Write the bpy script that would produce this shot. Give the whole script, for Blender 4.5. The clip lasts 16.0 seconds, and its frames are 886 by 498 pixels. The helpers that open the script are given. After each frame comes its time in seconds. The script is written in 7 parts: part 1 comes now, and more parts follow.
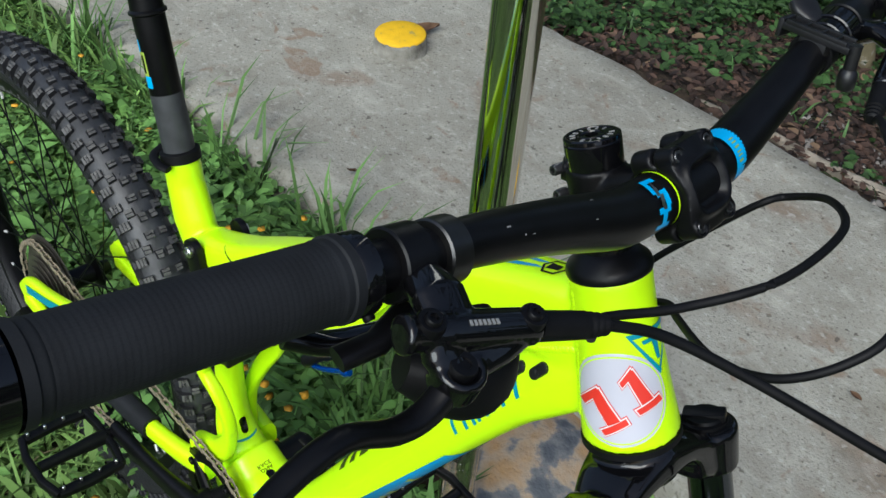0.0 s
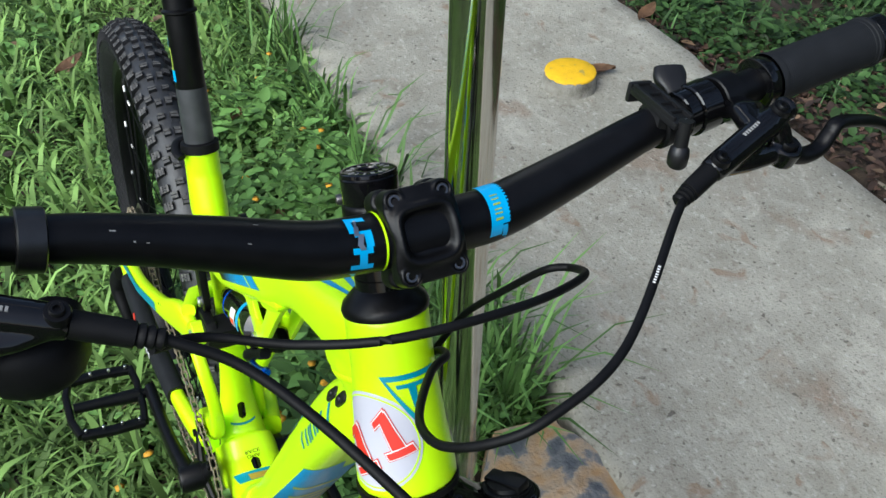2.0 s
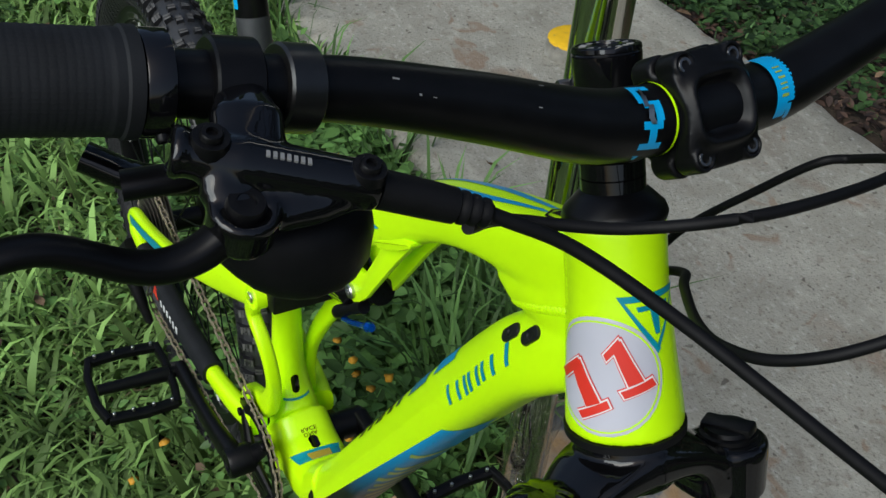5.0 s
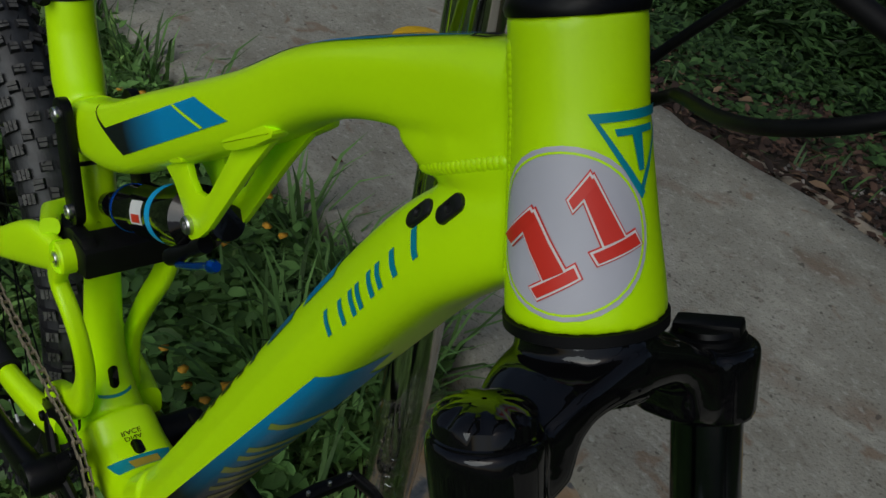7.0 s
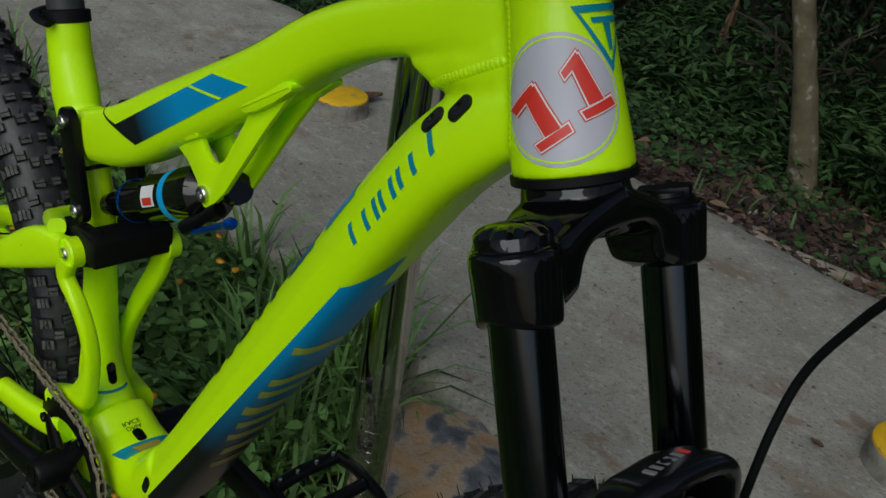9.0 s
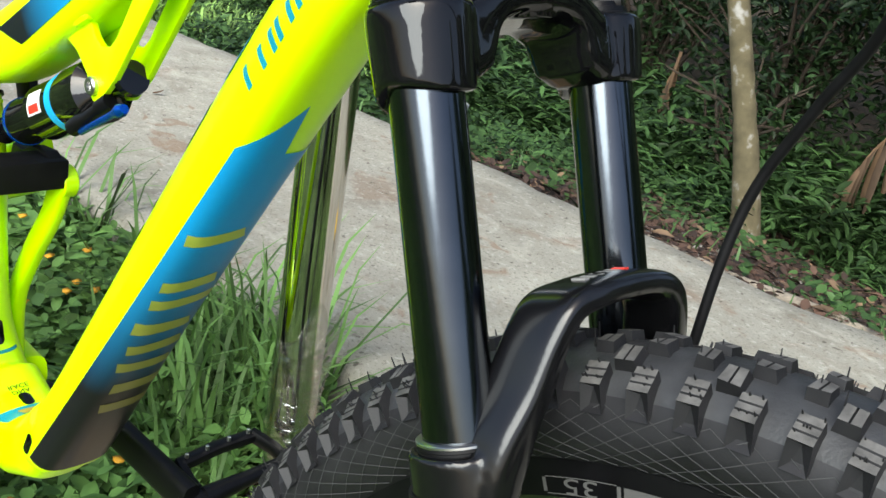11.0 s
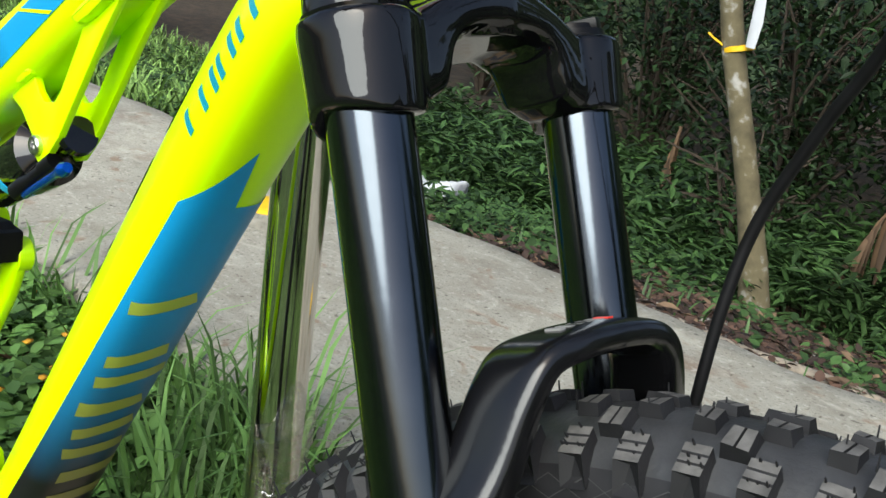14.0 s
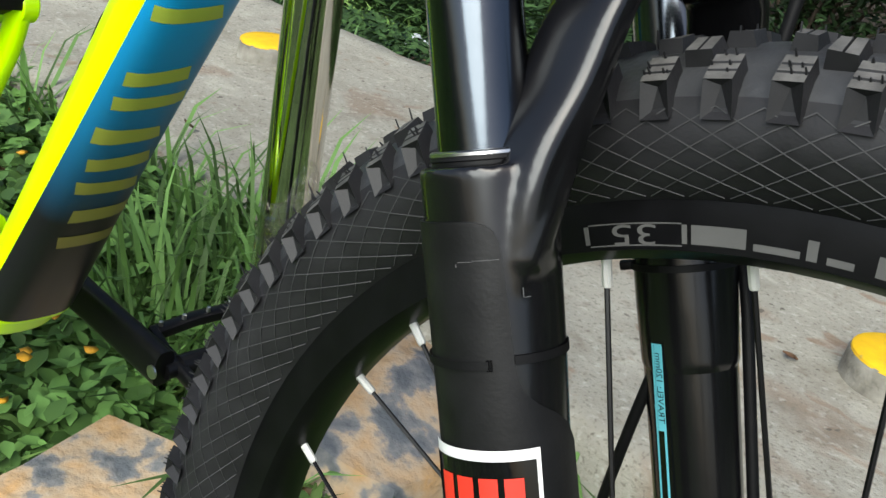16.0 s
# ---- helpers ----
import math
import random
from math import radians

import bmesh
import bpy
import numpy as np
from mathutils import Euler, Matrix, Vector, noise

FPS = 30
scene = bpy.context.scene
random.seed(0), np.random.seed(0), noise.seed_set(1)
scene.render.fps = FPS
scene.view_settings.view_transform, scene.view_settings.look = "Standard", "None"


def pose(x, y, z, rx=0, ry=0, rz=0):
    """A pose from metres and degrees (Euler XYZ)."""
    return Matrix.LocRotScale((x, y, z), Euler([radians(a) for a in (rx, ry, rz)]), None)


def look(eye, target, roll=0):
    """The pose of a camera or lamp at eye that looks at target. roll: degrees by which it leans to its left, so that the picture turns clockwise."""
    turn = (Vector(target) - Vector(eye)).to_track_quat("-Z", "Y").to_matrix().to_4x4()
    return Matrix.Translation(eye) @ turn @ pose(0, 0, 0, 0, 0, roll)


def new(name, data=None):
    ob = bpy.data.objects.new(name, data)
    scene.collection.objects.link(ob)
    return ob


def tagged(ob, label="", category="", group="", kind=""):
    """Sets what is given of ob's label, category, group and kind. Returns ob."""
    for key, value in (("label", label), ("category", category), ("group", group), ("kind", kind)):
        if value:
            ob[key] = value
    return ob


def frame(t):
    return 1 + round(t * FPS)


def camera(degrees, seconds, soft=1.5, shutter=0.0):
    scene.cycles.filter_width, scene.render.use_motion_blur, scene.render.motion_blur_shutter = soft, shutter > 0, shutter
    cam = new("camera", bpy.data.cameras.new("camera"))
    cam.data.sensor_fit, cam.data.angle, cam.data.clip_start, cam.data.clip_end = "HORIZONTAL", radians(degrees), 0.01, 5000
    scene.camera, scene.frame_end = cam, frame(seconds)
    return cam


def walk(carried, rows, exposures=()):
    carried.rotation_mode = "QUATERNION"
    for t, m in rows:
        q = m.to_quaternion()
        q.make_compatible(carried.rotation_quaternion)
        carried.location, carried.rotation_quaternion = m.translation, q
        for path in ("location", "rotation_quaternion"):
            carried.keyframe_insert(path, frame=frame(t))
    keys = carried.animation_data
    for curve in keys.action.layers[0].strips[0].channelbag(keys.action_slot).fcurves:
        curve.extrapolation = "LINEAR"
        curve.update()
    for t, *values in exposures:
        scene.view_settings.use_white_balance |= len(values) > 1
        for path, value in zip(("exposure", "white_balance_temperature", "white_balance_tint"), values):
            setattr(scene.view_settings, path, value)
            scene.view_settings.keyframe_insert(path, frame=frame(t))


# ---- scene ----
from mathutils.bvhtree import BVHTree

cam = camera(48.0, 16.0)
PATH = [
    (0.0, look((0.6160, -0.3409, 1.3402), (0.3016, -0.0188, 0.9434), 3.70)),
    (0.5, look((0.6533, -0.3546, 1.3425), (0.3073, -0.0677, 0.9450), 2.84)),
    (1.0, look((0.7595, -0.3441, 1.3640), (0.3912, -0.0807, 0.9703), 1.90)),
    (1.5, look((0.7908, -0.2340, 1.3619), (0.3860, -0.0206, 0.9738), 1.54)),
    (2.0, look((0.7841, -0.0998, 1.3504), (0.3707, 0.0978, 0.9631), 0.77)),
    (2.5, look((0.7545, -0.0029, 1.3381), (0.3358, 0.1837, 0.9509), 0.34)),
    (3.0, look((0.7230, 0.0441, 1.3221), (0.3044, 0.2296, 0.9343), 0.28)),
    (3.5, look((0.7032, -0.0265, 1.3240), (0.2846, 0.1568, 0.9351), 0.19)),
    (3.7, look((0.6977, -0.0732, 1.3232), (0.2784, 0.1086, 0.9345), 0.11)),
    (5.8, look((0.6542, -0.2306, 1.1376), (0.2801, 0.0445, 0.7578), 5.82)),
    (6.0, look((0.6477, -0.2265, 1.1107), (0.2760, 0.0548, 0.7329), 6.39)),
    (6.5, look((0.6238, -0.2211, 1.0860), (0.2576, 0.0813, 0.7193), 8.13)),
    (7.0, look((0.6060, -0.2057, 1.0661), (0.2487, 0.1258, 0.7163), 9.69)),
    (7.5, look((0.6049, -0.1946, 1.0587), (0.2535, 0.1573, 0.7229), 9.64)),
    (8.0, look((0.6367, -0.2221, 1.0534), (0.2838, 0.1358, 0.7258), 9.12)),
    (8.5, look((0.6679, -0.2845, 1.0588), (0.3177, 0.0924, 0.7501), 8.16)),
    (9.0, look((0.6848, -0.3406, 1.0357), (0.3383, 0.0479, 0.7372), 8.37)),
    (9.2, look((0.6880, -0.3428, 1.0200), (0.3420, 0.0471, 0.7229), 8.46)),
    (11.3, look((0.7330, -0.3100, 0.8780), (0.3825, 0.1220, 0.6550), 9.40)),
    (11.5, look((0.7618, -0.3264, 0.8886), (0.4067, 0.1096, 0.6793), 9.15)),
    (12.0, look((0.7770, -0.3451, 0.9096), (0.4208, 0.0949, 0.7106), 8.85)),
    (12.5, look((0.7842, -0.3064, 0.8989), (0.4140, 0.1221, 0.7007), 7.51)),
    (13.0, look((0.7397, -0.3227, 0.8755), (0.3648, 0.1015, 0.6769), 7.03)),
    (13.5, look((0.6983, -0.2962, 0.8693), (0.3248, 0.1300, 0.6722), 7.46)),
    (14.0, look((0.7018, -0.2583, 0.8495), (0.3314, 0.1712, 0.6538), 7.37)),
    (14.5, look((0.6858, -0.2509, 0.8128), (0.3191, 0.1789, 0.6109), 6.98)),
    (15.0, look((0.6951, -0.2732, 0.8051), (0.3308, 0.1550, 0.5955), 6.95)),
    (15.5, look((0.6952, -0.2764, 0.7734), (0.3418, 0.1461, 0.5355), 7.99)),
    (16.0, look((0.6969, -0.2768, 0.7528), (0.3572, 0.1466, 0.4973), 10.25)),
]
EXPOSURES = [(0.0, 0.24, 6250, 10), (1.0, 0.29, 6250, 10), (1.5, 0.46, 6250, 10), (2.5, 0.39, 6250, 10), (3.0, 0.16, 6250, 10), (3.7, 0.14, 6250, 10), (5.8, -0.69, 6500, 10), (6.2, -1.0, 6500, 10), (6.6, -1.25, 6500, 10), (8.0, -1.25, 6500, 10), (9.2, -0.99, 6500, 10), (11.3, 1.09, 6750, 10), (11.5, 0.94, 6750, 10), (12.0, 0.39, 6750, 10), (13.0, 0.24, 6750, 10), (13.5, 0.59, 6750, 10), (14.0, 0.79, 6750, 10), (14.5, 1.36, 6750, 10), (15.0, 1.12, 6750, 10), (15.5, 0.94, 6750, 10), (16.0, 0.72, 6750, 10)]
walk(cam, PATH, EXPOSURES)

# ---- world and sun: a bright overcast sky over a clearing ----
world = bpy.data.worlds.new("sky")
scene.world = world
world.use_nodes = True
wn = world.node_tree.nodes
sky = wn.new("ShaderNodeTexSky")
sky.sky_type = "NISHITA"
sky.sun_disc = False
sky.sun_elevation, sky.sun_rotation = radians(52), radians(150)
sky.air_density, sky.dust_density = 1.0, 3.0
wn["Background"].inputs["Strength"].default_value = 0.128
world.node_tree.links.new(sky.outputs[0], wn["Background"].inputs["Color"])
sun = new("sun", bpy.data.lights.new("sun", "SUN"))
sun.data.energy, sun.data.angle, sun.data.color = 2.85, radians(50), (0.92, 1.0, 0.985)
sun.matrix_basis = look((0.9, -2.4, 2.0), (0, 0, 0))


# ---- materials ----
def mat(name, color, rough=0.5, metal=0.0, var=0.15, scale=40.0, bump=0.0, bscale=200.0, coat=0.0, stops=None, spec=0.5, island=0.0, objvar=0.0, big=0.0, bigscale=4.0):
    m = bpy.data.materials.new(name)
    m.use_nodes = True
    nt = m.node_tree
    N, L = nt.nodes, nt.links
    b = N["Principled BSDF"]
    b.inputs["Roughness"].default_value, b.inputs["Metallic"].default_value = rough, metal
    b.inputs["Coat Weight"].default_value = coat
    b.inputs["Coat Roughness"].default_value = 0.08
    b.inputs["Specular IOR Level"].default_value = spec
    tc = N.new("ShaderNodeTexCoord")
    no = N.new("ShaderNodeTexNoise")
    no.inputs["Scale"].default_value, no.inputs["Detail"].default_value = scale, 6.0
    L.new(tc.outputs["Object"], no.inputs["Vector"])
    ramp = N.new("ShaderNodeValToRGB")
    L.new(no.outputs["Fac"], ramp.inputs["Fac"])
    e = ramp.color_ramp.elements
    if stops:
        while len(e) < len(stops):
            e.new(0.5)
        for k, (p, c) in zip(e, stops):
            k.position, k.color = p, (*c, 1)
    else:
        e[0].position, e[1].position = 0.3, 0.7
        e[0].color = (*[c * (1 - var) for c in color], 1)
        e[1].color = (*[min(1, c * (1 + var)) for c in color], 1)
    out = ramp.outputs["Color"]

    def shade(fac, amount, out):
        mr = N.new("ShaderNodeMapRange")
        mr.inputs["To Min"].default_value, mr.inputs["To Max"].default_value = 1 - amount, 1 + amount
        L.new(fac, mr.inputs["Value"])
        vm = N.new("ShaderNodeVectorMath")
        vm.operation = "SCALE"
        L.new(out, vm.inputs[0])
        L.new(mr.outputs[0], vm.inputs["Scale"])
        return vm.outputs[0]

    if big:
        nb = N.new("ShaderNodeTexNoise")
        nb.inputs["Scale"].default_value, nb.inputs["Detail"].default_value = bigscale, 4.0
        L.new(tc.outputs["Object"], nb.inputs["Vector"])
        out = shade(nb.outputs["Fac"], big, out)
    if island:
        g = N.new("ShaderNodeNewGeometry")
        out = shade(g.outputs["Random Per Island"], island, out)
    if objvar:
        oi = N.new("ShaderNodeObjectInfo")
        out = shade(oi.outputs["Random"], objvar, out)
    L.new(out, b.inputs["Base Color"])
    if bump:
        nn = N.new("ShaderNodeTexNoise")
        nn.inputs["Scale"].default_value, nn.inputs["Detail"].default_value = bscale, 5.0
        L.new(tc.outputs["Object"], nn.inputs["Vector"])
        bp = N.new("ShaderNodeBump")
        bp.inputs["Strength"].default_value, bp.inputs["Distance"].default_value = bump, 0.01
        L.new(nn.outputs["Fac"], bp.inputs["Height"])
        L.new(bp.outputs[0], b.inputs["Normal"])
    return m


M_YELLOW = mat("neon_yellow_paint", (0.585, 1.0, 0.001), 0.34, var=0.02, scale=12, bump=0.02, bscale=500, coat=0.2, spec=0.35)
M_BLACK = mat("gloss_black_paint", (0.003, 0.003, 0.0035), 0.045, var=0.3, coat=0.05, bump=0.006, bscale=120, spec=0.42)
M_SATIN = mat("satin_black_metal", (0.003, 0.003, 0.0035), 0.36, var=0.3, scale=80, bump=0.02, bscale=900, spec=0.2)
M_MATTE = mat("matte_black_plastic", (0.0035, 0.0035, 0.004), 0.55, var=0.3, scale=90, bump=0.04, bscale=900, spec=0.18)
M_GRIP = mat("grip_rubber", (0.0085, 0.0095, 0.0112), 0.7, var=0.25, scale=60, bump=0.06, bscale=1200, spec=0.25)
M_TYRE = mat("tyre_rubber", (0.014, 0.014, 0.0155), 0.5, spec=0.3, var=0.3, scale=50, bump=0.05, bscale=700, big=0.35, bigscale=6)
M_STANCHION = mat("dark_anodised_tube", (0.082, 0.092, 0.104), 0.14, 1.0, var=0.15, scale=20, bump=0.012, bscale=35)
M_RIB = mat("sidewall_rib_rubber", (0.036, 0.036, 0.038), 0.6, var=0.3, scale=60)
M_STEEL = mat("bare_steel", (0.55, 0.55, 0.54), 0.28, 1.0, var=0.1)
M_CHAIN = mat("chain_steel", (0.30, 0.25, 0.18), 0.45, 0.35, var=0.4, scale=300)
M_COG = mat("sprocket_steel", (0.09, 0.08, 0.065), 0.4, 0.6, var=0.3)
M_INOX = mat("polished_stainless", (0.62, 0.60, 0.55), 0.09, 1.0, var=0.04, scale=6, bump=0.006, bscale=60)
M_BLUE = mat("blue_decal", (0.0, 0.27, 0.56), 0.35, var=0.05, coat=0.2)
M_NIPPLE = mat("nickel_nipple", (0.62, 0.62, 0.60), 0.3, 0.35, var=0.1)
M_RIMPRINT = mat("rim_print", (0.072, 0.072, 0.07), 0.5, var=0.15)
M_LEG = mat("scuffed_gloss_black", (0.004, 0.004, 0.0045), 0.19, var=0.3, scale=30, bump=0.006, bscale=80, spec=0.5)
# darker than the lawn grass: tree shade over the slope is put into the colour
M_GRASS2 = mat("shade_toned_slope_grass", (0.050, 0.108, 0.030), 0.55, scale=3, var=0.3, island=0.55, spec=0.3)
M_TEAL = mat("teal_decal", (0.0, 0.25, 0.33), 0.35, var=0.05)
M_CYAN = mat("cyan_decal", (0.0, 0.38, 0.75), 0.4, var=0.05)
M_LIME = mat("lime_decal", (0.30, 0.42, 0.06), 0.35, var=0.05)
M_RED = mat("red_print", (0.68, 0.035, 0.02), 0.4, var=0.05)
M_WHITE = mat("white_print", (0.75, 0.75, 0.74), 0.45, var=0.04)
M_STICKER = mat("pale_grey_sticker", (0.50, 0.50, 0.56), 0.4, var=0.04, scale=20, bump=0.03, bscale=30)
M_GREYPRINT = mat("grey_print", (0.21, 0.21, 0.205), 0.5, var=0.1)
M_BLUEAN = mat("blue_anodised", (0.0, 0.10, 0.55), 0.25, 0.8, var=0.1)


def fade(name, p0, p1, c0, c1, rough=0.35):
    """Paint that fades from c0 at the point p0 to c1 at p1, in the part's own space."""
    m = mat(name, c0, rough, coat=0.05, spec=0.3)
    N, L = m.node_tree.nodes, m.node_tree.links
    d = Vector(p1) - Vector(p0)
    tc, sub, dot = N.new("ShaderNodeTexCoord"), N.new("ShaderNodeVectorMath"), N.new("ShaderNodeVectorMath")
    sub.operation, dot.operation = "SUBTRACT", "DOT_PRODUCT"
    sub.inputs[1].default_value, dot.inputs[1].default_value = p0, d / d.length_squared
    L.new(tc.outputs["Object"], sub.inputs[0])
    L.new(sub.outputs[0], dot.inputs[0])
    r = N.new("ShaderNodeValToRGB")
    r.color_ramp.elements[0].color, r.color_ramp.elements[1].color = (*c0, 1), (*c1, 1)
    L.new(dot.outputs["Value"], r.inputs["Fac"])
    L.new(r.outputs["Color"], N["Principled BSDF"].inputs["Base Color"])
    return m


M_CONC = mat("worn_concrete", (0.33, 0.31, 0.27), 0.9, bump=0.30, bscale=260, scale=9, big=0.28, bigscale=1.6,
             stops=[(0.25, (0.190, 0.175, 0.140)), (0.42, (0.280, 0.269, 0.222)), (0.6, (0.325, 0.313, 0.261)), (0.8, (0.400, 0.388, 0.328))])
# soil browns are lowered further, with shade under the trees put into them
M_SOIL = mat("leaf_littered_soil", (0.08, 0.05, 0.03), 0.95, bump=0.8, bscale=45, scale=14, big=0.4, bigscale=2.0,
             stops=[(0.3, (0.016, 0.011, 0.007)), (0.5, (0.034, 0.023, 0.014)), (0.7, (0.062, 0.041, 0.024))])
M_GRASS = mat("grass_blades", (0.142, 0.245, 0.064), 0.55, scale=3, var=0.35, island=0.62, spec=0.18)
M_TUFT = mat("tuft_blades", (0.104, 0.205, 0.056), 0.5, scale=4, var=0.3, island=0.6, spec=0.22)
M_LEAF = mat("weed_leaves", (0.102, 0.208, 0.052), 0.5, scale=4, var=0.3, island=0.55, spec=0.25)
M_STRAW = mat("dry_straw", (0.30, 0.25, 0.13), 0.8, scale=6, var=0.3, island=0.4)
# tan taken down to include the shade from the trees overhead
M_TAN = mat("tan_leaves", (0.155, 0.098, 0.056), 0.8, scale=8, var=0.35, island=0.6)
# near-black green: the thicket's deep shadow is painted into the leaves
M_BUSH = mat("shade_toned_bush_leaves", (0.017, 0.038, 0.011), 0.5, scale=2, var=0.5, island=0.65, spec=0.3)
# undergrowth green lowered to carry the canopy's shade in the colour
M_UNDER = mat("shade_toned_plants", (0.034, 0.073, 0.020), 0.5, scale=4, var=0.35, island=0.6, spec=0.3)
# brown litter colour also holds the canopy shade behind the path
M_DRY = mat("shade_toned_dry_leaves", (0.058, 0.031, 0.020), 0.75, scale=9, var=0.5, island=0.7)
M_CRISP = mat("crisp_leaf", (0.20, 0.11, 0.06), 0.75, scale=40, var=0.4)
M_FLOWER = mat("orange_petals", (0.75, 0.36, 0.02), 0.6, var=0.2, island=0.2)
M_STONE = mat("ochre_rock", (0.4, 0.3, 0.2), 0.85, bump=0.7, bscale=50, scale=20, big=0.25, bigscale=4,
              stops=[(0.36, (0.085, 0.095, 0.105)), (0.44, (0.16, 0.16, 0.16)), (0.49, (0.37, 0.285, 0.195)), (0.66, (0.40, 0.24, 0.105)), (0.8, (0.42, 0.36, 0.29))])
M_CAP = mat("yellow_paint_on_concrete", (0.80, 0.47, 0.006), 0.6, scale=55, bump=0.15, stops=[(0.28, (0.42, 0.30, 0.08)), (0.36, (0.72, 0.42, 0.008)), (0.7, (0.82, 0.49, 0.008))])
M_BARK = mat("pale_bark", (0.17, 0.14, 0.085), 0.9, scale=22, bump=0.3, bscale=40,
             stops=[(0.3, (0.070, 0.058, 0.030)), (0.6, (0.125, 0.104, 0.056)), (0.70, (0.30, 0.29, 0.26)), (0.8, (0.38, 0.37, 0.34))])
M_TWIG = mat("brown_twig", (0.05, 0.036, 0.024), 0.9, scale=30, var=0.4)
M_CLOTH = mat("white_rag", (0.50, 0.52, 0.55), 0.85, scale=20, var=0.08, bump=0.2, bscale=40)
M_PEBBLE = mat("grey_pebbles", (0.24, 0.22, 0.20), 0.9, scale=15, var=0.3, island=0.4)
M_HILL = mat("distant_foliage", (0.016, 0.034, 0.011), 0.9, scale=6, var=0.7, bump=0.6, bscale=8)


# ---- mesh helpers ----
def V(*a):
    return Vector(a)


def finish(name, bm, material, smooth=True, parent=None, label=""):
    me = bpy.data.meshes.new(name)
    bmesh.ops.recalc_face_normals(bm, faces=bm.faces)
    bm.to_mesh(me)
    bm.free()
    for m in (material if isinstance(material, (list, tuple)) else [material]):
        me.materials.append(m)
    if smooth:
        me.polygons.foreach_set("use_smooth", [True] * len(me.polygons))
        me.set_sharp_from_angle(angle=radians(38))
    ob = new(name, me)
    ob.parent = parent
    if label:
        tagged(ob, label)
    return ob


def part(name, bm, material, parent, label="", smooth=True):
    return finish(name, bm, material, smooth, parent, label)


def stuff(name, verts, faces, material, label, category):
    me = bpy.data.meshes.new(name)
    me.from_pydata(verts, [], faces)
    me.materials.append(material)
    me.polygons.foreach_set("use_smooth", [True] * len(me.polygons))
    return tagged(new(name, me), label, category, kind="stuff")


def spline(pts, n):
    """Catmull-Rom through pts (any tuples), n steps a span."""
    P = [np.array(p, float) for p in pts]
    P = [2 * P[0] - P[1]] + P + [2 * P[-1] - P[-2]]
    out = []
    for i in range(1, len(P) - 2):
        a, b, c, d = P[i - 1:i + 3]
        for k in range(n):
            t = k / n
            out.append(0.5 * (2 * b + (c - a) * t + (2 * a - 5 * b + 4 * c - d) * t * t + (3 * b - a - 3 * c + d) * t ** 3))
    out.append(P[-2])
    return out


def sweep(bm, pts, radii, segs=16, side=(0, 1, 0), power=2.0, caps=True, closed=False, taper=0.0):
    """A tube along pts; radii: one number, or a row (across side, other way) a point; power above 2 squares the section; taper narrows its back."""
    n = len(pts)
    P = [Vector(p) for p in pts]
    rings = []
    up = Vector(side).normalized()
    for i in range(n):
        a, b = (P[i - 1], P[(i + 1) % n]) if closed else (P[max(i - 1, 0)], P[min(i + 1, n - 1)])
        t = (b - a).normalized()
        u = up - t * up.dot(t)
        if u.length < 1e-4:
            u = t.orthogonal()
        u.normalize()
        if side == (0, 0, 0) or len(side) == 0:
            u = t.orthogonal().normalized()
        w = t.cross(u)
        r = radii[i] if isinstance(radii, list) else radii
        ra, rb = (r, r) if np.isscalar(r) else r
        ring = []
        for k in range(segs):
            q = 2 * math.pi * k / segs
            c, s = math.cos(q), math.sin(q)
            c, s = math.copysign(abs(c) ** (2 / power), c), math.copysign(abs(s) ** (2 / power), s)
            ring.append(bm.verts.new(P[i] + u * (c * ra * (1 - taper * max(0, -s))) + w * (s * rb)))
        rings.append(ring)
    for i in range(n if closed else n - 1):
        A, B = rings[i], rings[(i + 1) % n]
        for k in range(segs):
            bm.faces.new((A[k], A[(k + 1) % segs], B[(k + 1) % segs], B[k]))
    if caps and not closed:
        bm.faces.new(rings[0][::-1])
        bm.faces.new(rings[-1])
    return bm


def tube(pts, radii, segs=16, side=(0, 1, 0), power=2.0, bm=None):
    return sweep(bm or bmesh.new(), pts, radii, segs, side, power)


def lathe(bm, a, b, profile, segs=24):
    """Turned shape round the line a to b; profile: (metres from a towards b, radius)."""
    a, b = Vector(a), Vector(b)
    t = (b - a).normalized()
    u = t.orthogonal().normalized()
    w = t.cross(u)
    rings = []
    for h, r in profile:
        c = a + t * h
        rings.append([bm.verts.new(c + (u * math.cos(2 * math.pi * k / segs) + w * math.sin(2 * math.pi * k / segs)) * max(r, 1e-5)) for k in range(segs)])
    for A, B in zip(rings, rings[1:]):
        for k in range(segs):
            bm.faces.new((A[k], A[(k + 1) % segs], B[(k + 1) % segs], B[k]))
    bm.faces.new(rings[0][::-1])
    bm.faces.new(rings[-1])
    return bm


def turned(a, b, profile, segs=24):
    return lathe(bmesh.new(), a, b, profile, segs)


def bolt(bm, c, d, r=0.004, h=0.003):
    """A round bolt head with a hex socket, facing d."""
    d = Vector(d).normalized()
    c = Vector(c)
    lathe(bm, c - d * h, c + d, [(0, r), (h * 1.6, r), (h * 2, r * 0.85), (h * 2, r * 0.5), (h * 1.2, r * 0.45)], 12)
    return bm


def box(bm, m, sx, sy, sz, bevel=0.0):
    r = bmesh.ops.create_cube(bm, size=1.0, matrix=m @ Matrix.Diagonal((sx, sy, sz, 1)))
    if bevel:
        es = list({e for v in r["verts"] for e in v.link_edges})
        bmesh.ops.bevel(bm, geom=es, offset=bevel, segments=2, affect="EDGES", profile=0.6)
    return bm


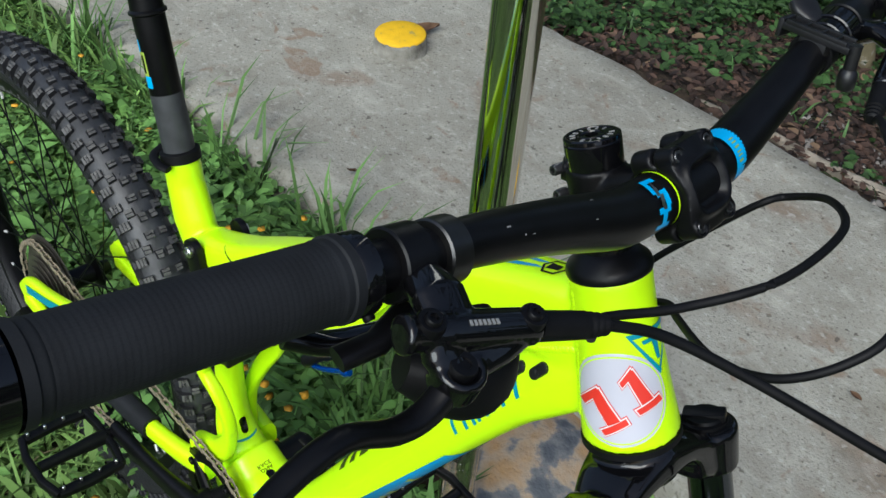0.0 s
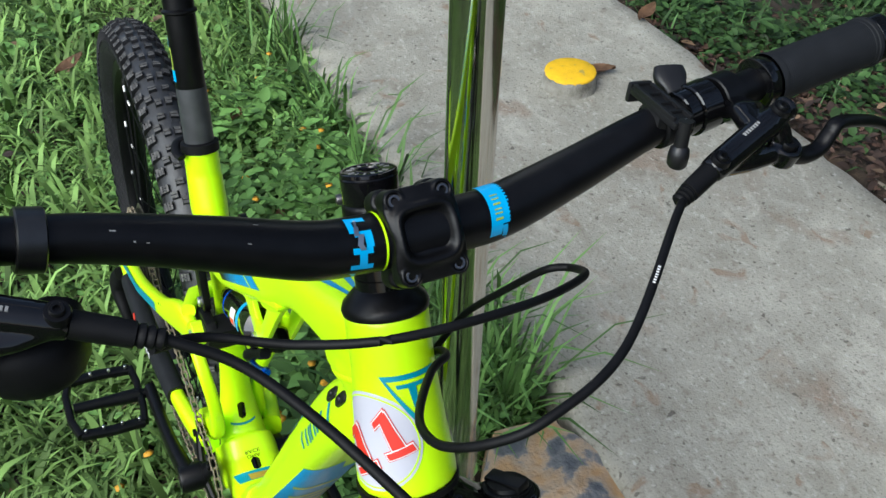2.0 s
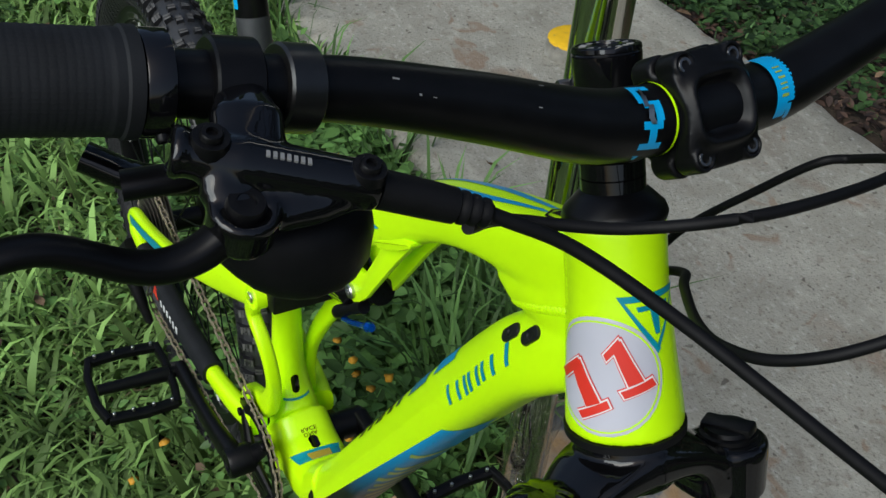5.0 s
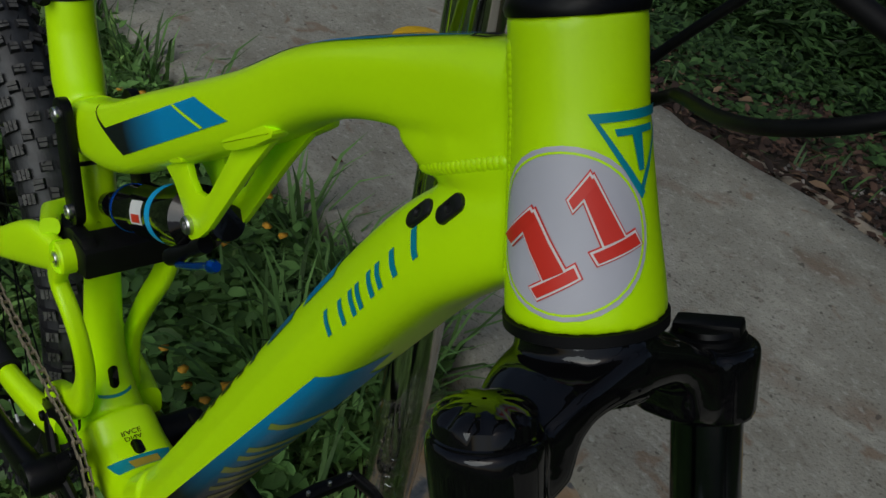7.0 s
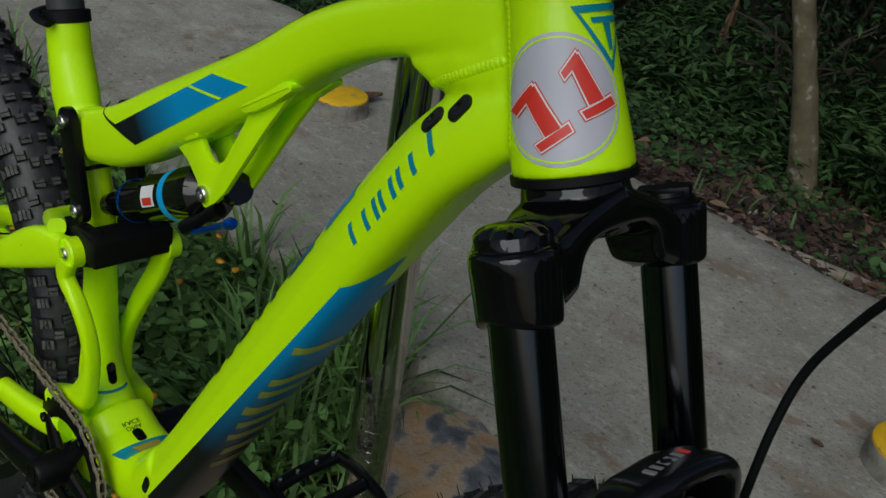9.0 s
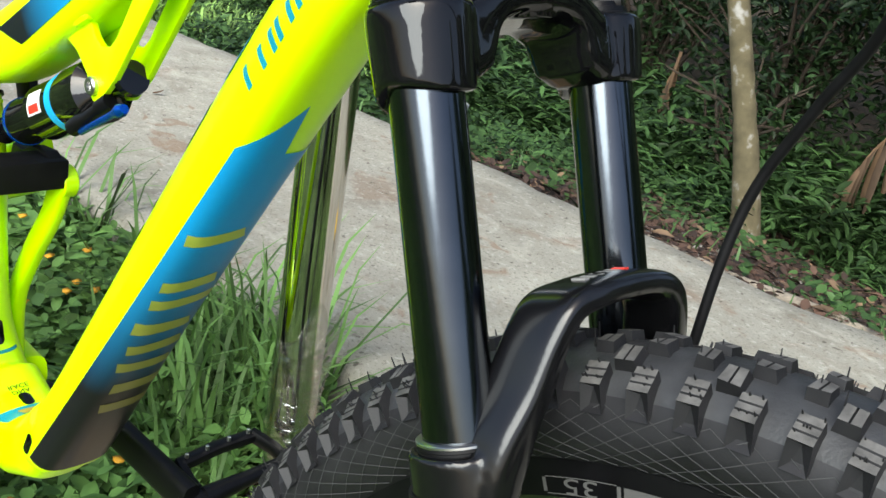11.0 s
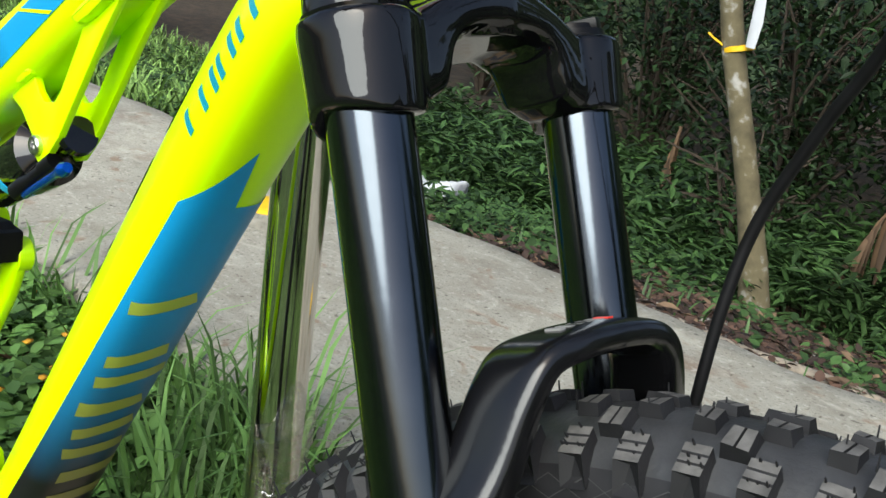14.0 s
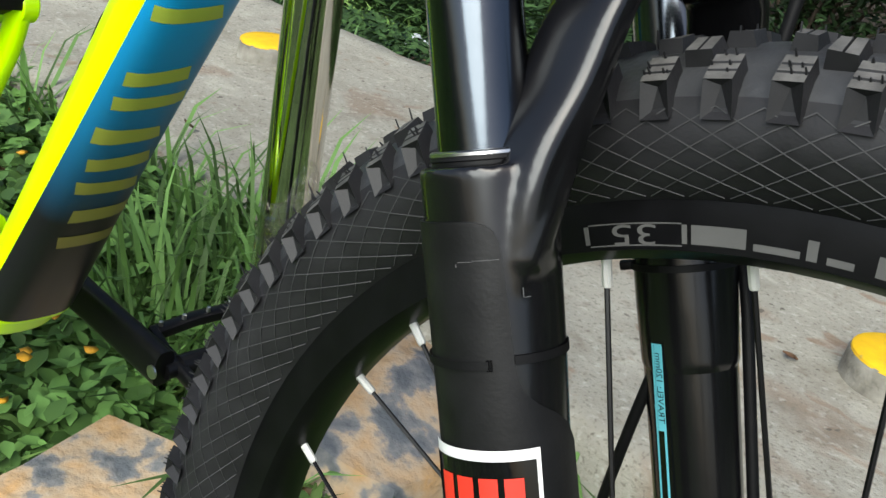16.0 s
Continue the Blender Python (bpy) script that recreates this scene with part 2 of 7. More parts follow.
def plate(outline, y0, y1, bevel=0.002, holes=None):
    """A plate in the bike's side plane: outline of (x, z), from y0 to y1, its edges rounded."""
    bm = bmesh.new()
    f = bm.faces.new([bm.verts.new((x, y0, z)) for x, z in outline])
    r = bmesh.ops.extrude_face_region(bm, geom=[f])
    bmesh.ops.translate(bm, vec=(0, y1 - y0, 0), verts=[v for v in r["geom"] if isinstance(v, bmesh.types.BMVert)])
    bmesh.ops.recalc_face_normals(bm, faces=bm.faces)
    if bevel:
        bmesh.ops.bevel(bm, geom=list(bm.edges), offset=bevel, segments=2, affect="EDGES", profile=0.6)
    return bm


def capsule(p, q, rp, rq, n=8):
    """Outline of a link with round ends, in the side plane."""
    p, q = np.array(p), np.array(q)
    a = math.atan2(*(q - p)[::-1])
    out = [tuple(p + rp * np.array([math.cos(a + math.pi / 2 + math.pi * k / n), math.sin(a + math.pi / 2 + math.pi * k / n)])) for k in range(n + 1)]
    out += [tuple(q + rq * np.array([math.cos(a - math.pi / 2 + math.pi * k / n), math.sin(a - math.pi / 2 + math.pi * k / n)])) for k in range(n + 1)]
    return out


# ---- the setting: ground, path slab, stones, pole ----
def ground_z(x, y):
    n = 0.012 * math.sin(3.1 * x + 1.7 * y) + 0.008 * math.sin(7.3 * x - 5.1 * y)
    if y < 0.52:
        k = min(max((y - 0.1) / 0.42, 0), 1)
        return n + 0.07 * k * k * (3 - 2 * k) * min(max(0.5 - x, 0), 1) * 1.2
    if y < 1.37:
        return 0.03
    k = y - 1.37
    return n + (0.13 - 0.30 * k if k < 1.3 else -0.26 - 0.03 * (k - 1.3))


def build_ground():
    near = list(np.arange(-5.0, 3.01, 0.08))
    xs = [-4000, -600, -80, -20, -9, -6] + near + [4, 6, 9, 20, 80, 600, 4000]
    ys = [-4000, -600, -80, -20, -8, -4] + list(np.arange(-2.5, 6.01, 0.08)) + [8, 12, 25, 90, 600, 4000]
    vs = [(x, y, ground_z(x, y) if abs(x) < 25 and abs(y) < 25 else -0.3) for y in ys for x in xs]
    w = len(xs)
    fs = [(j * w + i, j * w + i + 1, (j + 1) * w + i + 1, (j + 1) * w + i) for j in range(len(ys) - 1) for i in range(w - 1)]
    me = bpy.data.meshes.new("ground")
    me.from_pydata(vs, [], fs)
    me.materials.append(M_SOIL)
    me.polygons.foreach_set("use_smooth", [True] * len(fs))
    tagged(new("ground", me), "dark soil with leaf litter under the grass", "ground", kind="structure")


def build_slab():
    """A cast concrete path with worn, slightly broken edges."""
    bm = bmesh.new()
    xs = np.arange(-9.0, 6.01, 0.06)
    rng = random.Random(3)
    rows = []
    for x in xs:
        j = [rng.uniform(-0.006, 0.006) + 0.008 * math.sin(9 * x) * math.sin(23 * x + 1) for _ in range(2)]
        prof = [(0.525 + j[0] * 0.6, -0.05), (0.52 + j[0], 0.145), (0.527 + j[0], 0.160), (0.540 + j[0] * 0.7, 0.168),
                (0.60, 0.170), (0.95, 0.172), (1.30, 0.170), (1.355 + j[1], 0.167), (1.37 + j[1], 0.155), (1.372 + j[1], -0.05)]
        rows.append([bm.verts.new((x, y, z + 0.0015 * math.sin(13 * x + 7 * y))) for y, z in prof])
    for a, b in zip(rows, rows[1:]):
        for k in range(len(a) - 1):
            bm.faces.new((a[k], a[k + 1], b[k + 1], b[k]))
    bm.faces.new(rows[0])
    bm.faces.new(rows[-1][::-1])
    tagged(finish("pavement", bm, M_CONC), "weathered pale concrete path with reddish-brown stains", "path", kind="structure")


def concrete_nodes():
    """Rusty brown blotches, dark specks and a scraped grain over the concrete."""
    nt = M_CONC.node_tree
    N, L = nt.nodes, nt.links
    b = N["Principled BSDF"]
    src = b.inputs["Base Color"].links[0].from_socket
    tc = N.new("ShaderNodeTexCoord")

    def noise_tex(scale, detail, sx=1.0, dist=0.0):
        mp = N.new("ShaderNodeMapping")
        mp.inputs["Scale"].default_value = (sx, 1, 1)
        L.new(tc.outputs["Object"], mp.inputs["Vector"])
        t = N.new("ShaderNodeTexNoise")
        t.inputs["Scale"].default_value, t.inputs["Detail"].default_value, t.inputs["Distortion"].default_value = scale, detail, dist
        L.new(mp.outputs[0], t.inputs["Vector"])
        return t.outputs["Fac"]

    def layer(fac, lo, hi, color, amount, src):
        mr = N.new("ShaderNodeMapRange")
        mr.inputs["From Min"].default_value, mr.inputs["From Max"].default_value, mr.inputs["To Max"].default_value = lo, hi, amount
        L.new(fac, mr.inputs["Value"])
        mx = N.new("ShaderNodeMix")
        mx.data_type = "RGBA"
        L.new(mr.outputs[0], mx.inputs["Factor"])
        L.new(src, mx.inputs["A"])
        mx.inputs["B"].default_value = (*color, 1)
        return mx.outputs["Result"]

    src = layer(noise_tex(5.5, 5, 0.6, 0.4), 0.60, 0.67, (0.19, 0.115, 0.07), 0.55, src)
    src = layer(noise_tex(2.2, 6), 0.5, 0.75, (0.22, 0.21, 0.175), 0.55, src)
    src = layer(noise_tex(45, 4), 0.61, 0.70, (0.14, 0.11, 0.08), 0.4, src)
    src = layer(noise_tex(170, 3), 0.55, 0.68, (0.14, 0.13, 0.10), 0.7, src)
    src = layer(noise_tex(95, 4, 0.8), 0.58, 0.70, (0.48, 0.47, 0.42), 0.5, src)
    src = layer(noise_tex(60, 2), 0.68, 0.72, (0.06, 0.05, 0.04), 0.7, src)
    src = layer(noise_tex(17, 5, 0.7, 0.8), 0.63, 0.69, (0.20, 0.12, 0.07), 0.6, src)
    src = layer(noise_tex(14, 6, 0.5, 1.2), 0.55, 0.72, (0.225, 0.205, 0.165), 0.5, src)
    src = layer(noise_tex(24, 5, 0.6, 1.0), 0.55, 0.75, (0.50, 0.48, 0.41), 0.45, src)
    L.new(src, b.inputs["Base Color"])


M_STUB = mat("grimy_concrete", (0.2, 0.19, 0.16), 0.92, scale=30, bump=0.4, bscale=160,
             stops=[(0.3, (0.09, 0.08, 0.065)), (0.45, (0.19, 0.18, 0.15)), (0.6, (0.25, 0.24, 0.205)), (0.75, (0.33, 0.32, 0.28))])


def build_cap(x, y, name):
    """A short concrete stub in the path with a yellow-painted top."""
    bm = turned((x, y, 0.165), (x, y, 1), [(0, 0.068), (0.006, 0.0635), (0.035, 0.0605), (0.043, 0.058), (0.046, 0.054)], 28)
    for v in bm.verts:
        v.co += Vector((random.uniform(-1, 1), random.uniform(-1, 1), 0)) * 0.0012
    ob = tagged(finish(name, bm, M_STUB), "concrete stub set in the path with a yellow-painted top", "post stub", "stubs along the path")
    bm = turned((x, y, 0.206), (x, y, 1), [(0, 0.059), (0.004, 0.0583), (0.0065, 0.054), (0.007, 0.02)], 28)
    part("painted_top", bm, M_CAP, ob, "chipped yellow paint")
    return ob


def rock(name, pts, label, material=M_STONE, cuts=3, rough=0.012, seed=1):
    bm = bmesh.new()
    for p in pts:
        bm.verts.new(p)
    bmesh.ops.convex_hull(bm, input=bm.verts)
    bmesh.ops.triangulate(bm, faces=bm.faces)
    bmesh.ops.subdivide_edges(bm, edges=bm.edges, cuts=cuts, use_grid_fill=True)
    bmesh.ops.triangulate(bm, faces=bm.faces)
    for v in bm.verts:
        d = noise.noise_vector(v.co * 9 + Vector((seed, 0, 0))) + 0.5 * noise.noise_vector(v.co * 30)
        v.co += d * rough
    return tagged(finish(name, bm, material), label, "rock")


def pole_at(z):
    return V(0.0905, 0.247, 0) + V(0.02, 0.004, 1) * z


def build_pole():
    """A polished steel tube with a torn plastic film left on its foot."""
    bm = turned(pole_at(-0.05), pole_at(2.3), [(0, 0.0235), (0.05, 0.0235), (2.30, 0.0235), (2.31, 0.022)], 48)
    ob = tagged(finish("steel_pole", bm, M_INOX), "polished stainless steel pole with plastic film at its foot", "pole")
    bm = bmesh.new()
    rings = []
    for i in range(26):
        z = 0.02 + 0.40 * i / 25
        ring = []
        for k in range(40):
            a = 2 * math.pi * k / 40
            top = 0.022 * math.sin(a * 2 + 1) if i == 25 else 0
            r = 0.0246 + 0.0012 * math.sin(38 * z + 2 * a) + 0.0042 * noise.noise(Vector((math.cos(a) * 3, math.sin(a) * 3, z * 70))) + 0.028 * max(0, (i - 17) / 8) ** 2 * max(0, math.cos(a + 0.4)) ** 2
            ring.append(bm.verts.new(pole_at(z + top) + V(math.cos(a) * r, math.sin(a) * r, 0)))
        rings.append(ring)
    for a, b in zip(rings, rings[1:]):
        for k in range(40):
            bm.faces.new((a[k], a[(k + 1) % 40], b[(k + 1) % 40], b[k]))
    film = bpy.data.materials.new("clear_film")
    film.use_nodes = True
    N, L = film.node_tree.nodes, film.node_tree.links
    N.remove(N["Principled BSDF"])
    clear, gloss, mix = N.new("ShaderNodeBsdfTransparent"), N.new("ShaderNodeBsdfGlossy"), N.new("ShaderNodeMixShader")
    clear.inputs["Color"].default_value = (0.93, 0.93, 0.92, 1)
    gloss.inputs["Roughness"].default_value = 0.16
    wr, bp = N.new("ShaderNodeTexNoise"), N.new("ShaderNodeBump")
    wr.inputs["Scale"].default_value, wr.inputs["Detail"].default_value = 90.0, 3.0
    bp.inputs["Strength"].default_value, bp.inputs["Distance"].default_value = 1.0, 0.006
    tc, mp = N.new("ShaderNodeTexCoord"), N.new("ShaderNodeMapping")
    mp.inputs["Scale"].default_value = (0.5, 0.5, 1.6)
    L.new(tc.outputs["Object"], mp.inputs["Vector"])
    L.new(mp.outputs[0], wr.inputs["Vector"])
    L.new(wr.outputs["Fac"], bp.inputs["Height"])
    L.new(bp.outputs[0], gloss.inputs["Normal"])
    mix.inputs["Fac"].default_value = 0.26
    L.new(clear.outputs[0], mix.inputs[1])
    L.new(gloss.outputs[0], mix.inputs[2])
    L.new(mix.outputs[0], N["Material Output"].inputs["Surface"])
    part("plastic_film", bm, film, ob, "crinkled clear plastic film")
    return ob


build_ground()
build_slab()
concrete_nodes()
for x, y in ((-2.185, 1.055), (-0.880, 1.009), (0.466, 0.925)):
    build_cap(x, y, "path_stub")
rock("stone", [(-0.10, 0.40, 0), (-0.08, 0.41, 0.13), (-0.07, 0.50, 0.15), (-0.03, 0.53, 0), (0.03, 0.525, 0.15), (0.14, 0.525, 0.14), (0.17, 0.52, 0), (0.24, 0.47, 0.12), (0.26, 0.46, 0),
               (0.21, 0.33, 0.12), (0.22, 0.30, 0), (0.06, 0.29, 0.13), (0.02, 0.30, 0), (0.08, 0.44, 0.16)], "split ochre and slate-blue building stone by the path", seed=2)
rock("stone", [(-0.07, 0.02, 0), (-0.05, 0.04, 0.10), (-0.05, 0.18, 0.115), (-0.06, 0.21, 0), (0.05, 0.195, 0.12), (0.17, 0.20, 0.11), (0.19, 0.20, 0), (0.17, 0.07, 0.10), (0.19, 0.05, 0), (0.06, 0.0, 0.07), (0.06, -0.03, 0)],
     "ochre building stone with grey stains beside the pole", seed=5)
build_pole()


# ---- the mountain bike, in its own frame: x ahead, y to its left ----
LEAN = Matrix(((0.9992, 0.0013, -0.0399), (0.0013, 0.9979, 0.0648), (0.0399, -0.0648, 0.9971))).to_4x4()
bike = tagged(new("mountain_bike"), "neon yellow full-suspension mountain bike with black fork and wheels", "bicycle")
bike.matrix_basis = LEAN
HT, HB = V(0.4065, 0, 0.916), V(0.4515, 0, 0.799)
AX = (HT - HB).normalized()
BB = V(-0.022, 0, 0.328)
REAR = V(-0.452, 0, 0.362)
FRONT = V(0.677, 0, 0.329)
FORK = Matrix.Translation(HB) @ pose(0, 0, 0, -1.3) @ Matrix.Translation(-HB)
BAR = Matrix.Translation(HT) @ pose(0, 0, 0, -2.6) @ Matrix.Rotation(radians(3.2), 4, AX) @ Matrix.Translation(-HT)


def ax(d):
    return HT + AX * d


def add(name, bm, material, parent=bike, label="", m=None, smooth=True):
    ob = part(name, bm, material, parent, label, smooth)
    if m is not None:
        ob.matrix_basis = m
    return ob


DT = [(0.432, 0, 0.846), (0.416, 0, 0.837), (0.398, 0, 0.824), (0.378, 0, 0.801), (0.353, 0, 0.773), (0.312, 0, 0.7138), (0.2655, 0, 0.6426), (0.1865, 0, 0.5187), (0.1205, 0, 0.4137), (0.085, 0, 0.362)]
TT = [(0.422, 0, 0.877), (0.398, 0, 0.871), (0.370, 0, 0.866), (0.305, 0, 0.8455), (0.247, 0, 0.8175), (0.185, 0, 0.775), (0.072, 0, 0.708), (0.0, 0, 0.668), (-0.085, 0, 0.640)]


def build_frame():
    """The welded front triangle: tubes, gussets and bottom bracket shell blended into one skin."""
    bm = bmesh.new()
    lathe(bm, HB, HT, [(0.0085, 0.0318), (0.0092, 0.0326), (0.022, 0.0318), (0.045, 0.0294), (0.07, 0.0275), (0.09, 0.0263), ((HT - HB).length, 0.0262)], 64)
    p = spline(DT, 6)
    r = spline([(0.010, 0.027), (0.0165, 0.028), (0.0215, 0.0285), (0.0260, 0.027), (0.0290, 0.0270), (0.0305, 0.0270), (0.031, 0.0265), (0.031, 0.0262), (0.033, 0.027), (0.035, 0.029)], 6)
    sweep(bm, p, [tuple(a) for a in r], 36, power=3.3, taper=0.36)
    p = spline(TT, 6)
    r = spline([(0.010, 0.027), (0.0160, 0.027), (0.0215, 0.0245), (0.0240, 0.0195), (0.023, 0.0205), (0.0235, 0.023), (0.024, 0.027), (0.024, 0.027), (0.021, 0.02)], 6)
    sweep(bm, p, [tuple(a) for a in r], 28, power=3.3)
    # gusset web between the two tubes behind the head
    sweep(bm, [(0.425, 0, 0.858), (0.398, 0, 0.850), (0.374, 0, 0.843), (0.352, 0, 0.835), (0.336, 0, 0.834)], [(0.011, 0.030), (0.0185, 0.030), (0.0215, 0.021), (0.0205, 0.0145), (0.018, 0.005)], 20, power=2.4)
    # seat tube with its swollen top
    sweep(bm, [(-0.1130, 0, 0.738), (-0.1085, 0, 0.71), (-0.098, 0, 0.672), (-0.082, 0, 0.632)], [(0.0188, 0.0188), (0.0192, 0.0195), (0.0205, 0.024), (0.018, 0.020)], 24)
    sweep(bm, spline([(-0.090, 0, 0.655), (-0.063, 0, 0.605), (-0.0545, 0, 0.556), (-0.0545, 0, 0.497), (-0.0545, 0, 0.435), (-0.050, 0, 0.392), (-0.026, 0, 0.345)], 4),
          [tuple(a) for a in spline([(0.0155, 0.0165), (0.0145, 0.0145), (0.0145, 0.0145), (0.0160, 0.0160), (0.0185, 0.0175), (0.024, 0.022), (0.032, 0.03)], 4)], 24)
    # bottom bracket shell and the forged keel that joins it to the down tube
    lathe(bm, BB + V(0, -0.036, 0), BB + V(0, 0.036, 0), [(0, 0.027), (0.072, 0.027)], 32)
    sweep(bm, [(-0.03, 0, 0.354), (0.0, 0, 0.339), (0.038, 0, 0.337), (0.072, 0, 0.351), (0.100, 0, 0.384)], [(0.034, 0.034), (0.0355, 0.032), (0.0355, 0.029), (0.0345, 0.028), (0.0335, 0.027)], 28, power=2.7)
    ob = add("frame", bm, M_YELLOW, label="neon yellow painted aluminium frame with welded joints")
    md = ob.modifiers.new("skin", "REMESH")
    md.mode, md.voxel_size, md.use_smooth_shade = "VOXEL", 0.0022, True
    sm = ob.modifiers.new("blend", "SMOOTH")
    sm.factor, sm.iterations = 0.5, 6
    return ob


frame_ob = build_frame()
bpy.context.view_layer.update()
dg = bpy.context.evaluated_depsgraph_get()
FRAME_SKIN = BVHTree.FromObject(frame_ob, dg)


# decals that follow the painted skin
def on_side(x, z):
    return V(x, -0.2, z), V(0, 1, 0)


def on_head(u, h):
    """u: degrees round the head tube from its right side towards the front; h: metres above its foot."""
    n = V(0, -1, 0) * math.cos(radians(u)) + AX.cross(V(0, -1, 0)).normalized() * math.sin(radians(u))
    c = HB + AX * h
    return c + n * 0.1, -n


DT_A, DT_B = V(0.330, 0, 0.741), V(0.120, 0, 0.414)
DT_D = (DT_B - DT_A).normalized()
DT_N = V(-DT_D.z, 0, DT_D.x)
if DT_N.z > 0:
    DT_N = -DT_N


def on_dt(u, s):
    """u: degrees from the tube's right side towards its underside; s: metres down the tube."""
    n = V(0, -1, 0) * math.cos(radians(u)) + DT_N * math.sin(radians(u))
    return DT_A + DT_D * s + n * 0.1, -n


def decal(name, quads, where, material, lift=0.0006, parent=frame_ob, label="", n=6, m=2):
    bm = bmesh.new()
    for q in quads:
        q = [np.array(a, float) for a in q]
        grid = []
        for i in range(n + 1):
            row = []
            for j in range(m + 1):
                a, b = i / n, j / m
                uv = (1 - a) * (1 - b) * q[0] + a * (1 - b) * q[1] + a * b * q[2] + (1 - a) * b * q[3]
                o, d = where(*uv)
                hit, nor, _, _ = FRAME_SKIN.ray_cast(o, d)
                if hit is None:
                    row.append(None)
                    continue
                row.append(bm.verts.new(hit - d * lift))
            grid.append(row)
        for i in range(n):
            for j in range(m):
                f = (grid[i][j], grid[i + 1][j], grid[i + 1][j + 1], grid[i][j + 1])
                if None not in f:
                    bm.faces.new(f)
    bmesh.ops.remove_doubles(bm, verts=bm.verts, dist=2e-5)
    return part(name, bm, material, parent, label)


def disc_quads(c, ru, rv, n=16, k=1.0):
    """A disc as strips between two arcs."""
    out = []
    for i in range(n):
        a, b = -math.pi / 2 + math.pi * i / n, -math.pi / 2 + math.pi * (i + 1) / n
        out.append([(c[0] - ru * math.cos(a), c[1] + rv * math.sin(a)), (c[0] + ru * math.cos(a), c[1] + rv * math.sin(a)),
                    (c[0] + ru * math.cos(b), c[1] + rv * math.sin(b)), (c[0] - ru * math.cos(b), c[1] + rv * math.sin(b))])
    return out


def ring_quads(c, ru, rv, w, n=40):
    out = []
    for i in range(n):
        a, b = 2 * math.pi * i / n, 2 * math.pi * (i + 1) / n
        k = 1 - w
        out.append([(c[0] + ru * math.cos(a), c[1] + rv * math.sin(a)), (c[0] + ru * math.cos(b), c[1] + rv * math.sin(b)),
                    (c[0] + k * ru * math.cos(b), c[1] + k * rv * math.sin(b)), (c[0] + k * ru * math.cos(a), c[1] + k * rv * math.sin(a))])
    return out


M_BOLT = mat("dark_steel_bolt", (0.14, 0.14, 0.145), 0.28, 0.9, var=0.2)
M_BANDMETAL = mat("worn_dark_band", (0.06, 0.06, 0.06), 0.34, 0.9, var=0.3)
# ---- headset, stem and bars ----
add("headset_cup", turned(HT - AX * 0.001, HT + AX, [(0, 0.0268), (0.003, 0.0275), (0.007, 0.026), (0.012, 0.021), (0.0155, 0.0175), (0.016, 0.015)], 40), M_SATIN, label="black conical headset cover")
add("headset_spacer", turned(ax(0.014), ax(1), [(0, 0.0168), (0.007, 0.0168), (0.0074, 0.016), (0.0078, 0.0168), (0.016, 0.0168)], 36), M_BLACK)
add("lower_headset_ring", turned(HB + AX * 0.0030, HB + AX, [(0, 0.027), (0.0008, 0.0322), (0.0015, 0.0334), (0.0060, 0.0334)], 48), M_MATTE)
add("crown_race", turned(HB - AX * 0.002, HB + AX, [(0, 0.026), (0.0005, 0.0275), (0.004, 0.0275), (0.0052, 0.026)], 48), M_SATIN)
FP_Y = V(-0.055, 1, 0).normalized()
FP_N = V(-0.572, 0, 0.82)
FP_N = (FP_N - FP_Y * FP_N.dot(FP_Y)).normalized()
FP_D = FP_Y.cross(FP_N).normalized()
FP_C = V(0.4365, 0.0028, 0.9905)


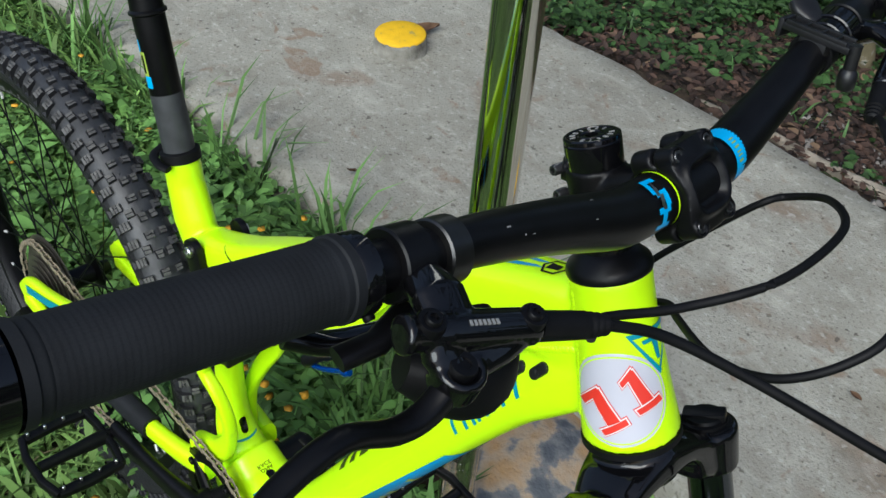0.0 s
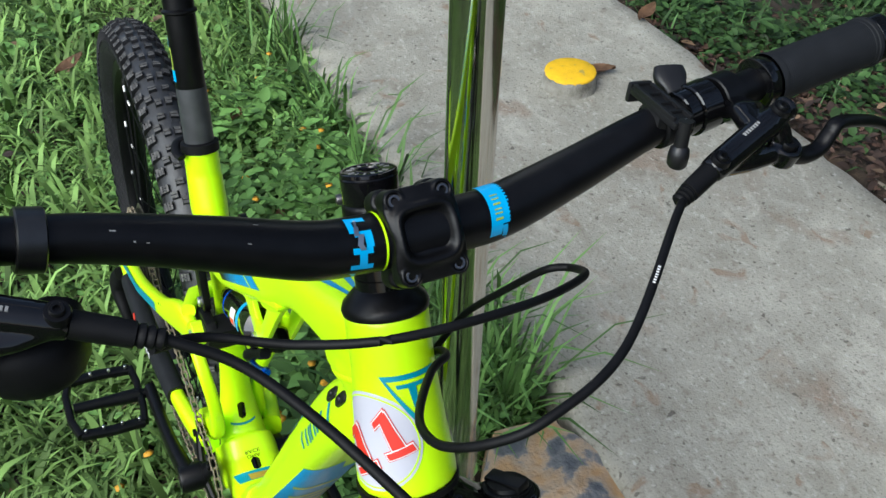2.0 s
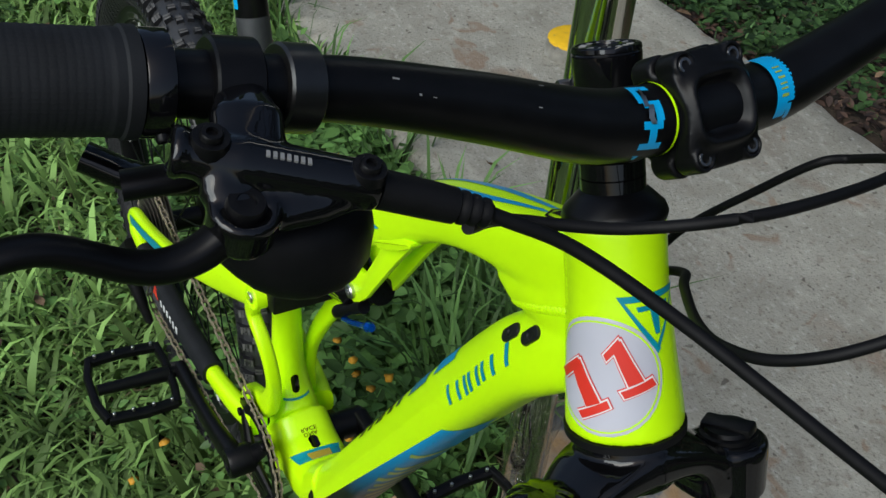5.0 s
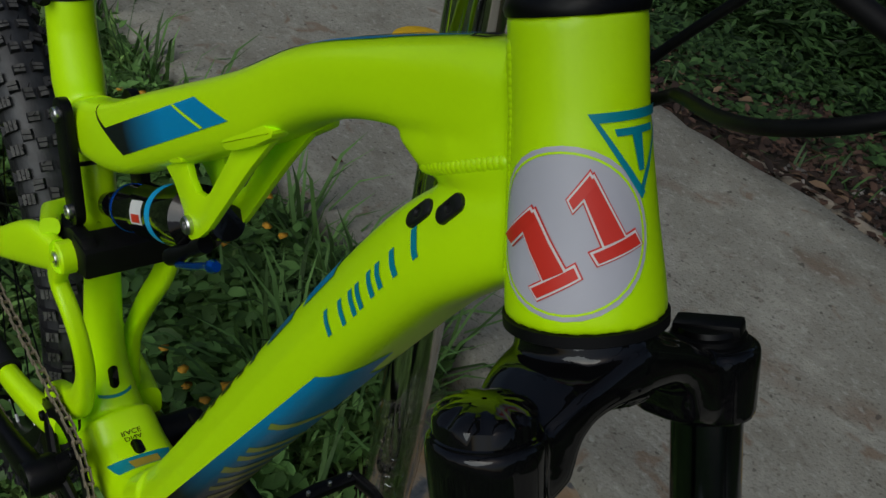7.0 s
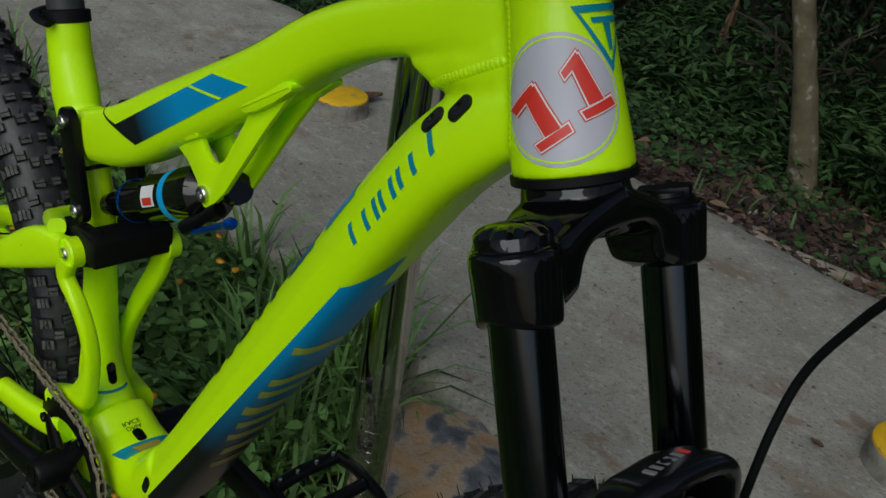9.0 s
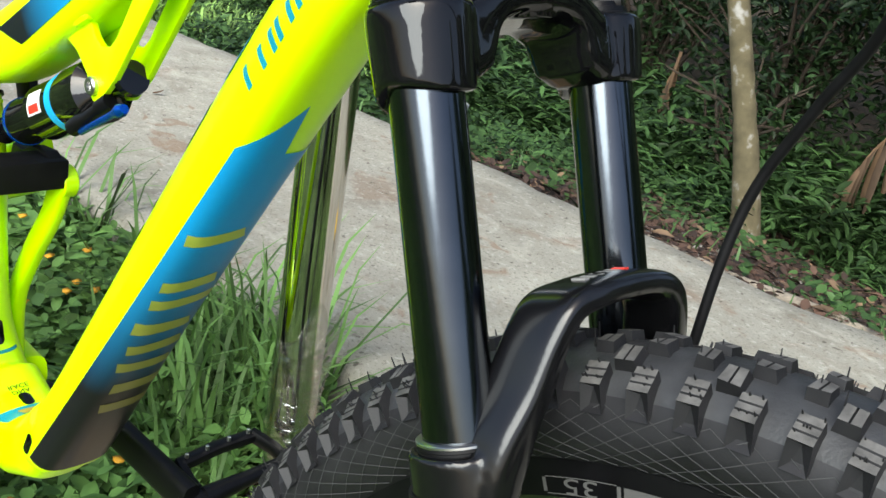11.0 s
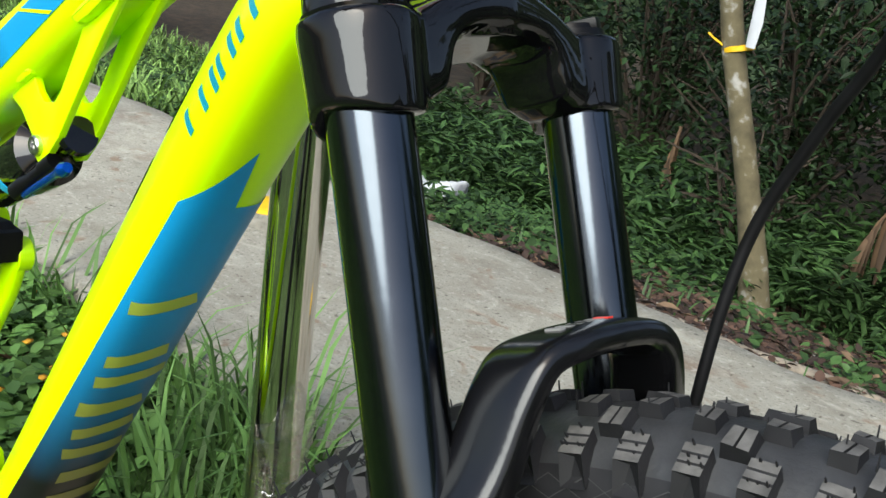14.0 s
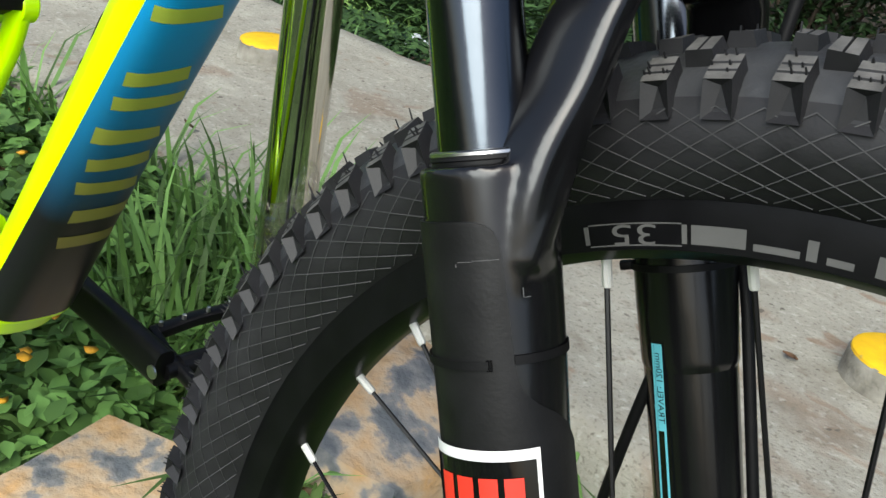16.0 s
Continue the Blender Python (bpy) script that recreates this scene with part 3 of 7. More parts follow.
def build_stem():
    bm = bmesh.new()
    lathe(bm, ax(0.030), ax(1), [(0, 0.0175), (0.002, 0.0185), (0.036, 0.0185), (0.038, 0.0175)], 36)
    a = ax(0.049)
    d = (FP_C - a).normalized()
    sweep(bm, [a, a + d * 0.018, FP_C - d * 0.014, FP_C], [(0.0175, 0.017), (0.0155, 0.015), (0.017, 0.016), (0.019, 0.018)], 24, power=2.8)
    lathe(bm, FP_C - FP_Y * 0.020, FP_C + FP_Y, [(0, 0.0200), (0.040, 0.0200)], 32)
    for k in (-1, 1):
        for s in (-1, 1):
            c = FP_C + FP_Y * (s * 0.0143) + FP_N * (0.0203 * k) - FP_D * 0.010
            lathe(bm, c, c + FP_D, [(0, 0.0062), (0.0015, 0.0074), (0.0135, 0.0076), (0.0145, 0.0070)], 20)
    # ears of the steerer clamp behind, with the pinch bolts through them
    c = V(0.3640, -0.004, 0.9705)
    sweep(bm, [c + V(0, -0.004, 0), c + V(0.010, 0.004, 0), c + V(0.024, 0.006, 0)], [(0.0075, 0.0075), (0.0085, 0.009), (0.010, 0.012)], 16, side=tuple(AX))
    ob = add("stem", bm, M_SATIN, label="black forged stem")
    md = ob.modifiers.new("skin", "REMESH")
    md.mode, md.voxel_size, md.use_smooth_shade = "VOXEL", 0.0012, True
    sm = ob.modifiers.new("blend", "SMOOTH")
    sm.iterations = 6
    # faceplate: a waisted plate with a raised frame round its dished centre and four bolt ears
    bm = bmesh.new()
    nu, nv = 33, 33
    g = [[], []]
    for i in range(nu):
        for j in range(nv):
            a, b = 2 * i / (nu - 1) - 1, 2 * j / (nv - 1) - 1
            q = (abs(a * 1.20) ** 4 + abs(b * 1.52) ** 4) ** 0.25
            dish = -0.0048 * min(1, max(0, (0.78 - q) / 0.16)) ** 1.2
            ridge = 0.0022 * math.exp(-((q - 0.90) / 0.10) ** 2)
            waist = 1 - 0.10 * (1 - abs(b)) if abs(a) > 0.9 else 1
            arch_ = 0.0232 * (1 - 0.26 * b * b) - 0.0030 * a * a
            p = FP_C + FP_Y * (a * 0.0222 * waist * (1 - 0.20 * b ** 6)) + FP_N * (b * 0.0262 * (1 - 0.14 * a ** 6))
            g[0].append(bm.verts.new(p + FP_D * (arch_ + dish + ridge)))
            g[1].append(bm.verts.new(p + FP_D * (arch_ - 0.0095)))
    for i in range(nu - 1):
        for j in range(nv - 1):
            k = i * nv + j
            bm.faces.new((g[0][k], g[0][k + nv], g[0][k + nv + 1], g[0][k + 1]))
            bm.faces.new((g[1][k + 1], g[1][k + nv + 1], g[1][k + nv], g[1][k]))
    edge = [j for j in range(nv)] + [i * nv + nv - 1 for i in range(1, nu)] + [(nu - 1) * nv + j for j in range(nv - 2, -1, -1)] + [i * nv for i in range(nu - 2, 0, -1)]
    for a, b in zip(edge, edge[1:] + edge[:1]):
        bm.faces.new((g[0][a], g[0][b], g[1][b], g[1][a]))
    ears = [FP_C + FP_Y * (s * 0.0143) + FP_N * (0.0203 * k) for k in (-1, 1) for s in (-1, 1)]
    for c in ears:
        lathe(bm, c + FP_D * 0.006, c + FP_D, [(0, 0.0066), (0.0115, 0.0064), (0.0132, 0.0056), (0.0132, 0.0044), (0.0105, 0.0042)], 24)
    fp = add("faceplate", bm, M_SATIN, label="black four-bolt faceplate with a dished centre")
    md = fp.modifiers.new("skin", "REMESH")
    md.mode, md.voxel_size, md.use_smooth_shade = "VOXEL", 0.0008, True
    sm = fp.modifiers.new("blend", "SMOOTH")
    sm.iterations = 4
    for c in ears:
        bm = bmesh.new()
        lathe(bm, c + FP_D * 0.014, c + FP_D, [(0, 0.0038), (0.0040, 0.0038), (0.0047, 0.0033), (0.0047, 0.0022), (0.0020, 0.0021)], 18)
        part("bolt", bm, M_BOLT, fp, "dark steel socket bolt")
    # tall cap above the steerer clamp
    bm = turned(ax(0.067), ax(1), [(0, 0.0168), (0.001, 0.0174), (0.0150, 0.0174), (0.0153, 0.0169), (0.0158, 0.0174), (0.0164, 0.0169), (0.0170, 0.0174), (0.0190, 0.0172), (0.0197, 0.0162),
                                   (0.0197, 0.0150), (0.0191, 0.0147), (0.0191, 0.0085), (0.0197, 0.0081), (0.0197, 0.0070), (0.0188, 0.0066), (0.0188, 0.0040), (0.016, 0.0036)], 48)
    cap = add("top_cap", bm, M_BLACK, label="black stem top cap with engraved ring")
    for i in range(15):
        if i in (7, 14):
            continue
        q = 2 * math.pi * i / 15
        u = V(0, 1, 0)
        w = AX.cross(u)
        bm = bmesh.new()
        box(bm, Matrix.Translation(ax(0.0863) + (u * math.cos(q) + w * math.sin(q)) * 0.0116) @ Matrix((u, w, AX)).transposed().to_4x4() @ pose(0, 0, 0, 0, 0, math.degrees(q)), 0.0034, 0.0007 + 0.0006 * (i % 3), 0.0004)
        part("engraving", bm, M_GREYPRINT, cap, smooth=False)
    # side pinch bolts
    for h in (0.0, -0.016):
        bm = bmesh.new()
        bolt(bm, V(0.3635, -0.0115, 0.9705) + AX * h, V(-0.15, -1, 0), 0.0036, 0.004)
        part("pinch_bolt", bm, M_BOLT, ob)
    return ob


stem = build_stem()
BARP = [tuple(BAR.inverted() @ V(*p)) for p in ((0.433, -0.376, 1.073), (0.436, -0.30, 1.060), (0.438, -0.24, 1.049), (0.440, -0.20, 1.041), (0.4395, -0.163, 1.0325), (0.4385, -0.11, 1.0150), (0.4395, -0.06, 0.9975), (0.4375, -0.03, 0.992),
                                                (0.4365, 0, 0.9905), (0.4345, 0.03, 0.989), (0.430, 0.06, 0.988), (0.423, 0.112, 0.999), (0.416, 0.166, 1.013), (0.410, 0.21, 1.018), (0.402, 0.261, 1.021), (0.398, 0.31, 1.027), (0.3935, 0.368, 1.0335))]


def bar_at(y):
    return V(*[float(np.interp(y, [p[1] for p in BARP], [p[k] for p in BARP])) for k in range(3)])


def bar_r(y):
    return float(np.interp(abs(y), [0, 0.065, 0.15, 0.20, 0.4], [0.0159, 0.0159, 0.0125, 0.0111, 0.0111]))


def build_bars():
    p = spline(BARP, 5)
    hb = add("handlebar", sweep(bmesh.new(), [tuple(a) for a in p], [bar_r(a[1]) for a in p], 32, side=(0, 0, 1)), M_SATIN, label="matt black riser handlebar with chipped paint", m=BAR)

    def wrap(name, material, y0, y1, a0, a1, lift=0.0004, n=10, shear=0.0):
        bm = bmesh.new()
        g = []
        for i in range(5):
            y = y0 + (y1 - y0) * i / 4
            c, r = bar_at(y), bar_r(y) + lift
            g.append([bm.verts.new(c + V(math.cos(radians(a0 + (a1 - a0) * k / n)) * r, shear * k / n, math.sin(radians(a0 + (a1 - a0) * k / n)) * r)) for k in range(n + 1)])
        for i in range(4):
            for k in range(n):
                bm.faces.new((g[i][k], g[i + 1][k], g[i + 1][k + 1], g[i][k + 1]))
        return part(name, bm, material, hb)
    # left band: cyan with lime marks; right band: cyan letter-like blocks and a lime ring
    wrap("cyan_band", M_CYAN, 0.0375, 0.0500, 12, 128, n=20)
    wrap("cyan_band", M_CYAN, 0.0375, 0.0455, -14, 12, n=8)
    wrap("cyan_band", M_CYAN, 0.0475, 0.0510, -40, 8, n=8, shear=-0.002)
    for k in range(14):
        wrap("cyan_tooth", M_CYAN, 0.0500, 0.0512 if k > 4 else 0.0506, 14 + 8 * k, 18 + 8 * k, n=2)
    for a0, a1 in ((22, 27), (34, 37), (42, 45), (52, 56), (63, 66), (72, 75)):
        wrap("lime_mark", M_LIME, 0.0405, 0.0455, a0, a1, 0.0008, 4)
    wrap("lime_ring", M_YELLOW, -0.0275, -0.0262, -180, 180, 0.0004, 40)
    for y0, y1, a0, a1 in ((-0.0465, -0.0350, 84, 96), (-0.0465, -0.0430, 58, 84), (-0.0440, -0.0340, 50, 62), (-0.0385, -0.0340, 30, 62), (-0.0465, -0.0350, 18, 30), (-0.0430, -0.0385, -6, 18), (-0.0480, -0.0350, -16, -4),
                           (-0.0480, -0.0440, -46, -30)):
        wrap("cyan_block", M_CYAN, y0, y1, a0, a1, n=6)
    for y0, y1, a0, a1, sh in ((-0.0445, -0.0418, 52, 70, 0.0012), (-0.0438, -0.0406, 34, 54, 0.0018), (-0.0424, -0.0392, 26, 36, -0.001), (-0.0430, -0.0415, 66, 84, 0.001)):
        wrap("paint_chip", M_STEEL, y0, y1, a0, a1, 0.0010, 6, sh)
    rng = random.Random(4)
    for _ in range(6):
        y, a = rng.uniform(-0.17, -0.08), rng.uniform(20, 95)
        wrap("scratch", M_GREYPRINT, y, y + rng.uniform(0.0006, 0.003), a, a + rng.uniform(1, 4), 0.0003, 2)
    return hb


handlebar = build_bars()


def build_grip(s):
    """A lock-on grip: knurled rubber sleeve, two clamp collars, end plug. s: -1 right, 1 left."""
    a, b = (bar_at(-0.2395), V(*BARP[0])) if s < 0 else (bar_at(0.2500), V(*BARP[-1]))
    d = (b - a).normalized()
    L_ = (b - a).length
    bm = bmesh.new()
    u = d.orthogonal().normalized()
    w = d.cross(u)
    g, n, m_ = [], 150, 160
    for i in range(n + 1):
        h = 0.010 + (L_ - 0.022) * i / n
        row = []
        for k in range(m_):
            q = 2 * math.pi * k / m_
            r = 0.0165
            e = min(i, n - i) / n
            if e < 0.035:
                r += 0.0012
            elif e > 0.07:
                r += 0.00018 * (math.sin(32 * q + i * 1.05) * math.sin(32 * q - i * 1.05))
            else:
                r += 0.0004
            row.append(bm.verts.new(a + d * h + (u * math.cos(q) + w * math.sin(q)) * r))
        g.append(row)
    for i in range(n):
        for k in range(m_):
            bm.faces.new((g[i][k], g[i][(k + 1) % m_], g[i + 1][(k + 1) % m_], g[i + 1][k]))
    grip = add("grip", bm, M_GRIP, label="black knurled rubber lock-on grip", m=BAR)
    part("lock_collar", turned(a, b, [(0, 0.0158), (0.0008, 0.0172), (0.0085, 0.0172), (0.0095, 0.0165)], 40), M_BLACK, grip, "gloss black clamp collar")
    part("lock_collar", turned(a + d * (L_ - 0.0115), b + d, [(0, 0.0162), (0.0008, 0.0174), (0.0115, 0.0174), (0.0125, 0.0164)], 40), M_BLACK, grip, "gloss black clamp collar")
    part("end_plug", turned(b - d * 0.003, b + d, [(0, 0.0158), (0.0045, 0.0158), (0.0052, 0.0148), (0.0054, 0.011), (0.0050, 0.0105), (0.0050, 0.001)], 36), M_GRIP, grip, "scuffed grey end plug")
    bm = bmesh.new()
    bolt(bm, a + d * 0.005 + V(0.012, 0, -0.0125), V(1, 0, -1), 0.0026, 0.002)
    part("clamp_screw", bm, M_SATIN, grip)
    return grip


build_grip(-1)
build_grip(1)


def ring_round_bar(y, width, r, s=1):
    a = bar_at(y - width / 2)
    b = bar_at(y + width / 2)
    return turned(a, b, [(0, r - 0.001), (0.0008, r), ((b - a).length - 0.0008, r), ((b - a).length, r - 0.001)], 32)


def build_brake(side, res_out, res_in, boot_end, pivot, blade, clamp_y, label):
    """A hydraulic lever: clamp band, master cylinder with cap and bolts, lever blade, hose boot. Points in the bike's frame."""
    inv = BAR.inverted()
    P = [inv @ V(*p) for p in (res_out, res_in, boot_end, pivot)]
    ro, ri, be, pv = P
    bl = [inv @ V(*p) for p in blade]
    bm = ring_round_bar(clamp_y, 0.016, 0.0160)
    br = add("brake_lever", bm, M_SATIN, label=label, m=BAR)
    d = (ri - ro).normalized()
    L_ = (ri - ro).length
    bm = turned(ro - d * 0.004, ri, [(0, 0.006), (0.0005, 0.0078), (0.003, 0.0082), (0.0045, 0.0072), (0.010, 0.0074), (0.02, 0.0088), (L_ * 0.6, 0.0085), (L_ - 0.004, 0.0082), (L_ + 0.002, 0.0078), (L_ + 0.004, 0.0066)], 24)
    c = bar_at(clamp_y)
    # webs from clamp to cylinder and from cylinder to pivot
    m1 = ro + d * (L_ * 0.33)
    sweep(bm, [c + V(0.012, 0, -0.002), (c + m1) / 2 + V(0.006, 0, 0.004), m1], [(0.0085, 0.0095), (0.0115, 0.0070), (0.0110, 0.0075)], 14, power=2.8)
    lathe(bm, pv - V(0.1, 0, 0.3).normalized() * 0.007, pv + V(0.35, 0, 1), [(0, 0.0095), (0.001, 0.0108), (0.012, 0.0108), (0.0135, 0.0095), (0.0135, 0.0075), (0.011, 0.0072)], 28)
    sweep(bm, [ro + d * 0.012, (ro + pv) / 2 + d * 0.004, pv], [(0.007, 0.007), (0.0085, 0.006), (0.0075, 0.006)], 14, side=tuple(d), power=2.5)
    sweep(bm, [ri - d * 0.006, (ri + pv) / 2, pv], [(0.007, 0.006), (0.007, 0.005), (0.0065, 0.005)], 14, side=tuple(d), power=2.5)
    mc = part("master_cylinder", bm, M_BLACK, br, "gloss black master cylinder")
    md = mc.modifiers.new("skin", "REMESH")
    md.mode, md.voxel_size, md.use_smooth_shade = "VOXEL", 0.0011, True
    sm = mc.modifiers.new("blend", "SMOOTH")
    sm.iterations = 3
    up = V(0.35, 0, 1).normalized()
    for k in (0.12, 0.92):
        bm = bmesh.new()
        q = ro + d * (L_ * k)
        lathe(bm, q, q + up, [(0, 0.0065), (0.0075, 0.006), (0.0090, 0.0055)], 16)
        bolt(bm, q + up * 0.009, up, 0.0036, 0.002)
        part("cover_bolt", bm, M_SATIN, br)
    bm = bmesh.new()
    q = ro + d * (L_ * 0.5) + up * 0.0084
    sd = d.cross(up).normalized()
    for k in range(7):
        bm = bmesh.new()
        box(bm, Matrix.Translation(q + d * (k - 3) * 0.0021 + sd * 0.002) @ Matrix((d, sd, up)).transposed().to_4x4(), 0.0012, 0.0023, 0.0008)
        part("maker_mark", bm, M_GREYPRINT, br, "pale grey printed bar", smooth=False)
    # pivot cap and blade
    bm = turned(pv - up * 0.008, pv + up, [(0, 0.0062), (0.015, 0.0062), (0.0165, 0.0055), (0.0165, 0.003), (0.0155, 0.0028)], 20)
    part("pivot_pin", bm, M_SATIN, br)
    sp = spline([tuple(pv)] + [tuple(b) for b in bl], 6)
    n = len(sp)
    rr = [(0.0056 - 0.0018 * min(i / n * 2, 1), 0.0060 - 0.0014 * i / n) for i in range(n)]
    rr[-1] = (0.0032, 0.0040)
    rr[-3] = rr[-2] = (0.0046, 0.0054)
    part("lever_blade", sweep(bmesh.new(), [tuple(a) for a in sp], rr, 16, side=(0, 0, 1), power=2.5), M_SATIN, br, "black lever blade with worn tip")
    part("worn_tip", turned(Vector(sp[-1]) - (Vector(sp[-1]) - Vector(sp[-2])).normalized() * 0.002, Vector(sp[-1]) + (Vector(sp[-1]) - Vector(sp[-2])), [(0, 0.0047), (0.003, 0.0046), (0.0042, 0.003)], 14), M_SATIN, br)
    # rubber boot with ribs
    t = (be - ri)
    l2 = t.length
    prof = [(0, 0.0066), (l2 * 0.45, 0.0064)]
    for i in range(4):
        prof += [(l2 * (0.62 + 0.1 * i), 0.0062 - 0.0004 * i), (l2 * (0.66 + 0.1 * i), 0.0062 - 0.0004 * i), (l2 * (0.68 + 0.1 * i), 0.0048 - 0.0003 * i)]
    prof += [(l2, 0.0035)]
    part("hose_boot", turned(ri, be, prof, 20), M_MATTE, br, "ribbed black rubber hose boot")
    return br


build_brake(-1, (0.474, -0.236, 1.043), (0.489, -0.180, 1.026), (0.499, -0.143, 1.013), (0.489, -0.224, 1.026),
            [(0.4905, -0.240, 1.018), (0.4905, -0.256, 1.019), (0.491, -0.282, 1.033), (0.493, -0.309, 1.030), (0.498, -0.322, 1.026), (0.5035, -0.331, 1.019)], -0.2195, "black hydraulic brake lever with gloss master cylinder")
build_brake(1, (0.4475, 0.2415, 1.0285), (0.4655, 0.177, 1.0085), (0.4750, 0.1500, 1.0000), (0.4560, 0.2410, 1.0050),
            [(0.4560, 0.2570, 0.9975), (0.4550, 0.2725, 0.9990), (0.4530, 0.2810, 1.0075), (0.4510, 0.2895, 1.0125), (0.4420, 0.3300, 1.0010), (0.4340, 0.3675, 0.9825)], 0.2195, "black hydraulic brake lever pulled away from the grip")


def build_shifter():
    """Trigger shifter under the right bar: band, dark pod, thumb paddle."""
    sh = add("shifter", ring_round_bar(-0.1975, 0.013, 0.0152), M_BANDMETAL, label="black trigger shifter with a bright clamp band", m=BAR)
    bm = bmesh.new()
    c = bar_at(-0.1955)
    sweep(bm, spline([tuple(c + V(0.014, 0.006, -0.030)), tuple(c + V(0.030, -0.002, -0.038)), tuple(c + V(0.032, -0.018, -0.038)), tuple(c + V(0.018, -0.038, -0.030))], 5),
          [tuple(a) for a in spline([(0.012, 0.010), (0.0165, 0.017), (0.0165, 0.017), (0.009, 0.010)], 5)], 20, side=(0, 0, 1), power=2.6)
    part("pod", bm, M_MATTE, sh, "matt black shifter pod")
    bm = bmesh.new()
    sweep(bm, spline([tuple(c + V(0.0, -0.028, -0.030)), tuple(c + V(-0.012, -0.050, -0.032)), tuple(c + V(-0.022, -0.066, -0.026))], 5), (0.0045, 0.006), 14, side=(0, 0, 1), power=2.8)
    part("thumb_paddle", bm, M_BLACK, sh)
    bm = bmesh.new()
    sweep(bm, [c + V(0.004, -0.022, -0.018), c + V(0.01, -0.045, -0.02), c + V(0.006, -0.062, -0.022)], (0.004, 0.006), 14, side=(0, 0, 1), power=2.8)
    part("release_trigger", bm, M_SATIN, sh)
    return sh


build_shifter()


M_PLASTIC = mat("worn_black_plastic", (0.0075, 0.0075, 0.008), 0.38, var=0.3, scale=90, bump=0.03, bscale=700, spec=0.4)


def build_mount():
    """An empty quick-release accessory mount and remote band on the left bar."""
    mt = add("accessory_mount", ring_round_bar(0.170, 0.013, 0.0150), M_MATTE, label="empty black quick-release lamp mount", m=BAR)
    inv = BAR.inverted()
    # rail lying over the bar, with two raised edges and a hooked end
    a, b = inv @ V(0.395, 0.1740, 1.0265), inv @ V(0.439, 0.1725, 1.0265)
    d = (b - a).normalized()
    s_ = d.cross(V(0, 0, 1)).normalized()
    F_ = Matrix.Translation((a + b) / 2 + V(0, 0, 0.001)) @ Matrix((d, -s_, s_.cross(d))).transposed().to_4x4()
    bm = bmesh.new()
    box(bm, F_, 0.050, 0.015, 0.005, 0.0012)
    for y in (-0.0060, 0.0060):
        box(bm, F_ @ pose(0, y, 0.003), 0.044, 0.0026, 0.004, 0.0008)
    box(bm, F_ @ pose(-0.025, 0, -0.002), 0.004, 0.016, 0.013, 0.0015)
    box(bm, F_ @ pose(0.0, 0, -0.007), 0.020, 0.015, 0.012, 0.002)
    for x in (-0.010, 0.002, 0.013):
        box(bm, F_ @ pose(x, 0, 0.003), 0.0016, 0.010, 0.0028, 0.0005)
    part("rail", bm, M_PLASTIC, mt, "ridged black rail")
    bm = bmesh.new()
    t = inv @ V(0.3925, 0.1965, 1.031)
    sweep(bm, spline([tuple(inv @ V(0.413, 0.190, 1.018)), tuple(inv @ V(0.402, 0.1945, 1.026)), tuple(t), tuple(t + V(-0.006, 0.002, 0.004))], 4), [tuple(q) for q in spline([(0.005, 0.004), (0.007, 0.004), (0.0105, 0.0045), (0.0095, 0.004)], 4)], 18, side=(0.3, 1, 0.2), power=3)
    part("release_tab", bm, M_PLASTIC, mt)
    k = inv @ V(0.4445, 0.1705, 1.0075)
    bm = turned(k + V(-0.002, 0, 0.024), k + V(0, 0, -0.006), [(0, 0.0042), (0.016, 0.0042), (0.018, 0.0058), (0.022, 0.0064), (0.028, 0.0061), (0.030, 0.0045)], 20)
    part("clamp_knob", bm, M_PLASTIC, mt)
    bm = bmesh.new()
    bolt(bm, inv @ V(0.4405, 0.1735, 1.0275), V(0.5, 0, 0.9), 0.0030, 0.003)
    part("clamp_bolt", bm, M_STEEL, mt)
    for y, w, r in ((0.1995, 0.016, 0.0166), (0.1870, 0.009, 0.0150)):
        add("clamp_band", ring_round_bar(y, w, r), M_BLACK, label="gloss black clamp band", m=BAR)
    return mt


build_mount()

# ---- fork ----
OFF = V(0.933, 0, 0.36) * 0.0115


def st(s, d):
    """A point on the axis of a fork leg, d metres below the head tube's foot."""
    return HB - AX * d + OFF + V(0, s * 0.065, 0)


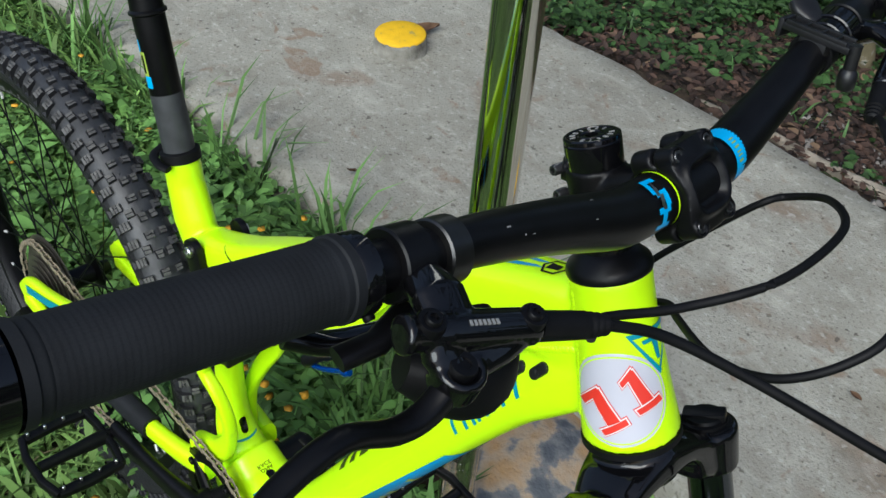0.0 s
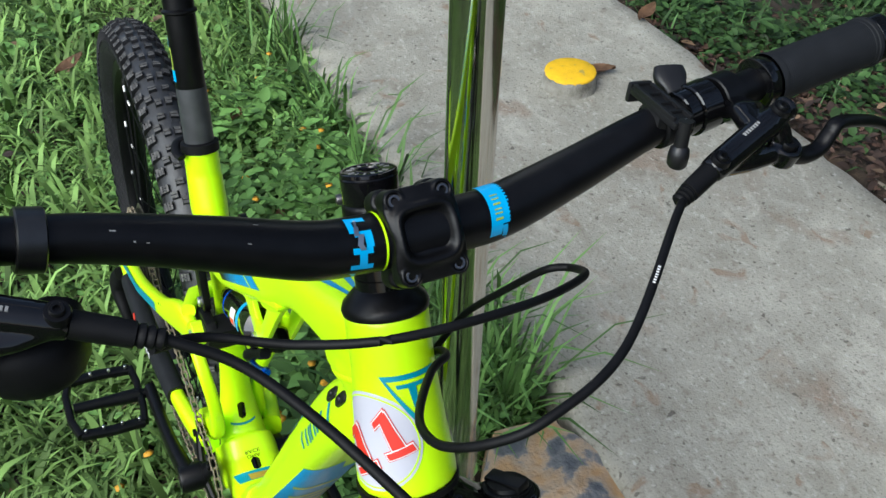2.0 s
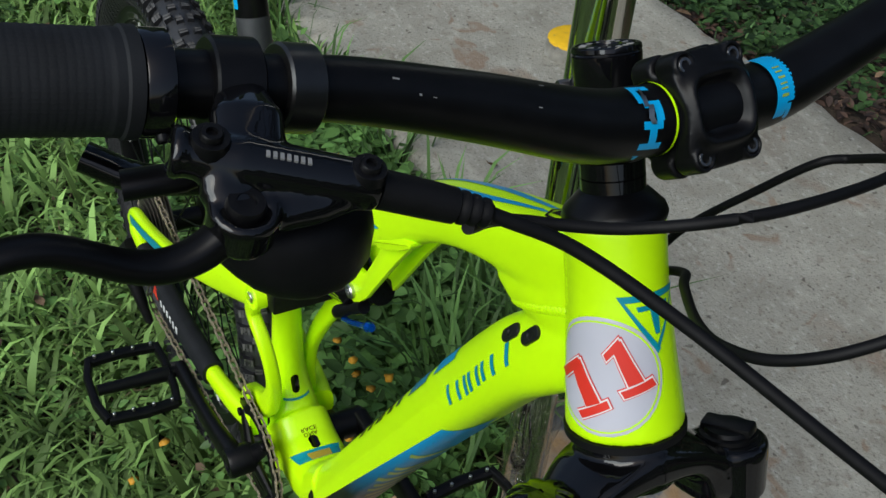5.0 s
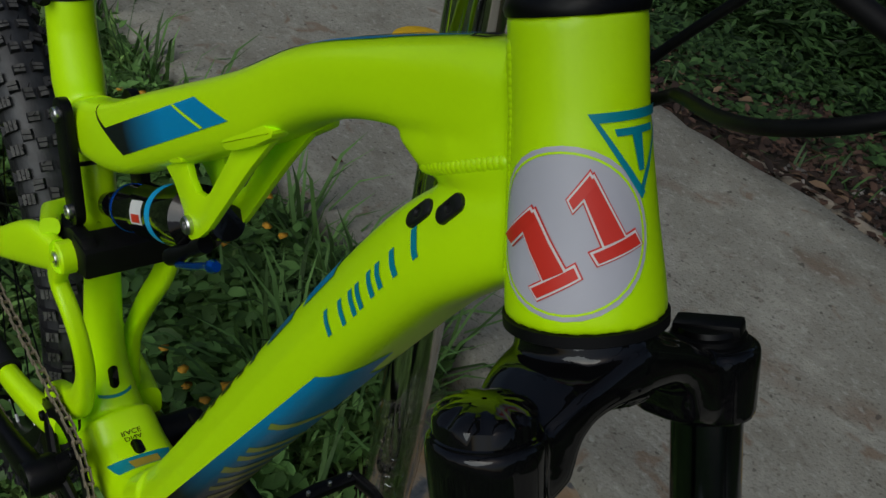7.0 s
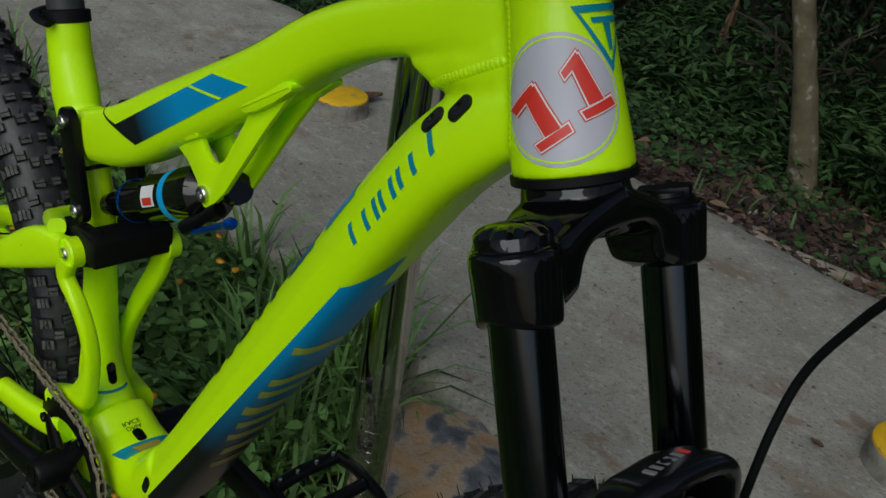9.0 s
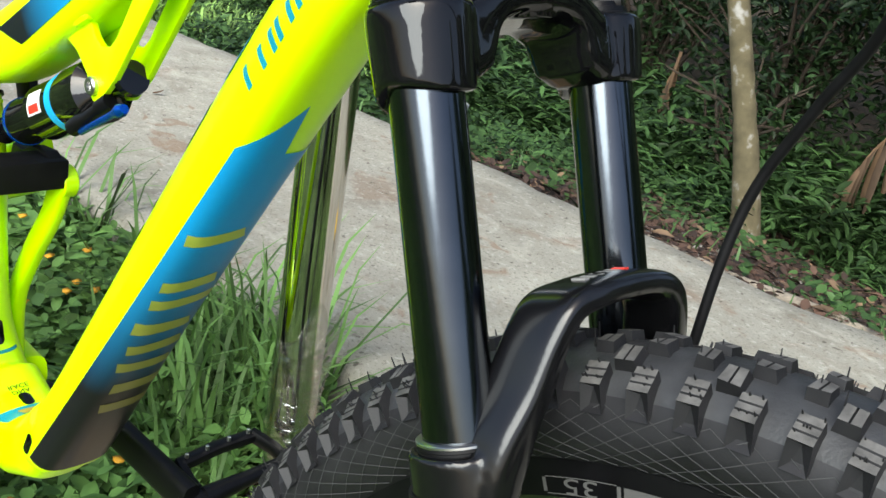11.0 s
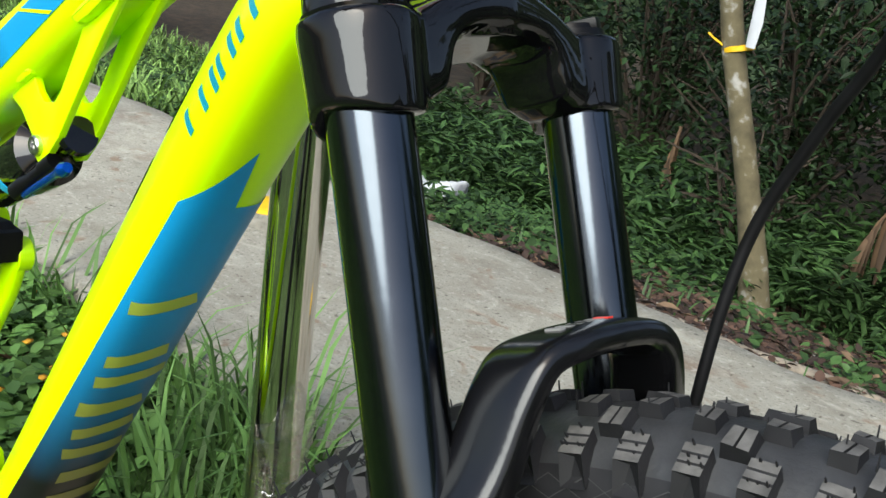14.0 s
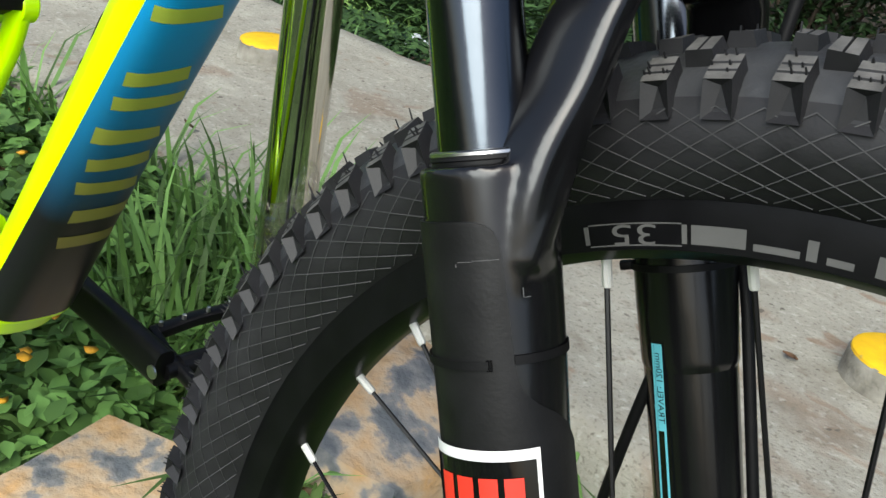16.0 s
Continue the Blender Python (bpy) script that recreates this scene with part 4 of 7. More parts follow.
def build_fork():
    bm = bmesh.new()
    lathe(bm, HB - AX * 0.024, HB + AX, [(0, 0.0285), (0.008, 0.0295), (0.018, 0.0292), (0.0225, 0.0288), (0.0285, 0.0280), (0.0290, 0.02)], 40)
    fwd0 = V(0.933, 0, 0.36)
    rows = []
    for i in range(41):
        y = -0.058 + 0.116 * i / 40
        q = min(abs(y) / 0.047, 1.0)
        top = -0.002 + 0.0175 * q ** 1.1
        bot = 0.0225 + 0.030 * q ** 4.2
        rows.append((y, top, bot, 0.0225 - 0.004 * q))
    # a deep arched bridge between the lugs
    sweep(bm, [HB - AX * ((t + b) / 2) + OFF * 0.8 + V(0, y, 0) for y, t, b, w in rows], [((b - t) / 2, w + 0.001) for y, t, b, w in rows], 28, side=tuple(AX), power=4.0)
    for s in (-1, 1):
        # filled shoulder between the steerer boss and the lug
        sweep(bm, spline([tuple(HB - AX * 0.011 + V(0, s * 0.006, 0)), tuple(HB - AX * 0.0165 + OFF * 0.45 + V(0, s * 0.030, 0)), tuple(st(s, 0.033) - OFF * 0.3 - V(0, s * 0.012, 0))], 6),
              [tuple(a) for a in spline([(0.0105, 0.0265), (0.0115, 0.0245), (0.0115, 0.0205)], 6)], 22, side=tuple(AX), power=2.8)
        f_ = 0.054 if s < 0 else 0.050
        old = set(bm.verts)
        lathe(bm, st(s, f_), st(s, 0.0), [(0, 0.0185), (0.0008, 0.0212), (0.010, 0.0217), (f_ - 0.026, 0.0226), (f_ - 0.0205, 0.0224), (f_ - 0.0185, 0.0198)], 40)
        # the lug's lower rim is scalloped: a tab behind, raised on the outside
        for v in [v for v in bm.verts if v not in old]:
            r_ = v.co - st(s, f_)
            h_ = r_.dot(AX)
            if h_ < 0.012:
                ahead, out = r_.dot(fwd0) / 0.0215, r_.y * s / 0.0215
                v.co -= AX * ((0.0085 * max(0, -ahead) ** 2 + 0.0025 * max(0, ahead) - 0.0030 * max(0, out) ** 2) * (1 - h_ / 0.02))
    cr = add("fork_crown", bm, M_BLACK, label="gloss black forged fork crown", m=FORK)
    md = cr.modifiers.new("skin", "REMESH")
    md.mode, md.voxel_size, md.use_smooth_shade = "VOXEL", 0.0014, True
    sm = cr.modifiers.new("blend", "SMOOTH")
    sm.iterations = 5
    # fluted cap on the right, lockout dial on the left
    bm = bmesh.new()
    g = []
    segs = 60
    base = st(-1, 0.0195)
    u = V(0, 1, 0)
    w = AX.cross(u)
    for h, r, fl in ((0, 0.0200, 0), (0.0015, 0.0204, 0), (0.002, 0.0196, 0), (0.0075, 0.0194, 0.25), (0.0085, 0.0186, 0.7), (0.0105, 0.0165, 1.0), (0.0122, 0.012, 0.8), (0.0128, 0.007, 0.2), (0.013, 0.001, 0)):
        g.append([bm.verts.new(base + AX * h + (u * math.cos(2 * math.pi * k / segs) + w * math.sin(2 * math.pi * k / segs)) * (r * (1 - 0.17 * fl * max(0, math.cos(8 * 2 * math.pi * k / segs))))) for k in range(segs)])
    for a, b in zip(g, g[1:]):
        for k in range(segs):
            bm.faces.new((a[k], a[(k + 1) % segs], b[(k + 1) % segs], b[k]))
    part("air_cap", bm, M_BLACK, cr, "fluted gloss black air cap")
    bm = turned(st(1, 0.022), st(1, -1), [(0, 0.0185), (0.004, 0.0185), (0.0045, 0.0165), (0.007, 0.0165), (0.0075, 0.0135), (0.010, 0.013), (0.0105, 0.006)], 36)
    b0 = st(1, 0.0125)
    box(bm, Matrix.Translation(b0) @ pose(0, 0, 0, 0, -21, 25), 0.030, 0.012, 0.007, 0.002)
    part("lockout_dial", bm, M_SATIN, cr, "black lockout dial")
    for s in (-1, 1):
        bm = turned(st(s, 0.040), st(s, 1), [(0, 0.0160), (0.185, 0.0160)], 48)
        add("stanchion", bm, M_STANCHION, label="polished black fork stanchion", m=FORK)
    # lowers: legs, arch, seals
    for s in (-1, 1):
        a = st(s, 0.2055)
        prof = [(0, 0.0195), (0.002, 0.0215), (0.006, 0.0219), (0.03, 0.0217), (0.08, 0.0205), (0.16, 0.0195), (0.24, 0.0185), (0.29, 0.0175), (0.30, 0.012)]
        leg = add("fork_leg", turned(a, st(s, 1), prof, 40), M_LEG, label="gloss black lower fork leg", m=FORK)
        part("dust_seal", turned(st(s, 0.1975), st(s, 1), [(0, 0.0166), (0.0008, 0.0184), (0.0026, 0.0189), (0.003, 0.0183), (0.0042, 0.0184), (0.0046, 0.0196), (0.009, 0.0196)], 40), M_MATTE, leg, "black rubber dust seal")
        part("seal_spring", turned(st(s, 0.197), st(s, 1), [(0, 0.0180), (0.0006, 0.0189), (0.0016, 0.0189), (0.0022, 0.0180)], 40), M_STEEL, leg, "bright steel seal spring")
        # dropout to the axle
        q = FRONT + V(0, s * 0.058, 0)
        part("dropout", sweep(bmesh.new(), [st(s, 0.47), (st(s, 0.50) + q) / 2, q], [(0.016, 0.017), (0.012, 0.018), (0.008, 0.016)], 16), M_BLACK, leg)
    inv = FORK.inverted()
    arch = [inv @ V(*p) for p in ((0.562, -0.078, 0.560), (0.552, -0.074, 0.595), (0.549, -0.069, 0.621), (0.549, -0.058, 0.645), (0.548, -0.0495, 0.668), (0.548, -0.041, 0.680), (0.550, -0.026, 0.684), (0.551, -0.008, 0.6845), (0.554, 0.009, 0.684),
                                  (0.557, 0.020, 0.680), (0.558, 0.028, 0.668), (0.557, 0.038, 0.645), (0.554, 0.054, 0.621), (0.556, 0.060, 0.595), (0.566, 0.061, 0.560))]
    half = [(0.008, 0.010), (0.0105, 0.0150), (0.0100, 0.0155), (0.0085, 0.0150), (0.0072, 0.0150), (0.0066, 0.0155), (0.0062, 0.016)]
    rr = spline(half + [(0.0062, 0.0165)] + half[::-1], 6)
    bm = bmesh.new()
    fwd = V(0.93, 0, 0.36)
    P = [Vector(tuple(a)) for a in spline([tuple(a) for a in arch], 6)]
    sweep(bm, P, [(b, a) for a, b in rr], 24, side=tuple(fwd), power=3.4)
    for s in (-1, 1):
        # the arm swells and melts into the leg
        a2, a1 = (arch[3], arch[1]) if s < 0 else (arch[-4], arch[-2])
        arm = [a2, a1 + fwd * 0.001, a1 * 0.45 + st(s, 0.230) * 0.55 + fwd * 0.005, st(s, 0.256) + fwd * 0.002, st(s, 0.300)]
        sweep(bm, [Vector(tuple(p)) for p in spline([tuple(p) for p in arm], 6)], [tuple(r) for r in spline([(0.0150, 0.0085), (0.0160, 0.0105), (0.0160, 0.0135), (0.0155, 0.0165), (0.0165, 0.0165)], 6)], 24, side=tuple(fwd), power=2.3)
    for s in (-1, 1):
        lathe(bm, st(s, 0.2018), st(s, 1), [(0, 0.0192), (0.0002, 0.0226), (0.002, 0.0228), (0.012, 0.0227), (0.040, 0.0224), (0.070, 0.0219), (0.095, 0.0211), (0.100, 0.0195)], 40)
    ar = add("fork_arch", bm, M_LEG, label="gloss black hollow-backed fork arch", m=FORK)
    md = ar.modifiers.new("skin", "REMESH")
    md.mode, md.voxel_size, md.use_smooth_shade = "VOXEL", 0.0014, True
    sm = ar.modifiers.new("blend", "SMOOTH")
    sm.iterations = 7
    c = P[len(P) // 2]
    top = (AX * 1.0).normalized()
    fr = fwd.normalized()
    for k in range(6):
        bm = bmesh.new()
        box(bm, Matrix.Translation(c + top * 0.0058 + V(0, -0.020 + 0.0062 * k, 0)) @ Matrix((V(0, 1, 0), fr, top)).transposed().to_4x4(), 0.0032, 0.007, 0.0008)
        part("maker_mark", bm, M_RED if k == 5 else M_GREYPRINT, ar, "small printed bar", smooth=False)
    return cr


build_fork()


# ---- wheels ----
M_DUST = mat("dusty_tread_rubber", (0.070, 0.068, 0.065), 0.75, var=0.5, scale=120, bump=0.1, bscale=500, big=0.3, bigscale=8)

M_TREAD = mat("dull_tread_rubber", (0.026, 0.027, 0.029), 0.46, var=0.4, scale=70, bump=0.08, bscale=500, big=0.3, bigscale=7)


def build_wheel(name, centre, m, label, knob_rows):
    """Rim with hub, thirty-two spokes with nipples, and a knobbly tyre; axle along y."""
    R_T, W_T = 0.352, 0.0305
    rim = bmesh.new()
    prof = [(0.299, -0.0125), (0.300, -0.0155), (0.294, -0.0165), (0.2825, -0.0165), (0.2785, -0.0105), (0.2775, 0), (0.2785, 0.0105), (0.2825, 0.0165), (0.294, 0.0165), (0.300, 0.0155), (0.299, 0.0125), (0.290, 0.010), (0.287, 0), (0.290, -0.010)]
    n = 128

    def spin(bm, prof, n, bumpf=None):
        g = []
        for i in range(n):
            a = 2 * math.pi * i / n
            g.append([bm.verts.new(centre + V(math.cos(a) * r, y, math.sin(a) * r)) for r, y in prof])
        for i in range(n):
            A, B = g[i], g[(i + 1) % n]
            for k in range(len(prof)):
                bm.faces.new((A[k], A[(k + 1) % len(prof)], B[(k + 1) % len(prof)], B[k]))
    spin(rim, prof, n)
    wheel = add(name, rim, M_SATIN, label=label, m=m)
    bm = bmesh.new()
    tp = []
    for k in range(28):
        q = 2 * math.pi * k / 28
        r = 0.3215 + math.cos(q) * (R_T - 0.3215 if math.cos(q) > 0 else 0.0275)
        y = math.sin(q) * W_T * (1 - 0.30 * max(0, -math.cos(q)) ** 1.6)
        tp.append((r, y))
    spin(bm, tp, 160)
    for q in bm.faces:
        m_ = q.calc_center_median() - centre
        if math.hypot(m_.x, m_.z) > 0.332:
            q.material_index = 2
    # knobs: side lugs with a sloped buttress, and paired centre lugs
    casing = len(bm.faces)
    rng = random.Random(11)

    def lug(a, y, r, along, across, high, tilt, side=0):
        t = V(-math.sin(a), 0, math.cos(a))
        n_ = (V(math.cos(a), 0, math.sin(a)) * math.cos(tilt) + V(0, 1, 0) * math.sin(tilt)).normalized()
        s = t.cross(n_).normalized()
        c = centre + V(math.cos(a) * r, y, math.sin(a) * r)
        lo, hi = [], []
        for i, j in ((-1, -1), (1, -1), (1, 1), (-1, 1)):
            lo.append(bm.verts.new(c - n_ * 0.003 + t * (i * along * 0.62) + s * (j * across * 0.62)))
            hi.append(bm.verts.new(c + n_ * high + t * (i * along * 0.5) + s * (j * across * 0.5) + t * rng.uniform(-0.0008, 0.0008) + s * rng.uniform(-0.0008, 0.0008) - n_ * rng.uniform(0, 0.0013)))
        # sipe across the top
        ma, mb = (hi[0].co + hi[1].co) / 2, (hi[3].co + hi[2].co) / 2
        w_ = t * 0.0005
        dn = n_ * (0.0013 if high > 0.003 else -0.0004)
        p1, p2, p3, p4 = [bm.verts.new(v) for v in (ma - w_, mb - w_, mb + w_, ma + w_)]
        d1, d2 = bm.verts.new(ma - dn), bm.verts.new(mb - dn)
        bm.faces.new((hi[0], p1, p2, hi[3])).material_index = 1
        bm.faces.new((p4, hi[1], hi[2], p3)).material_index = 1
        bm.faces.new((p1, d1, d2, p2))
        bm.faces.new((d1, p4, p3, d2))
        for k in range(4):
            if side and k == (2 if side > 0 else 0):
                # the outer flank carries a sunken triangle
                A, B, C, D = lo[k], lo[(k + 1) % 4], hi[(k + 1) % 4], hi[k]
                o = s * (0.0022 * (-1 if k == 2 else 1))
                t1 = bm.verts.new(D.co * 0.72 + C.co * 0.18 + (A.co + B.co) * 0.05 + o)
                t2 = bm.verts.new(C.co * 0.72 + D.co * 0.18 + (A.co + B.co) * 0.05 + o)
                t3 = bm.verts.new((A.co + B.co) * 0.42 + (C.co + D.co) * 0.08 + o)
                for q in ((D, C, t2, t1), (C, B, t3, t2), (B, A, t3), (A, D, t1, t3), (t1, t2, t3)):
                    bm.faces.new(q)
                continue
            bm.faces.new((lo[k], lo[(k + 1) % 4], hi[(k + 1) % 4], hi[k]))
    def side_lug(a, s):
        """A shoulder knob: three ledges across its top, and a framed triangle sunk in its outer flank."""
        t = V(-math.sin(a), 0, math.cos(a))
        rad = V(math.cos(a), 0, math.sin(a))

        def at(r, y, k):
            return bm.verts.new(centre + rad * r + V(0, s * y, 0) + t * k)
        L_ = 0.0049
        rows_ = [(0.3478, 0.0228, L_), (0.3456, 0.0254, L_), (0.3447, 0.0256, L_ * 0.98), (0.3449, 0.0260, L_), (0.3432, 0.0284, L_), (0.3423, 0.0285, L_ * 0.98), (0.3425, 0.0290, L_), (0.3402, 0.0316, L_)]
        g = [(at(r, y, -k), at(r, y, k)) for r, y, k in rows_]
        for i in range(7):
            q = (g[i][0], g[i][1], g[i + 1][1], g[i + 1][0])
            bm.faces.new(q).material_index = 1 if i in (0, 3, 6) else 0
        inner = (at(0.3385, 0.0205, -L_ * 1.2), at(0.3385, 0.0205, L_ * 1.2))
        foot = (at(0.3275, 0.0318, -L_ * 1.08), at(0.3275, 0.0318, L_ * 1.08))
        bm.faces.new((g[0][0], inner[0], inner[1], g[0][1]))
        for k in (0, 1):
            bm.faces.new([inner[k]] + [p[k] for p in g] + [foot[k]])
        A, B, C, D = foot[0], foot[1], g[7][1], g[7][0]
        ins = V(0, -s * 0.0030, 0)
        t1 = bm.verts.new(D.co * 0.42 + C.co * 0.42 + (A.co + B.co) * 0.08 + ins)
        t2 = bm.verts.new(A.co * 0.62 + B.co * 0.16 + (C.co + D.co) * 0.11 + ins)
        t3 = bm.verts.new(B.co * 0.62 + A.co * 0.16 + (C.co + D.co) * 0.11 + ins)
        for q in ((C, D, t1), (D, A, t2, t1), (A, B, t3, t2), (B, C, t1, t3)):
            bm.faces.new(q)
        bm.faces.new((t1, t2, t3))
    N_ = knob_rows
    for i in range(N_):
        a = 2 * math.pi * i / N_
        h = math.pi / N_
        for s in (-1, 1):
            side_lug(a, s)
            if i % 2 == 0:
                lug(a + h, s * 0.0165, 0.3490, 0.0088, 0.0090, 0.0038, s * 0.45)
                lug(a + h * 0.2, s * 0.0062, 0.3525, 0.0090, 0.0074, 0.0036, s * 0.1)
            else:
                lug(a + h * 0.3, s * 0.0080, 0.3520, 0.0074, 0.0090, 0.0036, s * 0.15)
            # little spikes left by the mould
            for _ in range(6):
                aa, rr_, yy = a + rng.uniform(-0.45, 0.45) * h, rng.choice((0.3475, 0.3445, 0.3425)), rng.uniform(0, 1)
                yy = {0.3475: 0.0232, 0.3445: 0.0268, 0.3425: 0.0292}[rr_]
                q0 = centre + V(math.cos(aa) * rr_, s * yy, math.sin(aa) * rr_)
                lathe(bm, q0, q0 + V(math.cos(aa), s * 0.7, math.sin(aa)), [(0, 0.0005), (rng.uniform(0.0012, 0.003), 0.0003)], 4)
            aa = a + h * rng.uniform(0, 1.6)
            lathe(bm, centre + V(math.cos(aa) * 0.357, s * rng.uniform(0.002, 0.012), math.sin(aa) * 0.350), centre + V(math.cos(aa) * 0.40, s * 0.008, math.sin(aa) * 0.40), [(0, 0.0005), (rng.uniform(0.0065, 0.0090), 0.0003)], 4)
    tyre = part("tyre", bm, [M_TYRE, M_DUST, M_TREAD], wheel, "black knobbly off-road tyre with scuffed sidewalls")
    for f in tyre.data.polygons[casing:]:
        f.use_smooth = False
    # criss-cross ribs moulded on the sidewall
    bm = bmesh.new()
    for s in (-1, 1):
        for dirn in (-1, 1):
            for i in range(130):
                a0 = 2 * math.pi * i / 130
                pts = []
                for k in range(6):
                    f = k / 5
                    q = math.pi / 2 - 0.34 + 1.15 * f
                    r = 0.3215 + math.cos(q) * (0.0309 if math.cos(q) > 0 else 0.0279)
                    y = s * math.sin(q) * (W_T + 0.0004) * (1 - 0.30 * max(0, -math.cos(q)) ** 1.6)
                    a = a0 + dirn * 0.19 * f
                    pts.append(centre + V(math.cos(a) * r, y, math.sin(a) * r))
                sweep(bm, pts, 0.00024, 3, side=(0, 1, 0), caps=False)
    tagged(part("sidewall_pattern", bm, M_RIB, wheel), "fine criss-cross ribs moulded on the sidewall", kind="stuff")
    # printed marks on the rim wall
    for i, (a0, a1, k) in enumerate(((115.9, 116.3, 0), (108.1, 108.5, 0), (108.5, 115.9, 2), (108.5, 115.9, 3), (103.9, 107.8, 0), (100.3, 103.4, 1), (99.2, 99.9, 0), (96.9, 98.6, 1), (94.6, 95.6, 0), (90.0, 93.8, 1), (84, 89.2, 0))):
        for s in (-1, 1):
            for off in (0, 180):
                bm = bmesh.new()
                g = []
                for j in range(9):
                    a = radians(a0 + (a1 - a0) * j / 8 + off)
                    g.append([bm.verts.new(centre + V(math.cos(a) * r, s * 0.01675, math.sin(a) * r)) for r in ((0.2848, 0.2915), (0.2848, 0.2872), (0.2916, 0.2921), (0.2838, 0.2843))[k]])
                for j in range(8):
                    bm.faces.new((g[j][0], g[j + 1][0], g[j + 1][1], g[j][1]))
                part("rim_mark", bm, M_RIMPRINT, wheel, "grey printed rim mark")
    hubr = 0.022
    part("hub", turned(centre + V(0, -0.05, 0), centre + V(0, 1, 0), [(0, 0.010), (0.012, 0.012), (0.018, 0.026), (0.022, 0.026), (0.026, 0.015), (0.074, 0.015), (0.078, 0.026), (0.082, 0.026), (0.088, 0.012), (0.10, 0.010)], 28), M_SATIN, wheel)
    for i in range(32):
        a = 2 * math.pi * (i + 0.5) / 32 - radians(1.7)
        s = 1 if i % 2 else -1
        c = 1 if (i // 2) % 2 else -1
        h = a + c * radians(68)
        p0 = centre + V(math.cos(h) * 0.024, s * 0.029, math.sin(h) * 0.024)
        p1 = centre + V(math.cos(a) * 0.2805, s * 0.003, math.sin(a) * 0.2805)
        d = (p1 - p0).normalized()
        sp = part("spoke", sweep(bmesh.new(), [p0, p0 + d * 0.03, p1 - d * 0.03, p1], 0.0011, 6), M_SATIN, wheel)
        part("nipple", turned(p1 - d * 0.0135, p1, [(0, 0.0016), (0.001, 0.0020), (0.0125, 0.0021), (0.0135, 0.0026)], 8), M_NIPPLE, sp)
    return wheel


build_wheel("front_wheel", FRONT, FORK @ Matrix.Translation(HB) @ Matrix.Rotation(radians(0.5), 4, AX) @ Matrix.Translation(-HB), "black front wheel with knobbly tyre and bright nipples", 96)
build_wheel("rear_wheel", REAR, Matrix.Identity(4), "black rear wheel with knobbly tyre", 96)

# ---- seat post ----
S0, S1 = V(-0.1130, 0, 0.738), V(-0.175, 0, 1.0)
add("seat_post", turned(S0 - (S1 - S0).normalized() * 0.05, S1, [(0, 0.0155), (0.115, 0.0155), (0.116, 0.0158), (0.195, 0.0158), (0.197, 0.0185), (0.199, 0.0185), (0.201, 0.016), (0.222, 0.0155), (0.224, 0.012)], 36), M_SATIN, label="black telescopic seat post with grey scuffs")
ps = S0 + (S1 - S0).normalized() * 0.172
bm = bmesh.new()
sweep(bm, [ps + V(-0.022, 0, 0.004), ps + V(0, 0, 0.012), ps + V(0.024, 0, 0.006)], [(0.014, 0.006), (0.019, 0.012), (0.013, 0.006)], 20, power=2.6)
add("seat_clamp_head", bm, M_SATIN, label="black seat clamp head")
cl = add("seat_collar", turned(S0 - (S1 - S0).normalized() * 0.004, S1, [(0, 0.0185), (0.0008, 0.0205), (0.0105, 0.0205), (0.0115, 0.0190)], 36), M_MATTE, label="black quick-release seat collar")
bm = bmesh.new()
sweep(bm, spline([tuple(S0 + V(-0.020, -0.008, 0.004)), tuple(S0 + V(-0.014, -0.022, 0.002)), tuple(S0 + V(0.004, -0.027, 0.001)), tuple(S0 + V(0.016, -0.024, 0.0))], 5), (0.003, 0.005), 12, side=(0, 0, 1))
part("quick_release_lever", bm, M_MATTE, cl)
SDIR = (S1 - S0).normalized()


def post_patch(name, h0, h1, a0, a1, material, r=0.0161):
    """A print on the seat post; a: degrees from its right side towards the front."""
    bm = bmesh.new()
    f_ = SDIR.cross(V(0, -1, 0)).normalized()
    f_ = f_ if f_.x > 0 else -f_
    g = [[bm.verts.new(S0 + SDIR * h + (V(0, -1, 0) * math.cos(radians(a)) + f_ * math.sin(radians(a))) * r) for a in np.linspace(a0, a1, 41)] for h in (h0, h1)]
    for k in range(40):
        bm.faces.new((g[0][k], g[0][k + 1], g[1][k + 1], g[1][k]))
    return part(name, bm, material, bpy.data.objects["seat_post"])


post_patch("scuffed_sleeve", 0.008, 0.068, -180, 180, mat("scuffed_grey_anodising", (0.036, 0.038, 0.041), 0.45, 0.0, var=0.3, scale=60))
post_patch("cyan_print", 0.076, 0.088, -8, 22, M_CYAN, 0.0163)
post_patch("lime_print", 0.088, 0.112, -8, 16, M_LIME, 0.0163)
post_patch("black_print", 0.091, 0.109, -3, 8, M_MATTE, 0.0165)
post_patch("cyan_print", 0.112, 0.124, -8, 0, M_CYAN, 0.0163)

